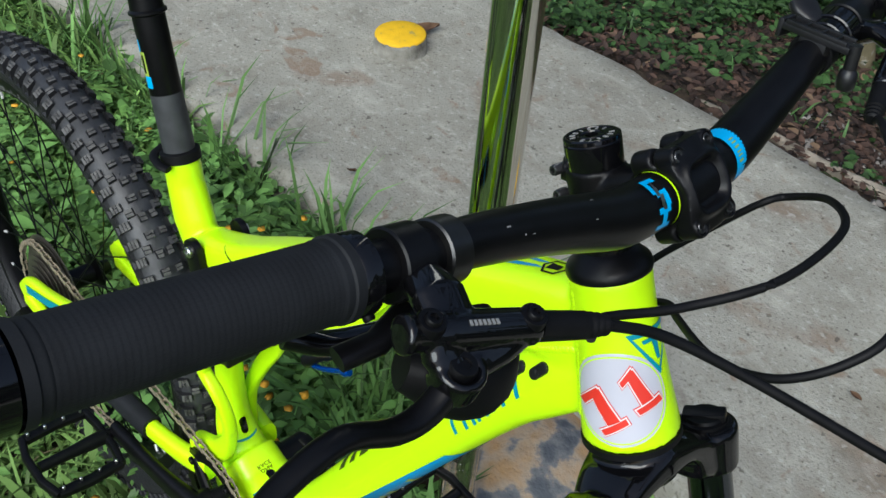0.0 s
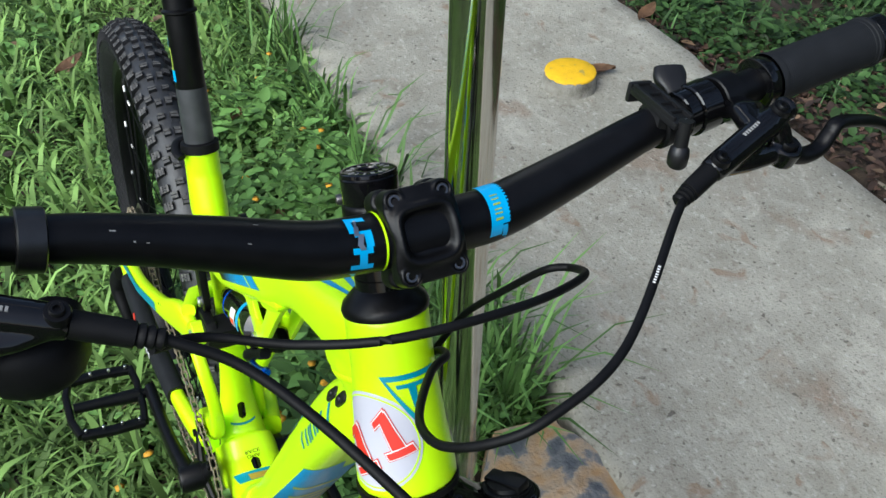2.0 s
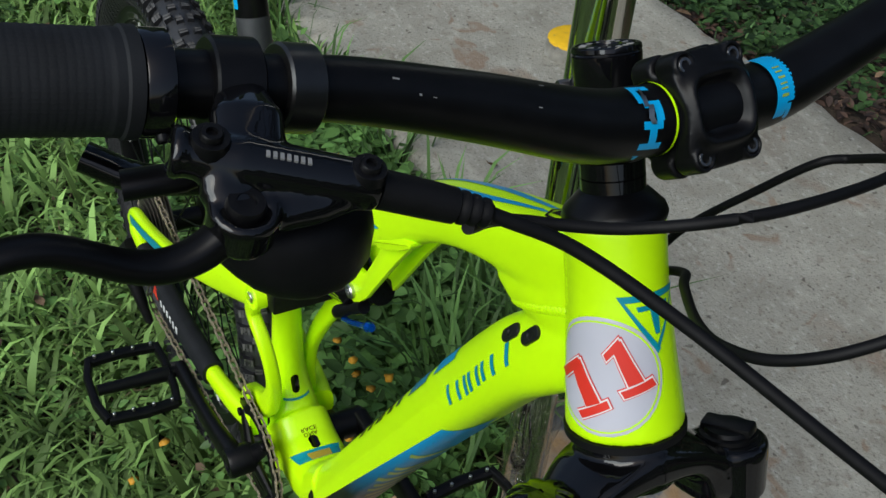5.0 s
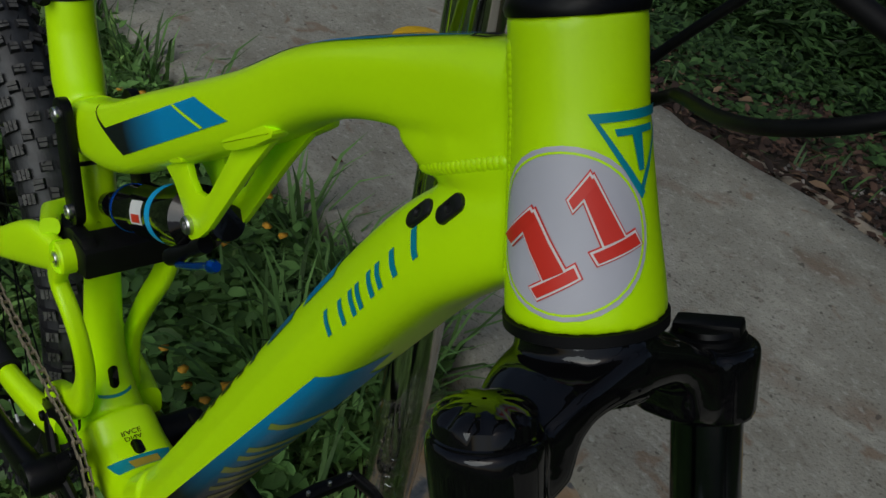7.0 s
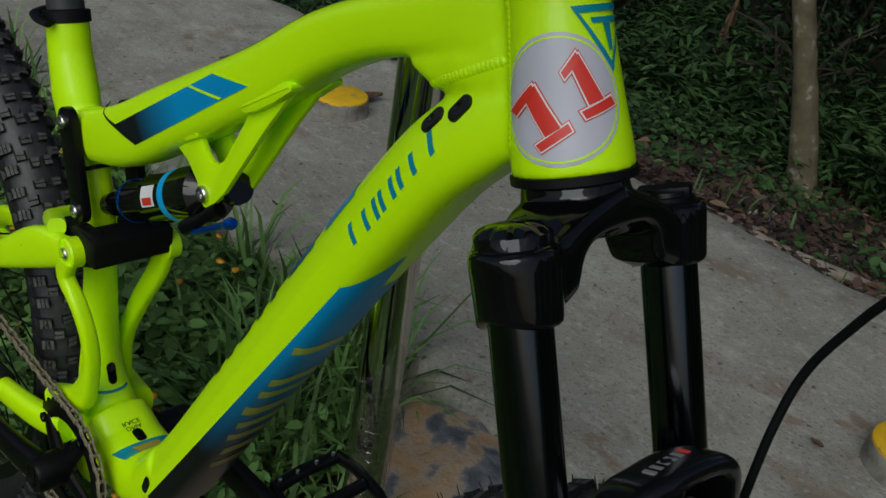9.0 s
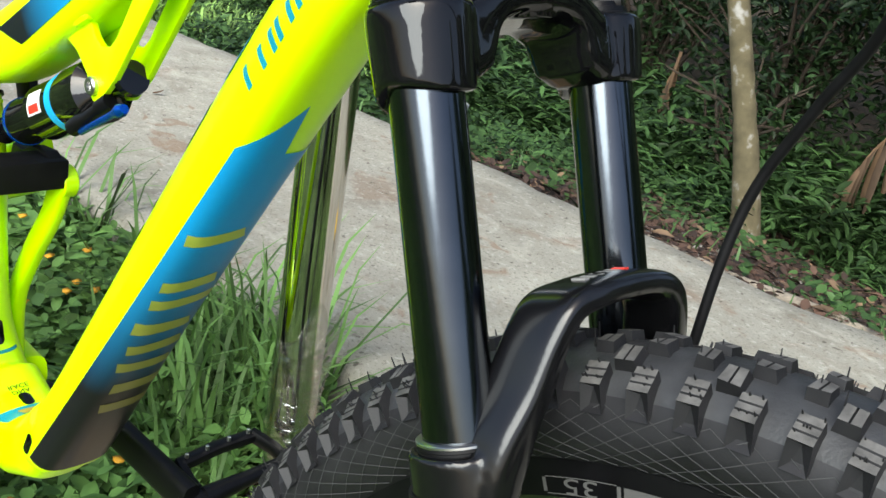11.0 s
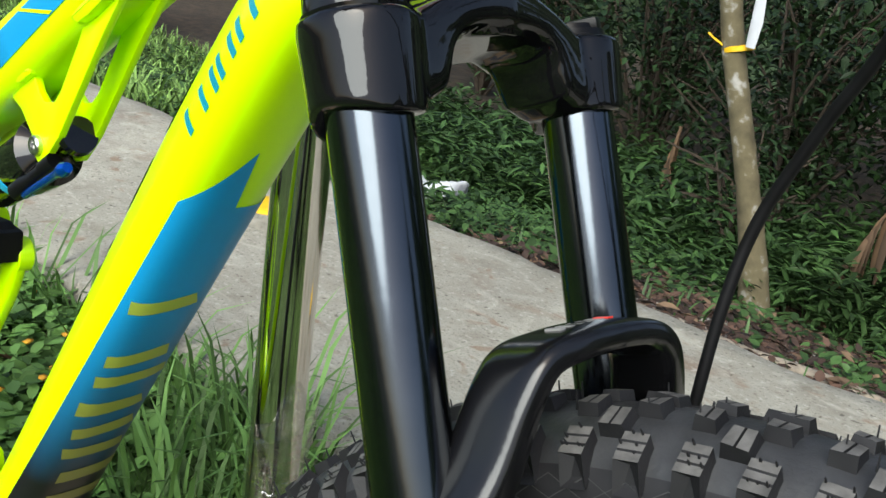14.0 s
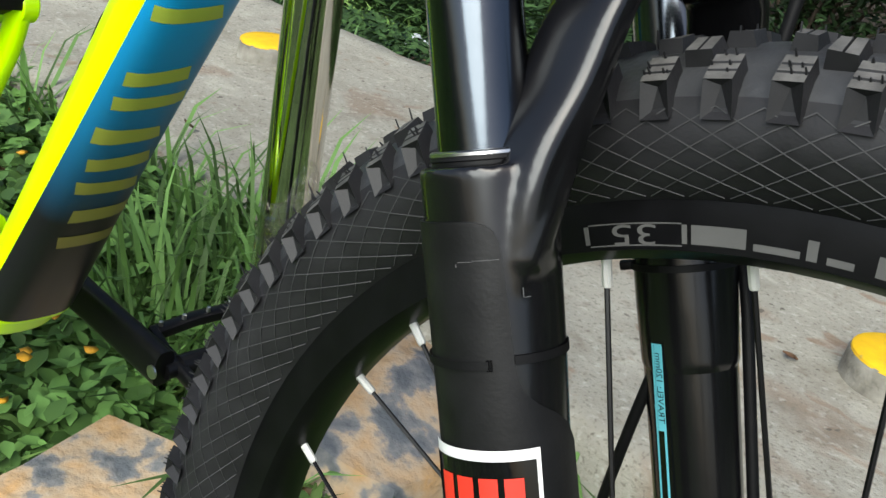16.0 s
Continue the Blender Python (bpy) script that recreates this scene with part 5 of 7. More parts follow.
# ---- rear suspension ----
def swing(s):
    bx, bz = (-0.0232, 0.5555) if s < 0 else (-0.006, 0.552)
    if s < 0:
        pts = [(bx, -0.047, bz - 0.004), (-0.0285, -0.0465, 0.5305), (-0.0095, -0.044, 0.5085), (0.0005, -0.040, 0.478), (-0.0040, -0.036, 0.4400), (-0.030, -0.034, 0.3930), (-0.075, -0.036, 0.368)]
        rad = [(0.007, 0.0115), (0.007, 0.0085), (0.0075, 0.0065), (0.0075, 0.0062), (0.0080, 0.0075), (0.0095, 0.0150), (0.012, 0.014)]
    else:
        pts = [(bx, 0.040, bz), (-0.0180, 0.038, 0.518), (-0.040, 0.034, 0.478), (-0.058, 0.030, 0.435), (-0.064, 0.029, 0.400), (-0.070, 0.030, 0.365), (-0.095, 0.034, 0.352)]
        rad = [(0.007, 0.0125), (0.007, 0.0110), (0.0075, 0.0100), (0.0075, 0.0085), (0.0080, 0.0090), (0.0095, 0.0130), (0.012, 0.014)]
    bm = sweep(bmesh.new(), spline(pts, 5), [tuple(a) for a in spline(rad, 5)], 18, power=3.0)
    lathe(bm, (bx, s * 0.036, bz), (bx, s * 1.0, bz), [(0, 0.0130), (0.001, 0.0140), (0.012, 0.0140), (0.0135, 0.0125)], 28)
    return add("swingarm_upright", bm, M_YELLOW, label="neon yellow swingarm upright")


def seatstay(s):
    pts = [(-0.026, s * 0.046, 0.556), (-0.075, s * 0.050, 0.540), (-0.15, s * 0.058, 0.500), (-0.26, s * 0.066, 0.452), (-0.37, s * 0.068, 0.415), (-0.43, s * 0.068, 0.398), (-0.462, s * 0.068, 0.372)]
    bm = sweep(bmesh.new(), spline(pts, 6), [tuple(a) for a in spline([(0.008, 0.014), (0.009, 0.020), (0.009, 0.013), (0.008, 0.011), (0.008, 0.011), (0.008, 0.013), (0.006, 0.012)], 6)], 18, power=2.8)
    sweep(bm, [(-0.045, s * 0.046, 0.572), (-0.085, s * 0.030, 0.560), (-0.10, 0, 0.552)], [(0.008, 0.008), (0.009, 0.010), (0.009, 0.010)], 16, side=(0, 0, 1), power=2.6)
    ob = add("seatstay", bm, M_YELLOW, label="neon yellow seatstay with teal band")
    bm = bmesh.new()
    g = []
    for i in range(14):
        q = i / 13
        x = -0.16 - 0.27 * q
        a = np.array([np.interp(x, [p[0] for p in pts[::-1]], [p[k] for p in pts[::-1]]) for k in range(3)])
        g.append([bm.verts.new((a[0], a[1] + s * 0.0092, a[2] + h)) for h in (-0.0075, 0.0065)])
    for a, b in zip(g, g[1:]):
        bm.faces.new((a[0], b[0], b[1], a[1]))
    part("teal_band", bm, M_TEAL, ob)
    for k in range(7):
        bm = bmesh.new()
        box(bm, Matrix.Translation((-0.088 - 0.009 * k, s * (0.0595 + 0.0009 * k), 0.535 - 0.004 * k)) @ pose(0, 0, 0, 0, -22, 0), 0.004, 0.0012, 0.006)
        part("model_mark", bm, M_MATTE, ob, smooth=False)
    return ob


def chainstay(s):
    pts = [(-0.045, s * 0.040, 0.352), (-0.10, s * 0.052, 0.345), (-0.20, s * 0.062, 0.345), (-0.36, s * 0.068, 0.356), (-0.455, s * 0.068, 0.362)]
    ob = add("chainstay", sweep(bmesh.new(), spline(pts, 6), [tuple(a) for a in spline([(0.012, 0.016), (0.010, 0.014), (0.009, 0.012), (0.008, 0.011), (0.007, 0.014)], 6)], 18, power=2.8), M_YELLOW, label="neon yellow chainstay")
    if s < 0:
        q = pts[1:4]
        q = [(-0.15, s * 0.058, 0.345), (-0.25, s * 0.0645, 0.348), (-0.36, s * 0.068, 0.356), (-0.40, s * 0.068, 0.358)]
        gd = part("chain_guard", sweep(bmesh.new(), spline(q, 5), (0.0135, 0.017), 18, power=2.6), M_GRIP, ob, "black padded chainstay sleeve")
        for k in range(6):
            bm = bmesh.new()
            box(bm, Matrix.Translation((-0.235 - 0.011 * k, s * (0.0628 + 0.0006 * k) - 0.0142, 0.352 + 0.0004 * k)), 0.0045, 0.0012, 0.009)
            part("maker_mark", bm, M_WHITE, gd, smooth=False)
        bm = bmesh.new()
        vs = [bm.verts.new(p) for p in ((-0.325, -0.0805, 0.349), (-0.305, -0.0805, 0.349), (-0.315, -0.0805, 0.366), (-0.325, -0.079, 0.349), (-0.305, -0.079, 0.349), (-0.315, -0.079, 0.366))]
        for q in ((0, 1, 2), (5, 4, 3), (0, 3, 4, 1), (1, 4, 5, 2), (2, 5, 3, 0)):
            bm.faces.new([vs[i] for i in q])
        part("red_mark", bm, M_RED, gd, smooth=False)
    return ob


for s in (-1, 1):
    swing(s), seatstay(s), chainstay(s)
PIV = dict(link_top=(-0.0564, 0.6645), link_low=(-0.0357, 0.5885), stay=(-0.0566, 0.5650), main=(-0.0232, 0.5555))
for s in (-1, 1):
    y0, y1 = s * 0.0235, s * 0.0320
    bm = plate(capsule(PIV["link_top"], PIV["link_low"], 0.013, 0.012), y0, y1, 0.002)
    lk = add("rocker_link", bm, M_SATIN, label="black rocker link plate")
    for p in ("link_top", "link_low"):
        bm = bmesh.new()
        bolt(bm, (PIV[p][0], s * 0.0335, PIV[p][1]), (0, s, 0), 0.0062, 0.0026)
        part("pivot_bolt", bm, M_STEEL, lk, "bright steel pivot bolt")
    bm = plate([(-0.070, 0.552), (-0.062, 0.572), (-0.045, 0.570), (-0.030, 0.578), (-0.006, 0.580), (0.004, 0.574), (0.004, 0.554), (-0.006, 0.546), (-0.022, 0.540), (-0.058, 0.545)], s * 0.024, s * 0.036, 0.002)
    lk = add("lower_link", bm, M_MATTE, label="black lower suspension link")
    for p in ("stay", "main"):
        bm = bmesh.new()
        bolt(bm, (PIV[p][0] + (0.012 if s > 0 and p == "main" else 0), s * (0.0495 if p == "main" else 0.045), PIV[p][1]), (0, s, 0), 0.0066, 0.0026)
        part("pivot_bolt", bm, M_STEEL, lk, "bright steel pivot bolt")
bm = bmesh.new()
box(bm, Matrix.Translation((-0.008, 0.001, 0.563)) @ pose(0, 0, 0, 0, 4, 0), 0.03, 0.077, 0.026, 0.003)
add("link_bridge", bm, M_MATTE, label="black link bridge between the swingarm sides")

# shock mount: a pair of forked yellow ribs with welded feet
PADA = [(0.1818, 0.7574), (0.1885, 0.7633), (0.2095, 0.7758), (0.2272, 0.7877), (0.2389, 0.79), (0.2376, 0.7841), (0.2204, 0.7709), (0.2021, 0.7591), (0.1896, 0.7527), (0.1822, 0.7531)]
PADB = [(0.0931, 0.709), (0.112, 0.7181), (0.1306, 0.7197), (0.131, 0.7143), (0.1162, 0.7065), (0.0977, 0.7032)]
for s in (-1, 1):
    rib = plate([(0.0950, 0.7095), (0.0880, 0.6985), (0.1105, 0.6890), (0.1250, 0.6760), (0.1290, 0.6640), (0.1350, 0.6590), (0.1425, 0.6610), (0.1600, 0.6800), (0.2060, 0.7480), (0.2330, 0.7840), (0.2230, 0.7890),
                 (0.1800, 0.7640), (0.1720, 0.7560), (0.1830, 0.7480), (0.1790, 0.7400), (0.1600, 0.7080), (0.1530, 0.7010), (0.1420, 0.6990), (0.1340, 0.7040), (0.1250, 0.7160), (0.1240, 0.7230)],
                s * 0.0098, s * 0.0152, 0.0014)
    ob = add("shock_rib", rib, M_YELLOW, label="forked neon yellow shock mount")
    for foot, y1 in ((PADA, 0.0222), (PADB, 0.0200)):
        part("weld_pad", plate(foot, s * 0.0100, s * y1, 0.0035), M_YELLOW, ob)
    bm = bmesh.new()
    bolt(bm, (0.1354, s * 0.0165, 0.6705), (0, s, 0), 0.0066, 0.0028)
    part("mount_bolt", bm, M_STEEL, ob, "bright steel bolt")

SA, SB = V(-0.0357, 0, 0.5885), V(0.1354, 0, 0.6705)
sd = (SB - SA).normalized()
sl = (SB - SA).length
bm = turned(SA, SB, [(0, 0.010), (0.012, 0.011), (0.016, 0.008), (0.045, 0.008), (0.050, 0.014), (0.052, 0.0185), (0.056, 0.0185), (0.060, 0.0175), (0.100, 0.0175)], 36)
shock = add("shock_absorber", bm, M_BLACK, label="black air shock with blue rings")
part("air_can", turned(SA + sd * 0.090, SB, [(0, 0.018), (0.002, 0.0215), (0.045, 0.0215), (0.055, 0.0235), (0.083, 0.0235), (0.088, 0.016), (0.094, 0.0095), (0.118, 0.0095), (0.121, 0.013), (0.126, 0.012)], 36), M_BLACK, shock, "gloss black air can")
part("blue_ring", turned(SA + sd * 0.0505, SB, [(0, 0.0175), (0.0004, 0.0192), (0.003, 0.0192), (0.0034, 0.0175)], 36), M_BLUEAN, shock, "blue anodised ring")
part("cyan_label", turned(SA + sd * 0.128, SB, [(0, 0.0214), (0.0002, 0.0220), (0.009, 0.0224), (0.0092, 0.0214)], 36), M_CYAN, shock, "cyan printed band")
bm = bmesh.new()
sn = V(0, -1, 0)
sw = sd.cross(sn).normalized()
for k, (mt_, d0, d1, a0, a1) in enumerate(((M_WHITE, 0.100, 0.121, -25, 22), (M_RED, 0.103, 0.118, 2, 18))):
    bm = bmesh.new()
    g = []
    for i in range(7):
        a = radians(a0 + (a1 - a0) * i / 6 - 10)
        g.append([bm.verts.new(SA + sd * d + (sn * math.cos(a) + sw * math.sin(a)) * (0.0217 + 0.0003 * k)) for d in (d0, d1)])
    for p, q in zip(g, g[1:]):
        bm.faces.new((p[0], q[0], q[1], p[1]))
    part("maker_label", bm, mt_, shock)
bm = bmesh.new()
lathe(bm, (0.152, -0.012, 0.664), (0.121, -0.020, 0.638), [(0, 0.006), (0.012, 0.006), (0.013, 0.0045), (0.026, 0.0048), (0.034, 0.0065), (0.044, 0.0062)], 18)
part("valve_body", bm, M_SATIN, shock)
bm = sweep(bmesh.new(), spline([(0.130, -0.020, 0.637), (0.148, -0.021, 0.647), (0.168, -0.020, 0.659), (0.181, -0.019, 0.6665)], 4), [(0.0026, 0.0026)] * 9 + [(0.0034, 0.0034), (0.0046, 0.0046), (0.0048, 0.0048), (0.0034, 0.0034)], 12)
part("blue_lever", bm, M_BLUEAN, shock, "blue anodised compression lever")

# ---- drivetrain ----
CRK = 0.170
ANG = radians(180)
cr_r = BB + V(0, -0.075, 0)
e_r = cr_r + V(math.cos(ANG), 0, math.sin(ANG) * 1.0) * CRK + V(0, -0.012, 0)
bm = sweep(bmesh.new(), spline([tuple(cr_r), tuple(cr_r * 0.6 + e_r * 0.4 + V(0, -0.003, 0)), tuple(e_r)], 6), [tuple(a) for a in spline([(0.011, 0.018), (0.008, 0.015), (0.0075, 0.0135)], 6)], 20, power=2.8)
lathe(bm, cr_r + V(0, 0.018, 0), cr_r - V(0, 1, 0), [(0, 0.018), (0.026, 0.018), (0.030, 0.016), (0.030, 0.011), (0.028, 0.0105)], 28)
ck = add("crank", bm, M_SATIN, label="black right crank arm with spider")
for i in range(4):
    a = radians(45 + 90 * i + 10)
    q = BB + V(math.cos(a) * 0.052, -0.050, math.sin(a) * 0.052)
    sweep(bm := bmesh.new(), [BB + V(0, -0.058, 0), q], [(0.006, 0.012), (0.004, 0.008)], 12, power=2.6)
    part("spider_arm", bm, M_SATIN, ck)
    bm = bmesh.new()
    bolt(bm, q + V(0, -0.005, 0), (0, -1, 0), 0.005, 0.002)
    part("ring_bolt", bm, M_SATIN, ck)
bm = bmesh.new()
T_ = 64
g = []
for i in range(T_):
    a = 2 * math.pi * i / T_
    ro = 0.0665 if i % 2 else 0.0625
    g.append([bm.verts.new(BB + V(math.cos(a) * r, y, math.sin(a) * r)) for r, y in ((0.047, -0.052), (ro, -0.0512), (ro, -0.0492), (0.047, -0.0485))])
for i in range(T_):
    A, B = g[i], g[(i + 1) % T_]
    for k in range(4):
        bm.faces.new((A[k], A[(k + 1) % 4], B[(k + 1) % 4], B[k]))
part("chainring", bm, M_SATIN, ck, "black chainring")
cr_l = BB + V(0, 0.075, 0)
e_l = cr_l + V(math.cos(radians(-9)), 0, math.sin(radians(-9))) * CRK + V(0, 0.012, 0)
bm = sweep(bmesh.new(), spline([tuple(cr_l), tuple(cr_l * 0.6 + e_l * 0.4), tuple(e_l)], 6), [tuple(a) for a in spline([(0.011, 0.019), (0.0085, 0.0165), (0.009, 0.0165)], 6)], 20, power=3.4)
lathe(bm, BB + V(0, 0.034, 0), BB + V(0, 1, 0), [(0, 0.022), (0.012, 0.022), (0.013, 0.017), (0.045, 0.017), (0.050, 0.013)], 28)
ckl = add("crank", bm, M_SATIN, label="black left crank arm with worn edges")
part("axle_end", turned(e_l + V(0, -0.010, 0), e_l - V(0, 1, 0), [(0, 0.0058), (0.0015, 0.0058), (0.002, 0.004)], 16), M_STEEL, ckl)


def build_pedal(e, s):
    """A studded platform pedal: cage frame, axle body, pins."""
    c = e + V(0, s * 0.058, 0)
    tilt = pose(0, 0, 0, 4 * s, 12, 0)
    M_ = Matrix.Translation(c) @ tilt
    bm = bmesh.new()
    for x in (-0.044, 0.044):
        sweep(bm, [M_ @ V(x, -0.040, 0), M_ @ V(x * 1.06, 0, 0), M_ @ V(x, 0.040, 0)], (0.0055, 0.0075), 12, side=(0, 0, 1), power=3)
    for y in (-0.044, 0.044):
        k = 0.72 if y * s > 0 else 1.0
        sweep(bm, [M_ @ V(-0.046, y * 0.92, 0), M_ @ V(-0.02, y * (1.1 if y * s > 0 else 1), 0), M_ @ V(0.02, y * (1.1 if y * s > 0 else 1), 0), M_ @ V(0.046, y * 0.92, 0)], (0.007, 0.005), 12, side=(0, 0, 1), power=3)
    pd = add("pedal", bm, M_SATIN, label="black studded platform pedal")
    part("axle_body", turned(M_ @ V(0, -s * 0.056, 0), M_ @ V(0, s * 1, 0), [(0, 0.007), (0.012, 0.007), (0.013, 0.010), (0.03, 0.0095), (0.06, 0.0075), (0.098, 0.007)], 18), M_SATIN, pd)
    for x in (-0.044, 0.044):
        for y in (-0.034, -0.012, 0.012, 0.034):
            p = M_ @ V(x, y, 0.006)
            part("pin", turned(p, p + V(0, 0, 1), [(0, 0.002), (0.004, 0.002), (0.0045, 0.0014)], 8), M_STEEL, pd)
    return pd


build_pedal(e_r, -1)
build_pedal(e_l, 1)
# cassette and derailleur
cs = add("cassette", turned(REAR + V(0, -0.026, 0), REAR + V(0, -1, 0), [(0, 0.014), (0.038, 0.014)], 24), M_CHAIN, label="worn steel cassette sprockets")
for i in range(10):
    bm = bmesh.new()
    r = 0.080 - 0.0066 * i
    lathe(bm, REAR + V(0, -0.028 - 0.0035 * i, 0), REAR + V(0, -1, 0), [(0, r - 0.012), (0.0002, r), (0.0016, r), (0.0018, r - 0.012)], 40)
    part("sprocket", bm, M_COG, cs)
bm = sweep(bmesh.new(), spline([(-0.455, -0.075, 0.335), (-0.470, -0.082, 0.300), (-0.445, -0.078, 0.262), (-0.430, -0.070, 0.215)], 5), [tuple(a) for a in spline([(0.010, 0.012), (0.012, 0.018), (0.009, 0.014), (0.006, 0.016)], 5)], 16, power=2.6)
add("derailleur", bm, M_MATTE, label="black rear derailleur")


def build_chain():
    """Roller chain: alternate wide and narrow link pairs on the run round chainring and sprocket."""
    path = []
    c, r = BB, 0.0655
    q = REAR + V(0, 0, 0)
    r2 = 0.074
    for i in range(25):
        a = radians(95 - 190 * i / 24)
        path.append((c.x + math.cos(a) * r, -0.0503, c.z + math.sin(a) * r))
    path.append((-0.44, -0.058, 0.225))
    path.append((-0.452, -0.06, 0.24))
    for i in range(13):
        a = radians(250 - 156 * i / 12)
        path.append((q.x + math.cos(a) * r2, -0.0415, q.z + math.sin(a) * r2))
    P = [np.array(p) for p in path + [path[0]]]
    seg = [np.linalg.norm(b - a) for a, b in zip(P, P[1:])]
    acc = np.concatenate([[0], np.cumsum(seg)])
    n = int(acc[-1] / 0.0127)
    bm = bmesh.new()

    def at(s):
        return Vector([float(np.interp(s % acc[-1], acc, [p[k] for p in P])) for k in range(3)])
    for i in range(n):
        a, b = at(acc[-1] * i / n), at(acc[-1] * (i + 1) / n)
        d = (b - a).normalized()
        for s in (-1, 1):
            y = s * (0.0032 if i % 2 else 0.0021)
            m = (a + b) / 2 + V(0, y, 0)
            f = Matrix((d, V(0, 1, 0), d.cross(V(0, 1, 0)))).transposed().to_4x4()
            sweep(bm, [m - d * 0.0085, m - d * 0.0055, m, m + d * 0.0055, m + d * 0.0085], [(0.0006, 0.0022), (0.0006, 0.0043), (0.0006, 0.0030), (0.0006, 0.0043), (0.0006, 0.0022)], 8, power=3)
        lathe(bm, a - V(0, 0.0042, 0), a + V(0, 1, 0), [(0, 0.0018), (0.0084, 0.0018)], 8)
    return add("chain", bm, M_CHAIN, label="brown oiled roller chain")


build_chain()

# ---- hoses and housings ----
def cable(name, pts, r, label):
    p = spline(pts, 10)
    return add(name, sweep(bmesh.new(), [tuple(a) for a in p], r, 12, side=(0.3, 0.9, 0.2)), M_MATTE, label=label)


cable("brake_hose", [(0.499, -0.143, 1.013), (0.512, -0.1147, 0.999), (0.5427, -0.0877, 0.9804), (0.5898, -0.0585, 0.9573), (0.6268, -0.0304, 0.933), (0.6334, 0.0105, 0.8855), (0.614, 0.0521, 0.8148), (0.5904, 0.0654, 0.7703), (0.572, 0.0700, 0.729),
                     (0.5665, 0.066, 0.690), (0.566, 0.060, 0.640), (0.567, 0.050, 0.5755), (0.559, 0.046, 0.512), (0.551, 0.050, 0.446), (0.545, 0.058, 0.39)], 0.0027, "black front brake hose looping ahead of the head tube")
cable("shift_housing", [(0.497, -0.15, 1.008), (0.484, -0.1245, 0.996), (0.5021, -0.0848, 0.993), (0.5264, -0.0426, 1.0037), (0.5233, 0.0253, 1.0006), (0.4927, 0.079, 0.9797), (0.464, 0.0925, 0.961), (0.453, 0.082, 0.955), (0.4307, 0.0734, 0.928), (0.3981, 0.0605, 0.8841), (0.388, 0.045, 0.85), (0.374, 0.030, 0.815)],
      0.0024, "thin black shift housing in a loop")
REAR_HOSE = [(0.474, 0.155, 0.9985), (0.489, 0.1382, 1.0030), (0.5519, 0.0667, 0.9825), (0.5684, 0.0155, 0.9687), (0.5601, -0.0095, 0.9534), (0.5385, -0.0244, 0.9358), (0.5108, -0.0227, 0.9206), (0.4858, -0.0118, 0.9106), (0.4545, 0.0101, 0.901), (0.4365, 0.0285, 0.8907), (0.412, 0.036, 0.872), (0.392, 0.034, 0.848), (0.378, 0.026, 0.815)]
hose = cable("brake_hose", REAR_HOSE, 0.0026, "black rear brake hose curving to the frame")
run = spline(REAR_HOSE, 60)
for k in range(7):
    i = 60 + 28 + k
    along = (Vector(run[i + 1]) - Vector(run[i])).normalized()
    up = V(0.45, -0.3, 0.85)
    up = (up - along * up.dot(along)).normalized()
    bm = bmesh.new()
    box(bm, Matrix.Translation(Vector(run[i]) + up * 0.00255) @ Matrix((along, up.cross(along), up)).transposed().to_4x4(), 0.0008, 0.0015, 0.0004)
    part("maker_mark", bm, M_WHITE, hose, "white printed bar", smooth=False)


# ---- paint and stickers on the frame ----
M_TT = fade("top_tube_fade", (0.055, 0, 0.69), (0.11, 0, 0.73), (0.006, 0.008, 0.012), (0.0, 0.27, 0.56))
M_BAND = fade("down_tube_fade", tuple(DT_A + DT_D * 0.13), tuple(DT_A + DT_D * 0.33), (0.0, 0.27, 0.56), (0.008, 0.008, 0.010))
M_BANDMARK = fade("down_tube_mark_fade", tuple(DT_A + DT_D * 0.13), tuple(DT_A + DT_D * 0.38), (0.36, 0.46, 0.06), (0.16, 0.12, 0.035))
M_TOPMARK = fade("top_mark_fade", tuple(DT_A + DT_D * 0.03), tuple(DT_A + DT_D * 0.16), (0.0, 0.27, 0.56), (0.01, 0.012, 0.012))
decal("number_sticker", disc_quads((29, 0.047), 66, 0.0325), on_head, M_STICKER, 0.0005, label="round pale grey race number sticker", n=24, m=1)
decal("sticker_ring", ring_quads((29, 0.047), 62.5, 0.0305, 0.03), on_head, M_YELLOW, 0.0008, n=1, m=1)
DIGITS = ([[(-7.1, 0.0507), (7.6, 0.0568), (32.8, 0.0331), (16.7, 0.0288)], [(-31.6, 0.0437), (3.8, 0.0575), (9.2, 0.0534), (-19.1, 0.041)], [(6.4, 0.0247), (40.1, 0.035), (43.5, 0.0306), (11.8, 0.021)]],
          [[(41.7, 0.065), (51.9, 0.0696), (74.7, 0.0444), (57.9, 0.0418)], [(32.2, 0.0608), (49.1, 0.0706), (53.0, 0.0663), (35.5, 0.057)], [(49.2, 0.0389), (84.0, 0.0454), (88.6, 0.0405), (53.3, 0.0348)]])


def grown(q, k):
    """A quad whose sides are moved out by k metres on the tube."""
    out = []
    for i in range(4):
        p = np.array(q[i])
        a, b = np.array(q[i - 1]), np.array(q[(i + 1) % 4])
        sc = np.array([1 / 0.0005, 1.0 / 1.0])
        m = lambda v: np.array([v[0] * 0.0005, v[1]])
        u, w = m(p - a), m(p - b)
        d = u / np.linalg.norm(u) + w / np.linalg.norm(w)
        d = d * k
        out.append((p[0] + d[0] / 0.0005, p[1] + d[1]))
    return out


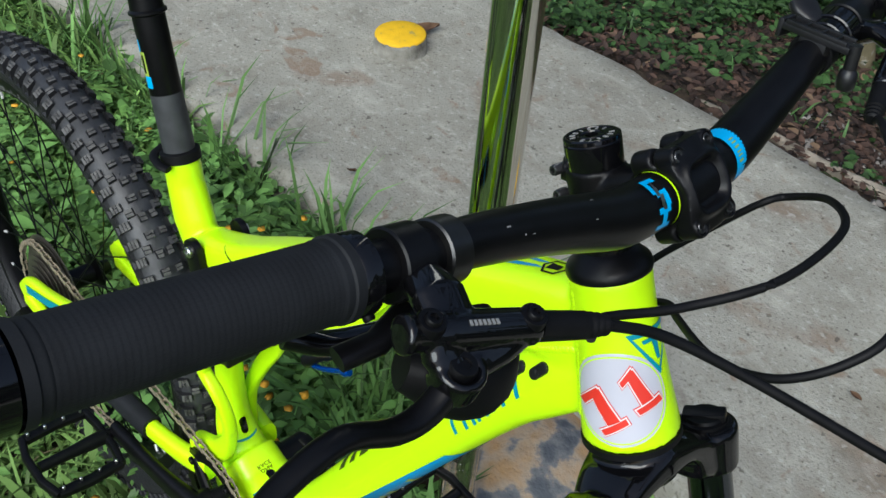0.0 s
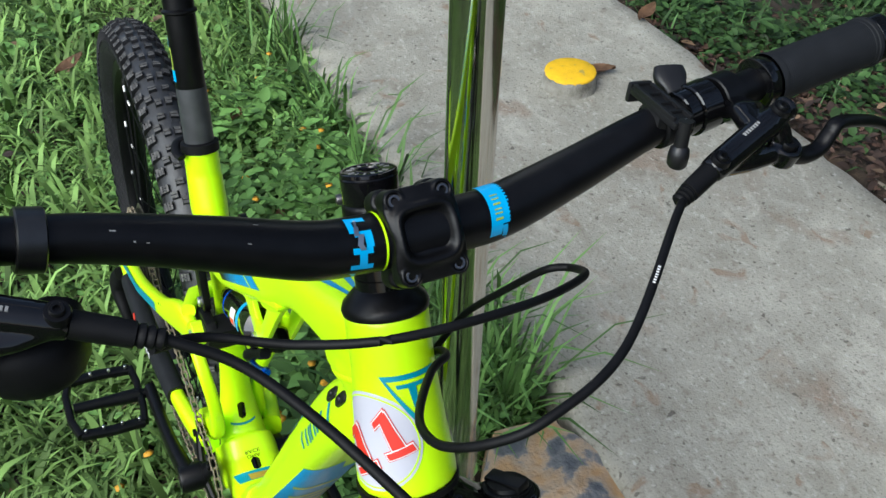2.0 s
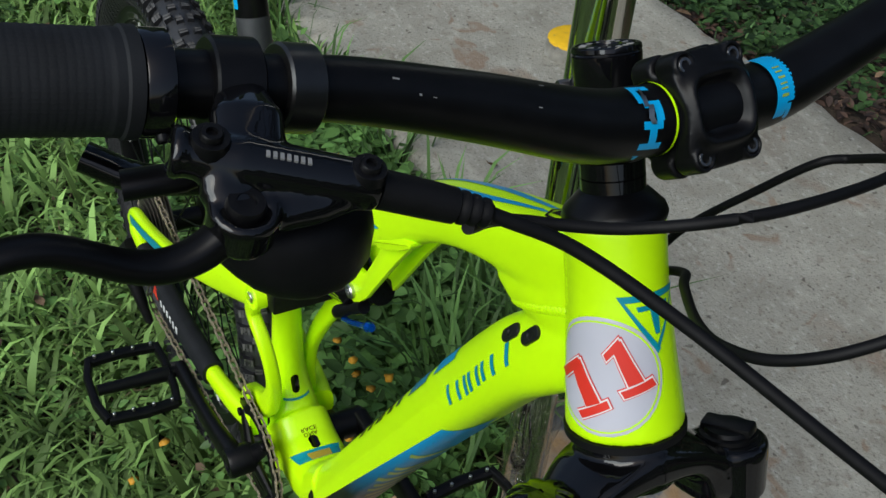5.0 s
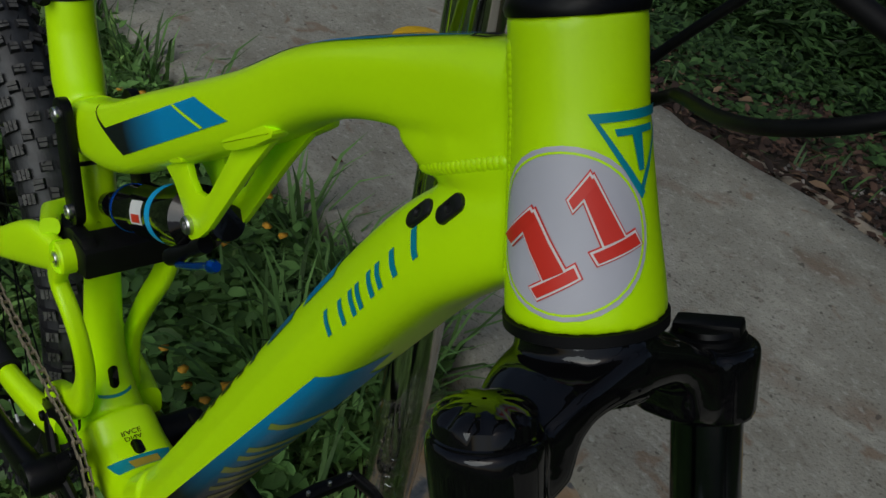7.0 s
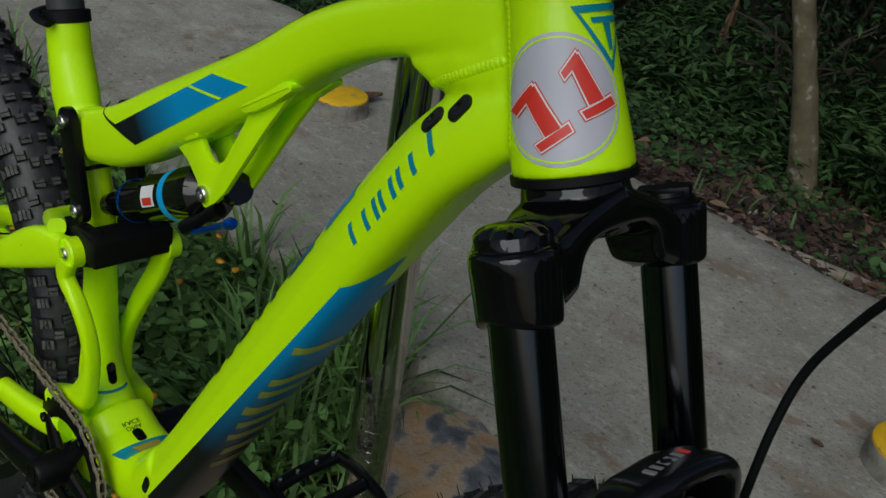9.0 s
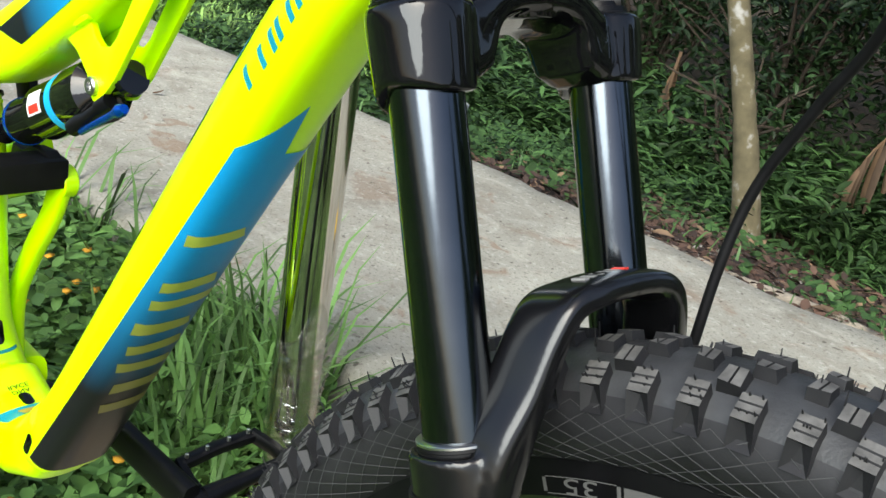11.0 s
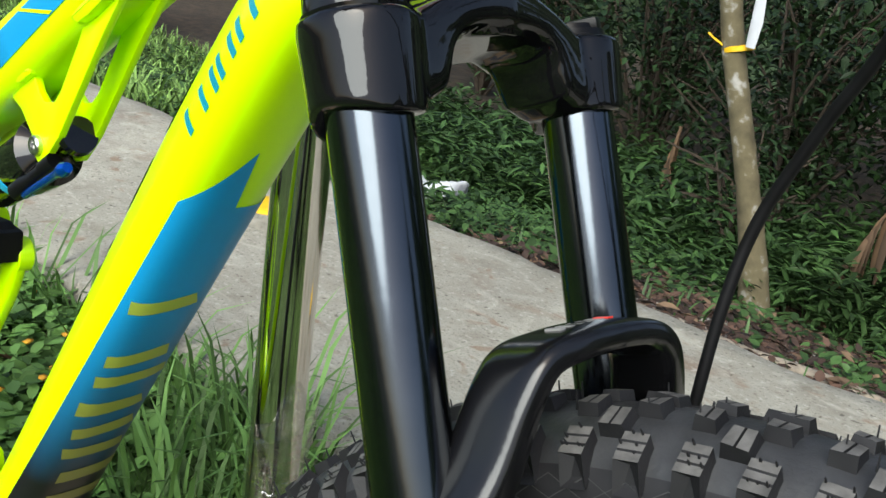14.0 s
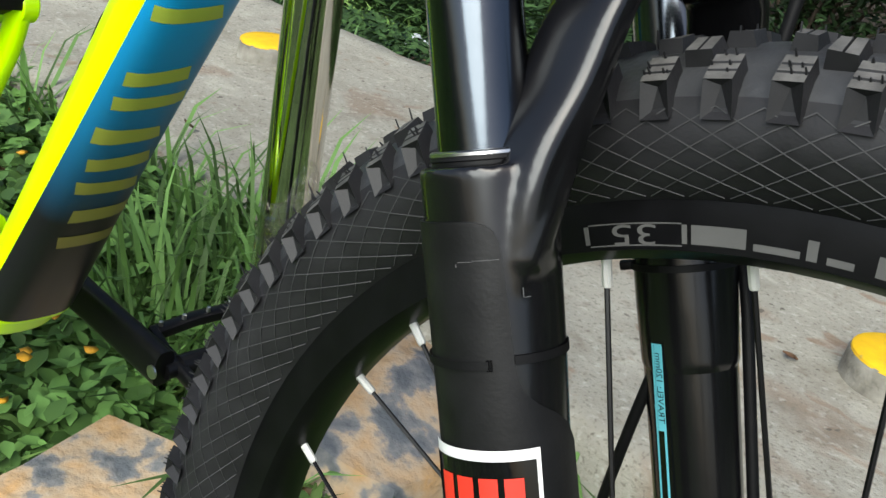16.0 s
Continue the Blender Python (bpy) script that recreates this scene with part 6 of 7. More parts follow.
for dg_ in DIGITS:
    mid_ = np.mean([p for q in dg_ for p in q], axis=0)
    dg_ = [[tuple(mid_ + (np.array(p) - mid_) * 0.90) for p in q] for q in dg_]
    one = decal("digit", [grown(q, 0.0013) for q in dg_], on_head, M_RED, 0.0010, n=8, m=2)
    decal("digit_outline", [grown(q, 0.0008) for q in dg_], on_head, M_WHITE, 0.0014, n=8, m=2)
    decal("digit_core", dg_, on_head, M_RED, 0.0018, n=8, m=2)
# head badge: an open triangle with a bar mark
for q in ([(49.4, 0.0903), (130.5, 0.0903), (124, 0.0868), (58, 0.0868)], [(49.4, 0.0903), (58, 0.0868), (96, 0.0600), (91.8, 0.0575)], [(130.5, 0.0903), (124, 0.0868), (92, 0.0625), (91.8, 0.0575)],
          [(70, 0.0842), (112, 0.0842), (112, 0.0815), (72, 0.0815)], [(86, 0.0815), (97, 0.0815), (97, 0.068), (91, 0.068)]):
    decal("badge_stroke", [q], on_head, M_TEAL, 0.0009, n=10, m=3)
# top tube flash
decal("top_tube_flash", [[(-0.0290, 0.6885), (0.0167, 0.6861), (0.0636, 0.6894), (0.0488, 0.6799)], [(0.0167, 0.6861), (0.1498, 0.7698), (0.1935, 0.7743), (0.0488, 0.6799)]], on_side, M_TT, label="blue flash fading to black", n=14, m=8)
decal("flash_line", [[(0.1209, 0.7513), (0.1245, 0.7535), (0.1656, 0.757), (0.1619, 0.7544)]], on_side, M_YELLOW, 0.0010, n=3, m=10)


def on_top(x, y):
    return V(x, y, 1.2), V(0, 0, -1)


for s in (-1, 1):
    decal("top_stripe", [[(0.150, s * 0.011), (0.300, s * 0.0125), (0.300, s * 0.006), (0.160, s * 0.007)], [(0.300, s * 0.0125), (0.360, s * 0.004), (0.352, s * 0.002), (0.300, s * 0.006)]], on_top, M_BLUE, n=14, m=2)
for k in range(6):
    a, b = radians(60 * k), radians(60 * k + 60)
    decal("hex_badge_side", [[(0.366 + 0.010 * math.cos(a), 0.010 * math.sin(a)), (0.366 + 0.010 * math.cos(b), 0.010 * math.sin(b)), (0.366 + 0.008 * math.cos(b), 0.008 * math.sin(b)), (0.366 + 0.008 * math.cos(a), 0.008 * math.sin(a))]], on_top, M_MATTE, 0.0008, n=2, m=1)
decal("hex_badge_mark", [[(0.361, -0.004), (0.371, -0.003), (0.371, 0.003), (0.361, 0.004)]], on_top, M_MATTE, 0.0008, n=3, m=3)
# down tube: strokes on the side, fading band below, broad marks above
BASE = [(0.3223, 0.714), (0.3325, 0.7278), (0.3394, 0.7382), (0.3434, 0.745), (0.35, 0.756), (0.3545, 0.7638), (0.3625, 0.7755), (0.3721, 0.7906)]
TOPS = [(0.3133, 0.7238), (0.3238, 0.7373), (0.3308, 0.7476), (0.335, 0.7543), (0.3417, 0.7651), (0.3463, 0.7727), (0.3536, 0.7842), (0.3628, 0.8003)]
for (a, b), (c, d) in zip(BASE, TOPS):
    decal("maker_stroke", [[(a, b), (a + 0.0024, b + 0.0037), (c + 0.0024, d + 0.0037), (c, d)]], on_side, M_TEAL, n=2, m=5, label="teal printed bar")
band = []
US = [33 + 3 * i for i in range(43)]
for u0, u1 in zip(US, US[1:]):
    t0, t1 = [0.074 - 0.054 * (u - 20) / 64 if u <= 84 else 0.020 + 0.042 * min(1, (u - 84) / 12) for u in (u0, u1)]
    band.append([(u0, t0), (14 + (u0 - 33) * 1.2, 0.445), (14 + (u1 - 33) * 1.2, 0.445), (u1, t1)])
decal("lower_band", band, on_dt, M_BAND, 0.0005, label="blue band fading to black along the down tube", n=40, m=1)
for q in ([(37.8, 0.1415), (113.1, 0.1346), (122.2, 0.1451), (40.4, 0.152)], [(42.4, 0.1908), (116.2, 0.183), (121.8, 0.1946), (44.3, 0.2015)], [(41.7, 0.211), (130.4, 0.2054), (133.7, 0.2154), (44.6, 0.2216)],
          [(39.8, 0.2381), (119.0, 0.2358), (127.2, 0.247), (41.5, 0.252)], [(46.8, 0.2656), (124.1, 0.2596), (132.5, 0.2717), (50.2, 0.2766)], [(47.1, 0.2874), (127.2, 0.2859), (132.5, 0.2975), (51.1, 0.2988)],
          [(59.0, 0.315), (136.0, 0.313), (139.5, 0.326), (59.0, 0.328)], [(57.1, 0.3432), (132.5, 0.3417), (137.8, 0.3542), (60.9, 0.3554)]):
    decal("band_mark", [q], on_dt, M_BANDMARK, 0.0009, n=8, m=3, label="lime bar fading to bronze")
for s0, s1 in ((0.008, 0.056), (0.068, 0.116), (0.134, 0.150), (0.158, 0.176), (0.184, 0.212), (0.220, 0.238), (0.246, 0.266)):
    decal("top_mark", [[(-42, s0 + 0.006), (-42, s1), (-96, s1 - 0.012), (-96, s0)]], on_dt, M_TOPMARK, 0.0007, n=6, m=5, label="dark printed block")


# rubber cable ports and drain holes
def oval(where, c, r, long, ang, name, material=M_MATTE, lift=0.0012, hole=True):
    a = radians(ang)
    q = []
    n = 10
    pts = []
    for k in range(2 * n):
        t = 2 * math.pi * k / (2 * n)
        x, z = r * math.cos(t), r * math.sin(t) + (long if math.sin(t) >= 0 else -long)
        pts.append((c[0] + x * math.cos(a) - z * math.sin(a), c[1] + x * math.sin(a) + z * math.cos(a)))
    quads = [[pts[k], pts[(k + 1) % (2 * n)], c, c] for k in range(2 * n)]
    ob = decal(name, quads, where, material, lift, n=1, m=3)
    return ob


def cable_port(c, tilt):
    """A raised oval rubber plug with a round hole, lying on the tube's side."""
    hit, nor, _, _ = FRAME_SKIN.ray_cast(*on_side(*c))
    long_ = V(math.sin(radians(tilt)), 0, math.cos(radians(tilt)))
    long_ = (long_ - nor * long_.dot(nor)).normalized()
    side = nor.cross(long_)
    bm = bmesh.new()
    g = []
    n = 36
    for r, l, h in ((0.0045, 0.0050, -0.003), (0.0045, 0.0050, 0.0008), (0.0041, 0.0050, 0.0017), (0.0034, 0.0049, 0.0020), (0.0030, 0.0010, 0.0020), (0.0026, 0.0, 0.0018), (0.0021, 0.0, 0.0008), (0.0002, 0.0, 0.0007)):
        ring = []
        for k in range(n):
            t = 2 * math.pi * k / n
            w = math.sin(t)
            ring.append(bm.verts.new(hit + nor * h + side * (r * math.cos(t)) + long_ * (r * w + l * max(-1, min(1, w * 6)))))
        g.append(ring)
    for a, b in zip(g, g[1:]):
        for k in range(n):
            bm.faces.new((a[k], a[(k + 1) % n], b[(k + 1) % n], b[k]))
    bm.faces.new(g[-1])
    bmesh.ops.recalc_face_normals(bm, faces=bm.faces)
    return part("cable_port", bm, M_PLASTIC, frame_ob, "oval black rubber cable plug")


for c in ((0.3630, 0.8080), (0.3822, 0.8212)):
    cable_port(c, 30)


def on_front(y, z):
    return V(0.02, y, z), V(-1, 0, 0)


oval(on_front, (0, 0.4085), 0.0046, 0.0060, 0, "drain_hole", M_BLACK, 0.0005)
decal("seam_ring", [[(-0.0155, 0.3935), (0.0155, 0.3935), (0.0155, 0.391), (-0.0155, 0.391)]], on_front, M_TEAL, n=8, m=1)


def on_keel(x, y):
    n = V(0.5, 0, 0.866)
    return V(x, y, 0.366) + n * 0.12, -n


oval(on_keel, (0.020, 0), 0.0052, 0.0040, 90, "drain_hole", M_BLACK, 0.0005)
decal("keel_badge", [[(0.028, -0.030), (0.044, -0.026), (0.046, 0.020), (0.031, 0.026)]], on_keel, M_TEAL, n=6, m=10, label="teal and gold badge")
decal("keel_badge_gold", [[(0.033, -0.014), (0.044, -0.013), (0.045, 0.010), (0.035, 0.012)]], on_keel, mat("gold_print", (0.45, 0.30, 0.04), 0.4), 0.001, n=5, m=6)
oval(on_side, (0.093, 0.372), 0.0045, 0.0055, -20, "drain_hole", M_BLACK, 0.0005)


def words(name, text, size, place, material, parent, m):
    """Printed words in the built-in font; place maps a letter's own x, y to a point on the part."""
    cu = bpy.data.curves.new(name, "FONT")
    cu.body, cu.size, cu.align_x = text, size, "CENTER"
    tmp = new(name, cu)
    bpy.context.view_layer.update()
    me = bpy.data.meshes.new_from_object(tmp.evaluated_get(bpy.context.evaluated_depsgraph_get()))
    bpy.data.objects.remove(tmp)
    for v in me.vertices:
        v.co = place(v.co.x, v.co.y)
    me.materials.append(material)
    ob = new(name, me)
    ob.parent = parent
    if m is not None:
        ob.matrix_basis = m
    return ob


def keel_words(dx):
    def put(u, w):
        o, d = on_keel(0.006 + dx + w, u)
        hit, nor, _, _ = FRAME_SKIN.ray_cast(o, d)
        return (hit or o) - d * 0.0008
    return put


words("printed_words", "DNA", 0.0075, keel_words(0.0), M_MATTE, frame_ob, None)
words("printed_words", "RACE", 0.0075, keel_words(-0.007), M_MATTE, frame_ob, None)
# weld beads round the tube joints
def bead(a, b, r, n, flat=1.0):
    bm = bmesh.new()
    c = V(*a)
    d = (V(*b) - c).normalized()
    u = V(0, 1, 0)
    w = d.cross(u)
    for k in range(n):
        q = 2 * math.pi * k / n
        o = c + (u * math.cos(q) * 1.0 + w * math.sin(q) * flat) * 0.12
        hit, nor, _, _ = FRAME_SKIN.ray_cast(o, (c - o).normalized())
        if hit is None:
            continue
        bmesh.ops.create_icosphere(bm, subdivisions=1, radius=r, matrix=Matrix.Translation(hit - nor * r * 0.25) @ Matrix.Diagonal((1, 1, 0.8, 1)))
    return part("weld_bead", bm, M_YELLOW, frame_ob)


def bead_line(a, b, n, r):
    """A row of overlapping weld scales on the right side of the skin."""
    bm = bmesh.new()
    for k in range(n):
        q = np.array(a) + (np.array(b) - np.array(a)) * k / (n - 1)
        o, d = on_side(*q)
        hit, nor, _, _ = FRAME_SKIN.ray_cast(o, d)
        if hit is not None:
            bmesh.ops.create_icosphere(bm, subdivisions=2, radius=r, matrix=Matrix.Translation(hit - nor * r * 0.66) @ Matrix.Diagonal((1, 0.9, 1, 1)))
    return part("weld_bead", bm, M_YELLOW, frame_ob)


bead_line((0.3985, 0.900), (0.4215, 0.815), 30, 0.0046)
bead_line((0.353, 0.824), (0.402, 0.853), 20, 0.0044)
bead((-0.066, 0, 0.652), (0.0, 0, 0.67), 0.0024, 80)
add("seat_tube_ring", turned((-0.0665, 0, 0.6145), (-0.0645, 0, 0.6105), [(0, 0.0150), (0.0004, 0.0164), (0.0034, 0.0163), (0.0038, 0.0150)], 36), M_SATIN, label="thin black ring round the seat tube")

# the number printed on the rim
FW = bpy.data.objects["front_wheel"]


def rim_words(u, w):
    a, r = radians(112.2) + u / 0.287, 0.2916 - w - 0.0002
    return FRONT + V(math.cos(a) * r, -0.0169, math.sin(a) * r)


words("rim_number", "35", 0.0105, lambda u, w: rim_words(u * 1.9, w), M_RIMPRINT, FW, None)

# ---- small things on the fork legs ----
def leg_patch(name, s, d0, d1, a0, a1, r, material, parent, label="", n=12, taper=0.0):
    """A patch on a fork leg; a: degrees round it, 0 to the right, 90 ahead."""
    bm = bmesh.new()
    g = []
    fwd = V(0.933, 0, 0.36)
    for i in range(9):
        d = d0 + (d1 - d0) * i / 8
        rr = r - taper * i / 8
        g.append([bm.verts.new(st(s, d) + (V(0, -1, 0) * math.cos(radians(a0 + (a1 - a0) * k / n)) + fwd * math.sin(radians(a0 + (a1 - a0) * k / n))) * rr) for k in range(n + 1)])
    for i in range(8):
        for k in range(n):
            bm.faces.new((g[i][k], g[i + 1][k], g[i + 1][k + 1], g[i][k + 1]))
    return part(name, bm, material, parent, label)


LEGS = [o for o in bike.children if o.name.startswith("fork_leg")]


def leg_guard():
    """A shell over the right leg with a rounded upper corner, stepping out to wrap the leg below the tie."""
    bm = bmesh.new()
    fwd = V(0.933, 0, 0.36)
    edge = [(0.2190, 14), (0.2194, 24), (0.2205, 33), (0.2225, 39), (0.2260, 43), (0.235, 45), (0.250, 47), (0.264, 48), (0.270, 50), (0.275, 55), (0.279, 66), (0.283, 82), (0.288, 98), (0.295, 108), (0.31, 112), (0.36, 112), (0.44, 112)]
    for lift in (0.0, -0.0012):
        g = []
        for d, a1 in edge:
            r = 0.0239 - 0.0022 * (d - 0.219) / 0.221 + lift
            g.append([bm.verts.new(st(-1, d) + (V(0, -1, 0) * math.cos(radians(-96 + (a1 + 96) * k / 28)) + fwd * math.sin(radians(-96 + (a1 + 96) * k / 28))) * r) for k in range(29)])
        if lift:
            out = first[0] + [q[-1] for q in first[1:]]
            inn = g[0] + [q[-1] for q in g[1:]]
            for k in range(len(out) - 1):
                bm.faces.new((out[k], out[k + 1], inn[k + 1], inn[k]))
        else:
            first = g
            for a, b in zip(g, g[1:]):
                for k in range(28):
                    bm.faces.new((a[k], b[k], b[k + 1], a[k + 1]))
    for v in [v for v in bm.verts if not v.link_faces]:
        bm.verts.remove(v)
    return part("leg_guard", bm, M_GUARD, LEGS[0], "matt black plastic leg guard")


M_GUARD = mat("scuffed_black_plastic", (0.0065, 0.0065, 0.007), 0.42, var=0.35, scale=70, bump=0.03, bscale=600, spec=0.26, big=0.4, bigscale=30)
leg_guard()
leg_patch("cable_tie", -1, 0.2635, 0.2662, -97, 28, 0.0245, M_MATTE, LEGS[0], "black cable tie", 24)
leg_patch("tie_slot", -1, 0.2630, 0.2668, 26, 31, 0.0237, M_BLACK, LEGS[0], "dark slot in the guard", 4)
leg_patch("cable_tie", -1, 0.2625, 0.2655, 49, 263, 0.0228, M_MATTE, LEGS[0], "black cable tie", 24)
leg_patch("cable_tie", 1, 0.2525, 0.2555, 0, 360, 0.0229, M_MATTE, LEGS[1], "black cable tie", 40)
bm = bmesh.new()
box(bm, Matrix.Translation(st(1, 0.2540) + (V(0, -1, 0) * math.cos(radians(-62)) + V(0.933, 0, 0.36) * math.sin(radians(-62))) * 0.0248) @ pose(0, 0, 0, 0, -21, 28), 0.0062, 0.0042, 0.0040, 0.0010)
part("tie_knob", bm, M_MATTE, LEGS[1], "knob of the cable tie")
leg_patch("maker_plate_rim", -1, 0.2925, 0.40, -44, 63, 0.0240, M_WHITE, LEGS[0], "white sticker border")
leg_patch("maker_plate", -1, 0.296, 0.40, -40, 59, 0.0243, M_BLACK, LEGS[0], "black sticker field")
for a0 in (-27, -7, 13, 33):
    leg_patch("maker_bar", -1, 0.3015, 0.331, a0, a0 + 15, 0.0246, M_RED, LEGS[0], "red printed bar", 4)
M_SCRATCH = mat("pale_scratch", (0.10, 0.10, 0.10), 0.6)
for d0, d1, a0, a1 in ((0.2312, 0.23135, 22, 42), (0.2322, 0.2332, 8, 8.8), (0.2315, 0.23165, 10, 22)):
    leg_patch("scratch", -1, d0, d1, a0, a1, 0.0243, M_SCRATCH, LEGS[0], "pale scratch", 6)
for d0, d1, a0, a1 in ((0.2440, 0.2442, 60, 66), (0.2410, 0.2440, 59.3, 60)):
    leg_patch("scratch", -1, d0, d1, a0, a1, 0.0231, M_SCRATCH, LEGS[0], "pale scratch", 6)
M_AQUA = mat("aqua_print", (0.10, 0.42, 0.50), 0.4, var=0.05)
leg_patch("travel_strip", 1, 0.286, 0.40, -17, -14, 0.0222, M_AQUA, LEGS[1], "aqua scale strip", 3)
leg_patch("travel_strip", 1, 0.286, 0.40, -6, -3, 0.0222, M_AQUA, LEGS[1], "aqua scale strip", 3)
leg_patch("travel_label", 1, 0.286, 0.324, -14, -6, 0.0221, M_AQUA, LEGS[1], "aqua label", 4)
fwd_ = V(0.933, 0, 0.36)


def leg_words(u, w):
    a = radians(-11.6 + w / 0.0222 * 57.3)
    return st(1, 0.305 - u) + (V(0, -1, 0) * math.cos(a) + fwd_ * math.sin(a)) * 0.0225


words("travel_words", "TRAVEL: 120mm", 0.0044, leg_words, M_MATTE, LEGS[1], None)
for o in [c for l in LEGS for c in l.children if c.name.startswith("travel_words")]:
    o.matrix_parent_inverse = Matrix.Identity(4)

bm = sweep(bmesh.new(), [tuple(st(1, d) + (V(0, -1, 0) * math.cos(radians(a)) + V(0.933, 0, 0.36) * math.sin(radians(a))) * r) for d, a, r in ((0.252, 122, 0.022), (0.260, 112, 0.0245), (0.275, 106, 0.0252), (0.32, 104, 0.0245), (0.40, 104, 0.023), (0.47, 104, 0.021))], 0.0027, 10)
part("hose_run", bm, M_MATTE, LEGS[1], "black hose tied along the leg")


# ---- plants and litter ----
RNG = np.random.default_rng(7)


def zs_of(x, y):
    return np.array([ground_z(a, b) for a, b in zip(x, y)])


def blades(x, y, length, width, lean, z=None):
    """Bent grass blades: two quads and a tip each."""
    n = len(x)
    z = zs_of(x, y) if z is None else z
    a = RNG.uniform(0, 2 * math.pi, n)
    d = np.stack([np.cos(a), np.sin(a)], 1)
    s = np.stack([-np.sin(a), np.cos(a)], 1)
    vs = np.zeros((n, 7, 3))
    for i, (h, o, w) in enumerate(((0, 0, 0.7), (0.45, 0.25, 1.0), (0.8, 0.65, 0.75))):
        for k, sg in enumerate((-1, 1)):
            vs[:, 2 * i + k, :2] = np.stack([x, y], 1) + d * (length * lean * o)[:, None] + s * (sg * width * w / 2)[:, None]
            vs[:, 2 * i + k, 2] = z - 0.004 + length * h * np.sqrt(np.maximum(1 - (lean * 0.8) ** 2, 0.1))
    vs[:, 6, :2] = np.stack([x, y], 1) + d * (length * lean * 1.1)[:, None]
    vs[:, 6, 2] = z + length * 0.92 * np.sqrt(np.maximum(1 - (lean * 0.95) ** 2, 0.03))
    base = np.arange(n) * 7
    f = [tuple(b + np.array(q)) for b in base for q in ((0, 1, 3, 2), (2, 3, 5, 4), (4, 5, 6))]
    return vs.reshape(-1, 3), f


def leaves(p, size, tilt, aspect=0.55):
    """Folded leaves at points p, facing all ways."""
    n = len(p)
    a = RNG.uniform(0, 2 * math.pi, n)
    t = tilt
    fwd = np.stack([np.cos(a) * np.cos(t), np.sin(a) * np.cos(t), np.sin(t)], 1)
    sd = np.stack([-np.sin(a), np.cos(a), RNG.normal(0, 0.25, n)], 1)
    sd /= np.linalg.norm(sd, axis=1)[:, None]
    up = np.cross(fwd, sd)
    S = size[:, None]
    mid = p + fwd * S * 0.45 - up * S * 0.05
    w = S * aspect / 2
    vs = np.stack([p, p + fwd * S * 0.28 + sd * w * 0.85 + up * S * 0.03, p + fwd * S * 0.62 + sd * w * 0.8 + up * S * 0.02, p + fwd * S - up * S * 0.12,
                   p + fwd * S * 0.62 - sd * w * 0.8 + up * S * 0.02, p + fwd * S * 0.28 - sd * w * 0.85 + up * S * 0.03, mid], 1)
    f = [tuple(b + np.array(q)) for b in np.arange(n) * 7 for q in ((0, 1, 6), (1, 2, 6), (2, 3, 6), (3, 4, 6), (4, 5, 6), (5, 0, 6))]
    return vs.reshape(-1, 3), f


def clear_of_stones(x, y):
    big = (x > -0.10) & (x < 0.27) & (y > 0.27) & (y < 0.60)
    low = (x > -0.08) & (x < 0.21) & (y > -0.05) & (y < 0.225)
    rag = (x > -1.85) & (x < -1.36) & (y > 1.88) & (y < 2.44)
    return ~(big | low | rag)


def scatter(n, x0, x1, y0, y1, clump=0.0):
    x, y = RNG.uniform(x0, x1, n), RNG.uniform(y0, y1, n)
    m = clear_of_stones(x, y)
    x, y = x[m], y[m]
    n = len(x)
    if clump:
        k = np.array([noise.noise(Vector((a * 2.3, b * 2.3, clump))) for a, b in zip(x, y)])
        m = k + RNG.normal(0, 0.15, n) > -0.05
        x, y = x[m], y[m]
    return x, y


def merge(*sets):
    V_, F_, o = [], [], 0
    for v, f in sets:
        V_.append(v)
        F_ += [tuple(int(i) + o for i in q) for q in f]
        o += len(v)
    return np.concatenate(V_).tolist(), F_


def grass_set(n, x0, x1, y0, y1, l0, l1, w=0.005, clump=0.0, fade=0.0, lean=(0.3, 1.0)):
    x, y = scatter(n, x0, x1, y0, y1, clump)
    if fade:
        keep = RNG.uniform(0, 1, len(x)) < np.exp(-(np.hypot(x + 0.9, y - 0.1) / fade) ** 3)
        x, y = x[keep], y[keep]
    m = len(x)
    return blades(x, y, RNG.uniform(l0, l1, m), w * RNG.uniform(0.6, 1.4, m), RNG.uniform(*lean, m))


def weed_set(n, x0, x1, y0, y1, height, size, per=7, clump=3.0, aspect=0.6):
    x, y = scatter(n, x0, x1, y0, y1, clump)
    m = len(x)
    X, Y = np.repeat(x, per) + RNG.normal(0, 0.02, m * per), np.repeat(y, per) + RNG.normal(0, 0.02, m * per)
    Z = np.repeat(zs_of(x, y), per) + RNG.uniform(0.15, 1, m * per) * np.repeat(RNG.uniform(0.5, 1, m) * height, per)
    return leaves(np.stack([X, Y, Z], 1), RNG.uniform(0.45, 1, m * per) * size, RNG.uniform(-0.5, 0.6, m * per), aspect)


def tuft(cx, cy, n, l0, l1, spread=0.04, w=0.007):
    x, y = RNG.normal(cx, spread, n), RNG.normal(cy, spread * 0.7, n)
    m = clear_of_stones(x, y)
    x, y = x[m], y[m]
    n = len(x)
    return blades(x, y, RNG.uniform(l0, l1, n), w * RNG.uniform(0.6, 1.3, n), RNG.uniform(0.15, 0.85, n))


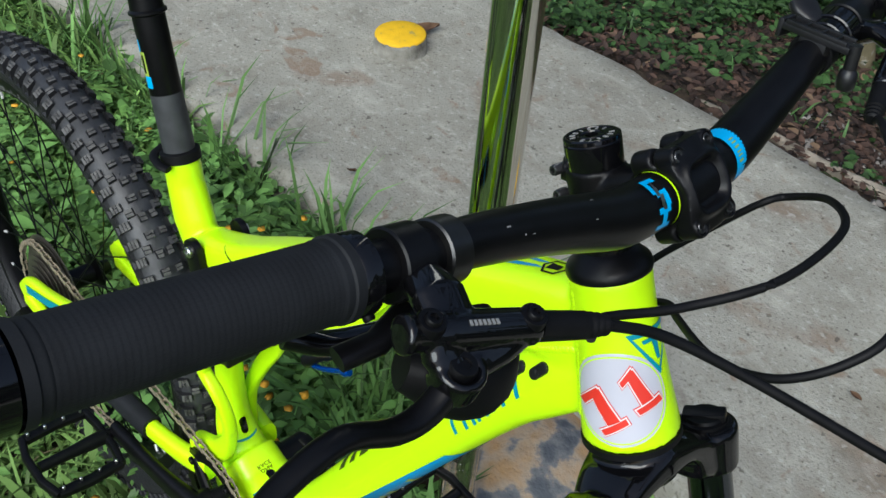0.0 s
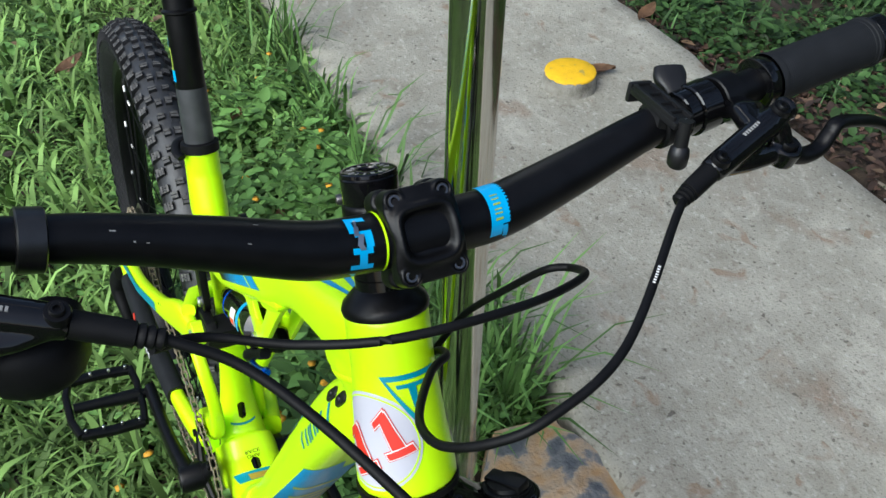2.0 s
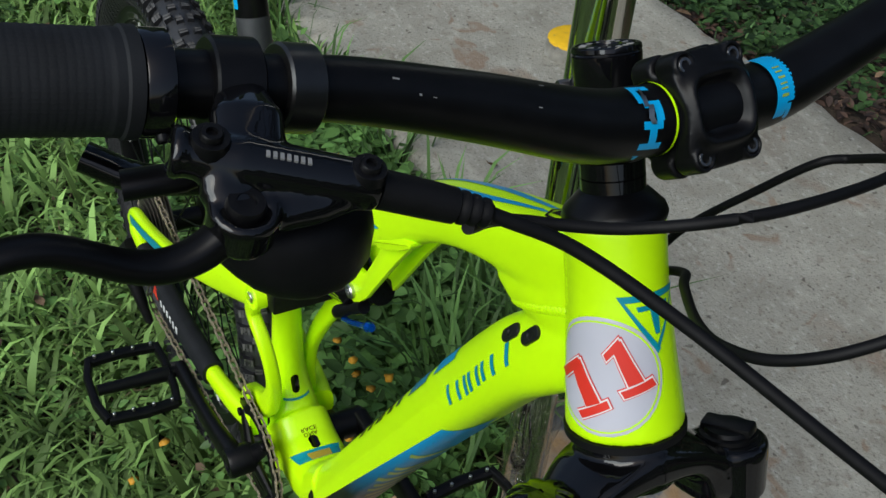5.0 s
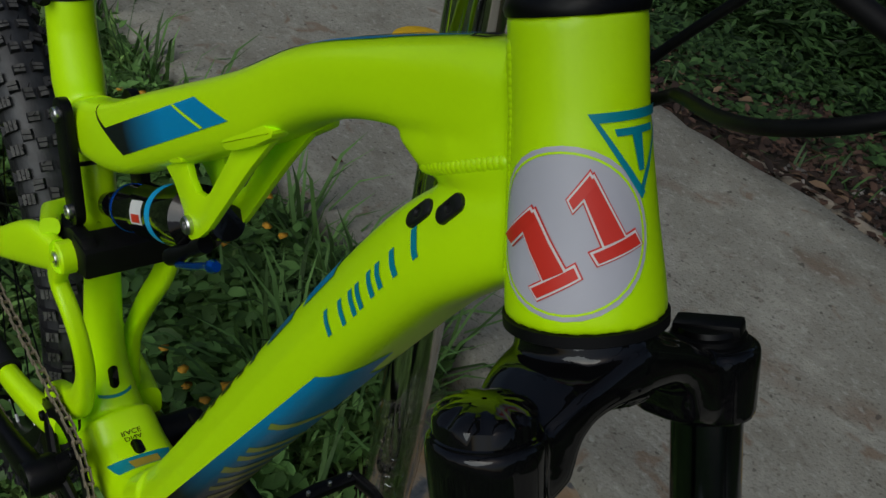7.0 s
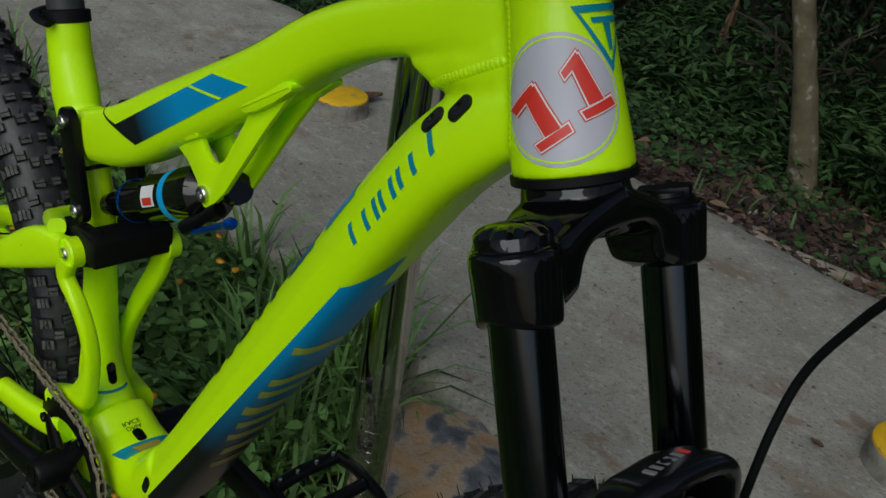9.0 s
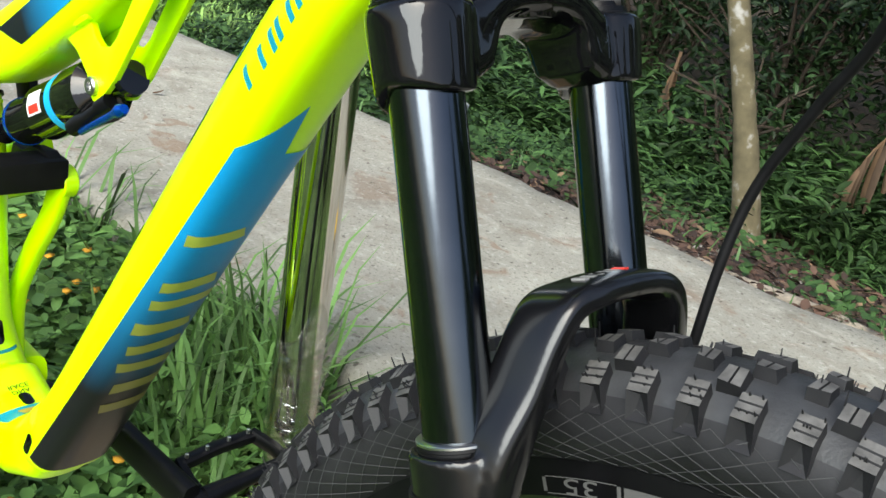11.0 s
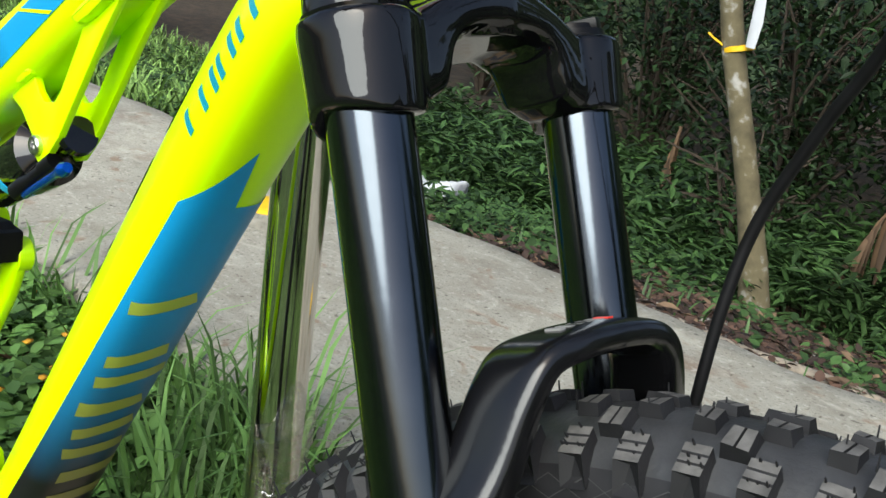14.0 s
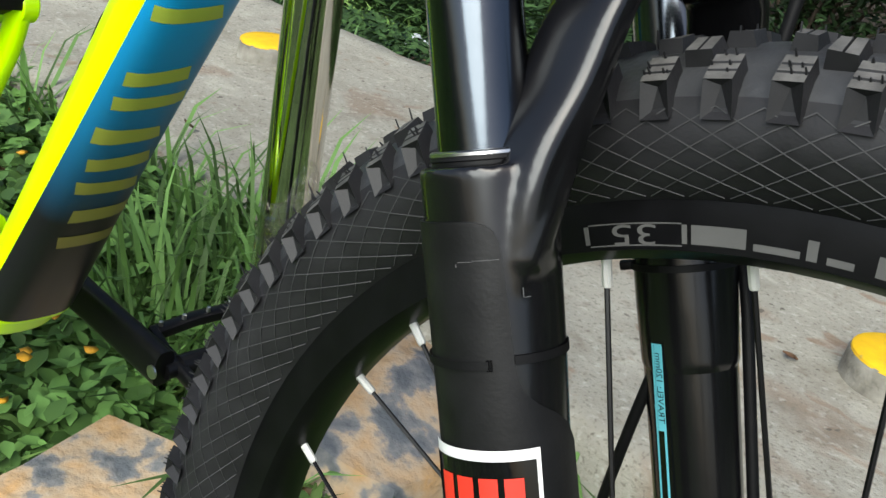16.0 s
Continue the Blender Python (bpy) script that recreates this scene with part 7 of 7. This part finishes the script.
tufts = [tuft(*a) for a in ((-0.14, 0.48, 30, 0.12, 0.28), (-0.22, 0.475, 34, 0.12, 0.26), (-0.30, 0.46, 44, 0.12, 0.26), (-0.18, 0.47, 50, 0.12, 0.34), (-0.08, 0.44, 40, 0.10, 0.30), (-0.45, 0.47, 60, 0.10, 0.26), (-0.12, 0.40, 60, 0.08, 0.24),
                            (-0.75, 0.48, 50, 0.10, 0.28), (-1.05, 0.48, 60, 0.08, 0.24), (-1.35, 0.48, 60, 0.10, 0.28), (-1.7, 0.48, 60, 0.1, 0.28), (0.04, 0.25, 50, 0.10, 0.22), (-0.14, 0.30, 70, 0.1, 0.3),
                            (-0.25, 0.33, 90, 0.1, 0.28), (0.0, 0.05, 40, 0.06, 0.16), (-0.72, 0.50, 7, 0.16, 0.28, 0.05, 0.005), (-0.30, 0.49, 6, 0.22, 0.34, 0.08, 0.007), (-0.13, 0.48, 6, 0.2, 0.34, 0.05, 0.008))]
FLAT = (0.6, 1.18)
v, f = merge(grass_set(52000, -3.2, 1.4, -1.8, 0.53, 0.035, 0.085, 0.0068, 1.0, 2.1, FLAT), grass_set(36000, -3.2, 1.4, -1.8, 0.53, 0.04, 0.11, 0.0075, 0.0, 2.1, FLAT), grass_set(9000, -3.2, 1.4, -1.8, 0.53, 0.05, 0.12, 0.005, 0.0, 1.7), grass_set(64000, -8, 6, -5.0, 0.5, 0.06, 0.15, 0.012), grass_set(9000, -12, 8, -9, -2.5, 0.08, 0.2, 0.016),
             grass_set(2000, -5, 1.2, 0.30, 0.53, 0.05, 0.12, 0.006))
stuff("grass", v, f, M_GRASS, "short green lawn grass with bare patches", "grass")
v, f = merge(grass_set(3000, -5, 1.2, 0.30, 0.53, 0.06, 0.15, 0.006), *tufts)
stuff("grass_tufts", v, f, M_TUFT, "long dark green grass tufts along the path edge", "grass")
v, f = merge(weed_set(2300, -2.4, 0.35, -0.7, 0.52, 0.06, 0.026), weed_set(2600, -1.2, 0.2, 0.0, 0.50, 0.12, 0.030, 8, 5.0), weed_set(500, -1.2, -0.2, 0.05, 0.48, 0.13, 0.055, 6, 5.0, 0.62), weed_set(1500, -4.5, -1.5, -1.5, 0.5, 0.1, 0.05), weed_set(620, -0.95, -0.25, 0.20, 0.47, 0.14, 0.042, 8, 0.0),
             weed_set(160, -0.32, -0.10, 0.10, 0.26, 0.13, 0.045, 7, 0.0), weed_set(900, -1.6, -0.3, 0.05, 0.50, 0.09, 0.022, 9, 9.0, 0.75))
stuff("weeds", v, f, M_LEAF, "low broad-leaved green weeds among the grass", "weeds")
v, f = grass_set(2600, -2.8, 0.9, -1.4, 0.52, 0.03, 0.09, 0.003, 0.0, 1.7, (1.0, 1.22))
stuff("dry_grass", v.tolist(), [tuple(int(i) for i in q) for q in f], M_STRAW, "thin dry straw lying in the lawn", "dry grass")
# the slope behind the path
v, f = grass_set(13000, -7.0, -1.9, 1.42, 3.6, 0.05, 0.15, 0.008)
stuff("grass", v.tolist(), [tuple(int(i) for i in q) for q in f], M_GRASS, "open light green grass beyond the path", "grass")
# slope grass and undergrowth use greens with the trees' shade painted in
v, f = merge(grass_set(2600, -1.9, -0.9, 1.42, 3.4, 0.05, 0.12, 0.007, 2.0, 0.0, FLAT), grass_set(6000, 1.2, 6, 1.42, 3.6, 0.05, 0.16, 0.01, 2.0), grass_set(900, -0.9, 1.2, 2.6, 3.4, 0.08, 0.22, 0.009, 4.0), grass_set(1600, -5, 1.5, 1.40, 1.7, 0.03, 0.08, 0.005, 6.0))
stuff("grass", v, f, M_GRASS2, "rough green grass on the slope behind the path", "grass")
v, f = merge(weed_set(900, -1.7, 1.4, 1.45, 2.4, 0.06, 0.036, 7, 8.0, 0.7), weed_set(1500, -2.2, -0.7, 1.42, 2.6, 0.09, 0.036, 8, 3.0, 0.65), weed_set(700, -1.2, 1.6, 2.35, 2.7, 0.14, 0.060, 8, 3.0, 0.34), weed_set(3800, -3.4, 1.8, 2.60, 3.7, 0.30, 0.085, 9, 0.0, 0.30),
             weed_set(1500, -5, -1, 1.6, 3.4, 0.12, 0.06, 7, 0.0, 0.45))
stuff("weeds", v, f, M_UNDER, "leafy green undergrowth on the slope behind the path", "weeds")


def litter(n, x0, x1, y0, y1, s0, s1, lift=0.008):
    x, y = scatter(n, x0, x1, y0, y1)
    n = len(x)
    return leaves(np.stack([x, y, zs_of(x, y) + RNG.uniform(0.002, lift, n)], 1), RNG.uniform(s0, s1, n), RNG.uniform(-0.45, 0.5, n), 0.55)


v, f = merge(litter(15000, -1.5, 1.6, 1.40, 2.75, 0.010, 0.040, 0.03), litter(1500, -5, -1.4, 1.40, 3, 0.02, 0.06), litter(4000, 1.6, 5.5, 1.40, 3.2, 0.02, 0.06, 0.03), litter(200, -2.4, 0.4, -0.9, 0.5, 0.02, 0.05, 0.05))
stuff("leaf_litter", v, f, M_DRY, "fallen brown leaves on the soil and in the grass", "dead leaves")
v, f = merge(litter(560, -1.5, 1.6, 1.40, 2.75, 0.02, 0.055, 0.04), litter(120, -2.4, 0.4, -0.9, 0.5, 0.02, 0.055, 0.06))
stuff("leaf_litter", v, f, M_TAN, "curled tan leaves on top of the brown litter", "dead leaves")


def flower_set(n, x0, x1, y0, y1, h0, h1):
    vs, fs, o = [], [], 0
    x, y = scatter(n, x0, x1, y0, y1)
    for a, b in zip(x, y):
        c = np.array([a, b, ground_z(a, b) + RNG.uniform(h0, h1)])
        k = 7
        ring = [c + np.array([math.cos(2 * math.pi * i / k), math.sin(2 * math.pi * i / k), 0.3]) * 0.0078 for i in range(k)]
        low = c - np.array([0, 0, 0.004])
        vs += [low.tolist()] + [(q + RNG.normal(0, 0.001, 3)).tolist() for q in ring] + [(c + np.array([0, 0, 0.004])).tolist()]
        for i in range(k):
            fs += [(o, o + 1 + i, o + 1 + (i + 1) % k), (o + k + 1, o + 1 + (i + 1) % k, o + 1 + i)]
        o += k + 2
    return np.array(vs), fs


v, f = merge(flower_set(9, -1.5, -0.3, 0.15, 0.48, 0.06, 0.15), flower_set(9, -1.0, 0.0, -0.5, 0.25, 0.05, 0.11), flower_set(14, -0.95, -0.35, 0.25, 0.45, 0.11, 0.16), flower_set(12, -0.32, -0.10, 0.08, 0.25, 0.11, 0.16))
stuff("flowers", v, f, M_FLOWER, "small orange-yellow wild flowers among the weeds", "flowers")


# ---- the slope behind: tree, bushes, rag, stones ----
def build_tree():
    """A young trunk with pale lichen blotches, a yellow tie and a strip of white plastic."""
    base = V(-0.37, 2.42, -0.24)
    way = V(-0.27, -0.05, 1)
    pts = [tuple(base + way * z + V(0.012 * math.sin(5 * z), 0.01 * math.cos(4 * z), 0)) for z in (-0.05, 0.05, 0.25, 0.5, 0.8, 1.1, 1.6, 2.2, 3.0)]
    n = len(pts)
    tr = tagged(new("tree"), "slim young tree with lichen-blotched bark and a yellow tie", "tree")
    p = spline(pts, 8)
    bm = sweep(bmesh.new(), [tuple(a) for a in p], [0.058 - 0.02 * min(i / len(p) * 3, 1) - 0.012 * i / len(p) for i in range(len(p))], 20)
    for v in bm.verts:
        v.co += noise.noise_vector(v.co * 25) * 0.003
    part("trunk", bm, M_BARK, tr)
    c = base + way * 0.80
    part("yellow_tie", turned(c, c + way, [(0, 0.042), (0.002, 0.046), (0.014, 0.046), (0.017, 0.042)], 20), M_CAP, tr, "faded yellow tie band")
    bm = bmesh.new()
    sweep(bm, [c + V(-0.03, -0.03, 0.01), c + V(-0.06, -0.05, 0.03), c + V(-0.075, -0.05, 0.04)], (0.006, 0.003), 8)
    part("tie_end", bm, M_CAP, tr)
    bm = bmesh.new()
    q = c + V(0.05, -0.04, 0)
    sweep(bm, [q + V(0.0, 0, 0.02), q + V(0.004, 0, 0.09), q + V(0, 0, 0.2)], [(0.014, 0.003), (0.018, 0.006), (0.013, 0.003)], 12, side=(1, 0, 0))
    part("plastic_strip", bm, M_CLOTH, tr, "hanging strip of white plastic")
    # crown out of view, added wide and dense to throw shade on the slope
    vs, fs = [], []
    m = 3600
    a = RNG.normal(0, 1, (m, 3)) * np.array([1.1, 0.6, 0.35]) + np.array([-0.8, 2.2, 2.5])
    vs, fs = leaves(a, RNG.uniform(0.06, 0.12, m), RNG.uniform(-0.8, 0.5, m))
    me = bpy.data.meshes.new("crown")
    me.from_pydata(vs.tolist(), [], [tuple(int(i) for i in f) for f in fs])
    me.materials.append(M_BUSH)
    ob = new("crown", me)
    ob.parent = tr
    for k in range(5):
        s_ = base + way * (2.0 + 0.2 * k)
        part("limb", sweep(bmesh.new(), [s_, s_ + V(0.3 * math.cos(2.4 * k), 0.3 * math.sin(2.4 * k), 0.25), s_ + V(0.6 * math.cos(2.4 * k + 0.3), 0.6 * math.sin(2.4 * k + 0.3), 0.35)], [0.02, 0.013, 0.005], 8), M_BARK, tr)


build_tree()


def bush(cx, cy, rx, ry, h, n, size, twigs, label="dense bush of small leaves, deep shade put into their dark green"):
    """Stems fanned from the ground with leaves gathered along their outer parts."""
    z0 = ground_z(cx, cy)
    ob = tagged(new("bush"), label, "bush")
    ob.location = (cx, cy, z0)
    P = []
    bm = bmesh.new()
    for k in range(twigs):
        a = RNG.uniform(0, 2 * math.pi)
        e = np.array([math.cos(a) * rx * RNG.uniform(0.3, 1), math.sin(a) * ry * RNG.uniform(0.3, 1), h * RNG.uniform(0.45, 1)])
        mid = e * np.array([0.35, 0.35, 0.6])
        sp = spline([(0, 0, -0.05), tuple(mid + RNG.normal(0, 0.05, 3)), tuple(e)], 5)
        sweep(bm, [tuple(q) for q in sp], [0.012 - 0.0009 * i for i in range(len(sp))], 5, caps=False)
        m = n // twigs
        f = RNG.uniform(0.25, 1.0, m) * (len(sp) - 1)
        S = np.array(sp)
        c = np.stack([np.interp(f, np.arange(len(sp)), S[:, k2]) for k2 in range(3)], 1)
        P.append(c + RNG.normal(0, 1, (m, 3)) * np.array([0.11, 0.11, 0.10]))
    part("stem", bm, M_TWIG, ob)
    P = np.concatenate(P)
    P[:, 2] = np.maximum(P[:, 2], 0.02)
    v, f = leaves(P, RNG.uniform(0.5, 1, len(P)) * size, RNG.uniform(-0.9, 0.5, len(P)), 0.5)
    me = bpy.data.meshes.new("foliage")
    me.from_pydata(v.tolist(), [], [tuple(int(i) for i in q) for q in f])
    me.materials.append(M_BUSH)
    o = new("foliage", me)
    o.parent = ob
    return ob


for cx, cy, rx, ry, h, n, size in ((-2.6, 4.3, 0.9, 0.6, 1.5, 2600, 0.075), (-1.7, 3.9, 0.8, 0.6, 1.3, 2600, 0.07), (-0.9, 3.6, 0.7, 0.5, 1.2, 2600, 0.065), (-0.2, 3.5, 0.7, 0.5, 1.3, 2600, 0.07), (0.5, 3.3, 0.7, 0.5, 1.3, 2600, 0.075),
                                   (1.2, 3.0, 0.7, 0.6, 1.4, 2200, 0.075), (-1.3, 4.8, 1.2, 0.7, 2.0, 2800, 0.09), (0.2, 4.5, 1.2, 0.7, 2.0, 2800, 0.09), (-3.6, 4.9, 1.0, 0.7, 1.7, 2400, 0.085), (-4.8, 4.4, 1.0, 0.8, 1.6, 2000, 0.085),
                                   (-6.0, 3.2, 1.0, 0.9, 1.5, 1800, 0.085), (-6.6, 1.6, 1.0, 1.0, 1.5, 1500, 0.09), (-2.5, 5.8, 1.3, 0.8, 2.3, 2000, 0.1), (-0.6, 5.8, 1.3, 0.8, 2.4, 2000, 0.1), (1.8, 4.2, 1.0, 0.8, 2.0, 1800, 0.09),
                                   (2.6, 3.4, 0.9, 0.7, 1.6, 1500, 0.09), (3.8, 3.8, 1.0, 0.8, 1.8, 1500, 0.09), (0.15, 3.05, 0.35, 0.3, 0.55, 900, 0.06), (-0.75, 3.0, 0.35, 0.3, 0.5, 900, 0.055), (0.75, 2.75, 0.35, 0.3, 0.6, 900, 0.06)):
    bush(cx, cy, rx, ry, h, n, size, 26)


M_FROND = mat("dry_frond", (0.128, 0.075, 0.039), 0.8, var=0.35, scale=12, objvar=0.5)


def dead_frond(line, n, length, width, seed):
    """A dry frond: a bent midrib with long leaflets hanging from it."""
    rng = random.Random(seed)
    ob = tagged(new("dry_frond"), "dry brown frond with long hanging leaflets", "dead leaves")
    rib = spline(line, 8)
    part("midrib", sweep(bmesh.new(), [tuple(p) for p in rib], [0.007 - 0.005 * i / len(rib) for i in range(len(rib))], 6), M_FROND, ob)
    for k in range(n):
        p = Vector(rib[int((k + 0.5) / n * (len(rib) - 1))])
        l_ = length * rng.uniform(0.65, 1.15)
        out = V(rng.uniform(-0.35, 0.15), rng.uniform(-0.6, 0.3), 0)
        pts = [p, p + out * l_ * 0.35 - V(0, 0, l_ * 0.30), p + out * l_ * 0.5 - V(0, 0, l_ * 0.70), p + out * l_ * 0.45 - V(0, 0, l_)]
        a = rng.uniform(-0.8, 0.8)
        sp = spline([tuple(q) for q in pts], 4)
        bm = sweep(bmesh.new(), sp, [(0.002 + width * math.sin(math.pi * (i + 0.6) / (len(sp) + 0.4)), 0.0022) for i in range(len(sp))], 8, side=(math.cos(a), math.sin(a), 0.1))
        part("leaf", bm, M_FROND, ob)
    return ob


dead_frond([(-0.33, 2.86, -0.10), (-0.27, 2.85, 0.0), (-0.236, 2.85, 0.10), (-0.17, 2.86, 0.21), (-0.06, 2.90, 0.32), (0.08, 2.95, 0.38)], 20, 0.22, 0.012, 1)
dead_frond([(-1.10, 3.10, 0.17), (-1.105, 3.09, 0.08), (-1.10, 3.08, -0.03), (-1.06, 3.08, -0.12)], 12, 0.13, 0.013, 2)


def build_rag():
    """A twisted white cloth lying in two arms over the grass."""
    run = spline([(-1.75, 2.335, -0.128), (-1.68, 2.29, -0.120), (-1.61, 2.255, -0.112), (-1.545, 2.235, -0.106), (-1.51, 2.28, -0.104), (-1.52, 2.35, -0.112), (-1.54, 2.41, -0.128)], 6)
    rad = spline([(0.026, 0.012), (0.044, 0.022), (0.040, 0.024), (0.034, 0.024), (0.038, 0.024), (0.050, 0.022), (0.034, 0.012)], 6)
    bm = sweep(bmesh.new(), [tuple(a) for a in run], [tuple(a) for a in rad], 20, side=(0.3, 0.6, 0.7))
    for v in bm.verts:
        v.co += noise.noise_vector(v.co * 24) * 0.008 + noise.noise_vector(v.co * 70) * 0.005
    return tagged(finish("rag", bm, M_CLOTH), "crumpled white rag lying on the grass", "rag")


build_rag()


def lumps(name, spots, material, label, category):
    for x, y, r, k in spots:
        rng = random.Random(k)
        z = ground_z(x, y)
        pts = []
        for _ in range(16):
            d = Vector((rng.uniform(-1, 1), rng.uniform(-1, 1), rng.uniform(-0.5, 1))).normalized()
            pts.append((x + d.x * r * 1.3, y + d.y * r, z + d.z * r * 0.6))
        ob = rock(name, pts, label, material, 2, r * 0.12, k)
        ob["category"] = category


M_GREYROCK = mat("grey_brown_rock", (0.22, 0.19, 0.16), 0.9, scale=12, var=0.3, bump=0.4, bscale=30)
lumps("stone", ((-0.62, 2.5, 0.085, 3), (0.24, 1.78, 0.035, 4), (0.42, 1.62, 0.05, 6), (-3.75, 2.0, 0.30, 7), (-3.15, 2.1, 0.14, 8), (-4.1, 2.25, 0.30, 9), (-2.95, 2.75, 0.20, 10), (-2.6, 2.8, 0.15, 11)), M_GREYROCK, "grey-brown stone lying in the litter", "rock")


def pebbles():
    vs, fs, o = [], [], 0
    for _ in range(700):
        x, y = RNG.uniform(-0.3, 1.6), RNG.uniform(1.39, 2.0)
        r = RNG.uniform(0.004, 0.014)
        z = ground_z(x, y) + r * 0.3
        d = np.array([(1, 0, 0), (0, 1, 0), (-1, 0, 0), (0, -1, 0), (0, 0, 0.8), (0, 0, -0.8)]) * r * RNG.uniform(0.6, 1.3, (6, 1))
        vs += (d + np.array([x, y, z])).tolist()
        fs += [(o + a, o + b, o + c) for a, b, c in ((0, 1, 4), (1, 2, 4), (2, 3, 4), (3, 0, 4), (1, 0, 5), (2, 1, 5), (3, 2, 5), (0, 3, 5))]
        o += 6
    stuff("pebbles", vs, fs, M_PEBBLE, "small grey pebbles along the path edge", "pebbles")


pebbles()
# a thin buried root along the far edge of the path
bm = sweep(bmesh.new(), spline([(-0.45, 1.44, 0.115), (-0.2, 1.46, 0.118), (0.0, 1.455, 0.115), (0.2, 1.47, 0.118), (0.45, 1.46, 0.112), (0.9, 1.50, 0.10)], 6), [0.006 + 0.009 * math.sin(3.1 * i / 30) for i in range(31)], 10)
tagged(finish("root", bm, mat("grey_root", (0.27, 0.23, 0.18), 0.9, scale=40, var=0.35, bump=0.4)), "weathered grey root lying along the path", "root")
# leaves fallen on the path
def fallen(x, y, size, k, z=0.172, material=None):
    bm = bmesh.new()
    g = []
    for i in range(7):
        t = i / 6
        w = size * 0.28 * math.sin(math.pi * min(t * 0.92 + 0.06, 1))
        g.append([bm.verts.new((size * (t - 0.5), w * s, 0.004 + 0.010 * t * t * (k % 3) + abs(s) * size * 0.10)) for s in (-1, 0, 1)])
    for a, b in zip(g, g[1:]):
        for j in range(2):
            bm.faces.new((a[j], b[j], b[j + 1], a[j + 1]))
    bmesh.ops.solidify(bm, geom=list(bm.faces), thickness=0.0006)
    ob = finish("fallen_leaf", bm, M_CRISP if material is None else material)
    ob.matrix_basis = Matrix.Translation((x, y, z)) @ pose(0, 0, 0, 0, 0, 57 * k)
    return tagged(ob, "dry brown leaf curled on the concrete", "leaf", "leaves on the path")


for x, y, sz, k in ((-0.90, 1.10, 0.075, 1), (-1.09, 1.36, 0.07, 2), (0.36, 0.86, 0.022, 3), (-0.58, 0.62, 0.03, 5), (-1.25, 0.95, 0.025, 7)):
    fallen(x, y, sz, k)
for x, y, sz, k in ((-1.56, -0.005, 0.08, 2), (-0.62, 0.36, 0.08, 4), (-0.77, 0.295, 0.085, 6), (-0.35, 0.22, 0.06, 9), (-0.68, 0.40, 0.05, 11), (-1.15, 0.30, 0.05, 12)):
    fallen(x, y, sz, k, ground_z(x, y) + 0.075)


def backdrop():
    """A dark wooded bank with a ragged skyline, low where the clearing opens to the sky."""
    bm = bmesh.new()
    g = []
    n = 240
    for i in range(n):
        a = 2 * math.pi * i / n
        col = []
        tall = 1.0 + 0.55 * noise.noise(Vector((math.cos(a) * 3.1, math.sin(a) * 3.1, 9))) + 0.35 * noise.noise(Vector((math.cos(a) * 17, math.sin(a) * 17, 2)))
        for j in range(18):
            h = -0.6 + j * 0.40
            r = 9.0 + 0.35 * j + 1.1 * noise.noise(Vector((math.cos(a) * 7, math.sin(a) * 7, h * 1.2))) + 0.6 * noise.noise(Vector((math.cos(a) * 25, math.sin(a) * 25, h * 4)))
            low = 0.10 + 0.90 * min(max((math.sin(a) + 0.25) / 0.5, 0), 1)
            col.append(bm.verts.new((math.cos(a) * r - 0.5, math.sin(a) * r + 0.5, h * tall * (low if h > 0 else 1))))
        g.append(col)
    for i in range(n):
        for j in range(17):
            bm.faces.new((g[i][j], g[(i + 1) % n][j], g[(i + 1) % n][j + 1], g[i][j + 1]))
    tagged(finish("backdrop", bm, M_HILL), "dark green wooded bank round the clearing", "woods", kind="structure")


backdrop()
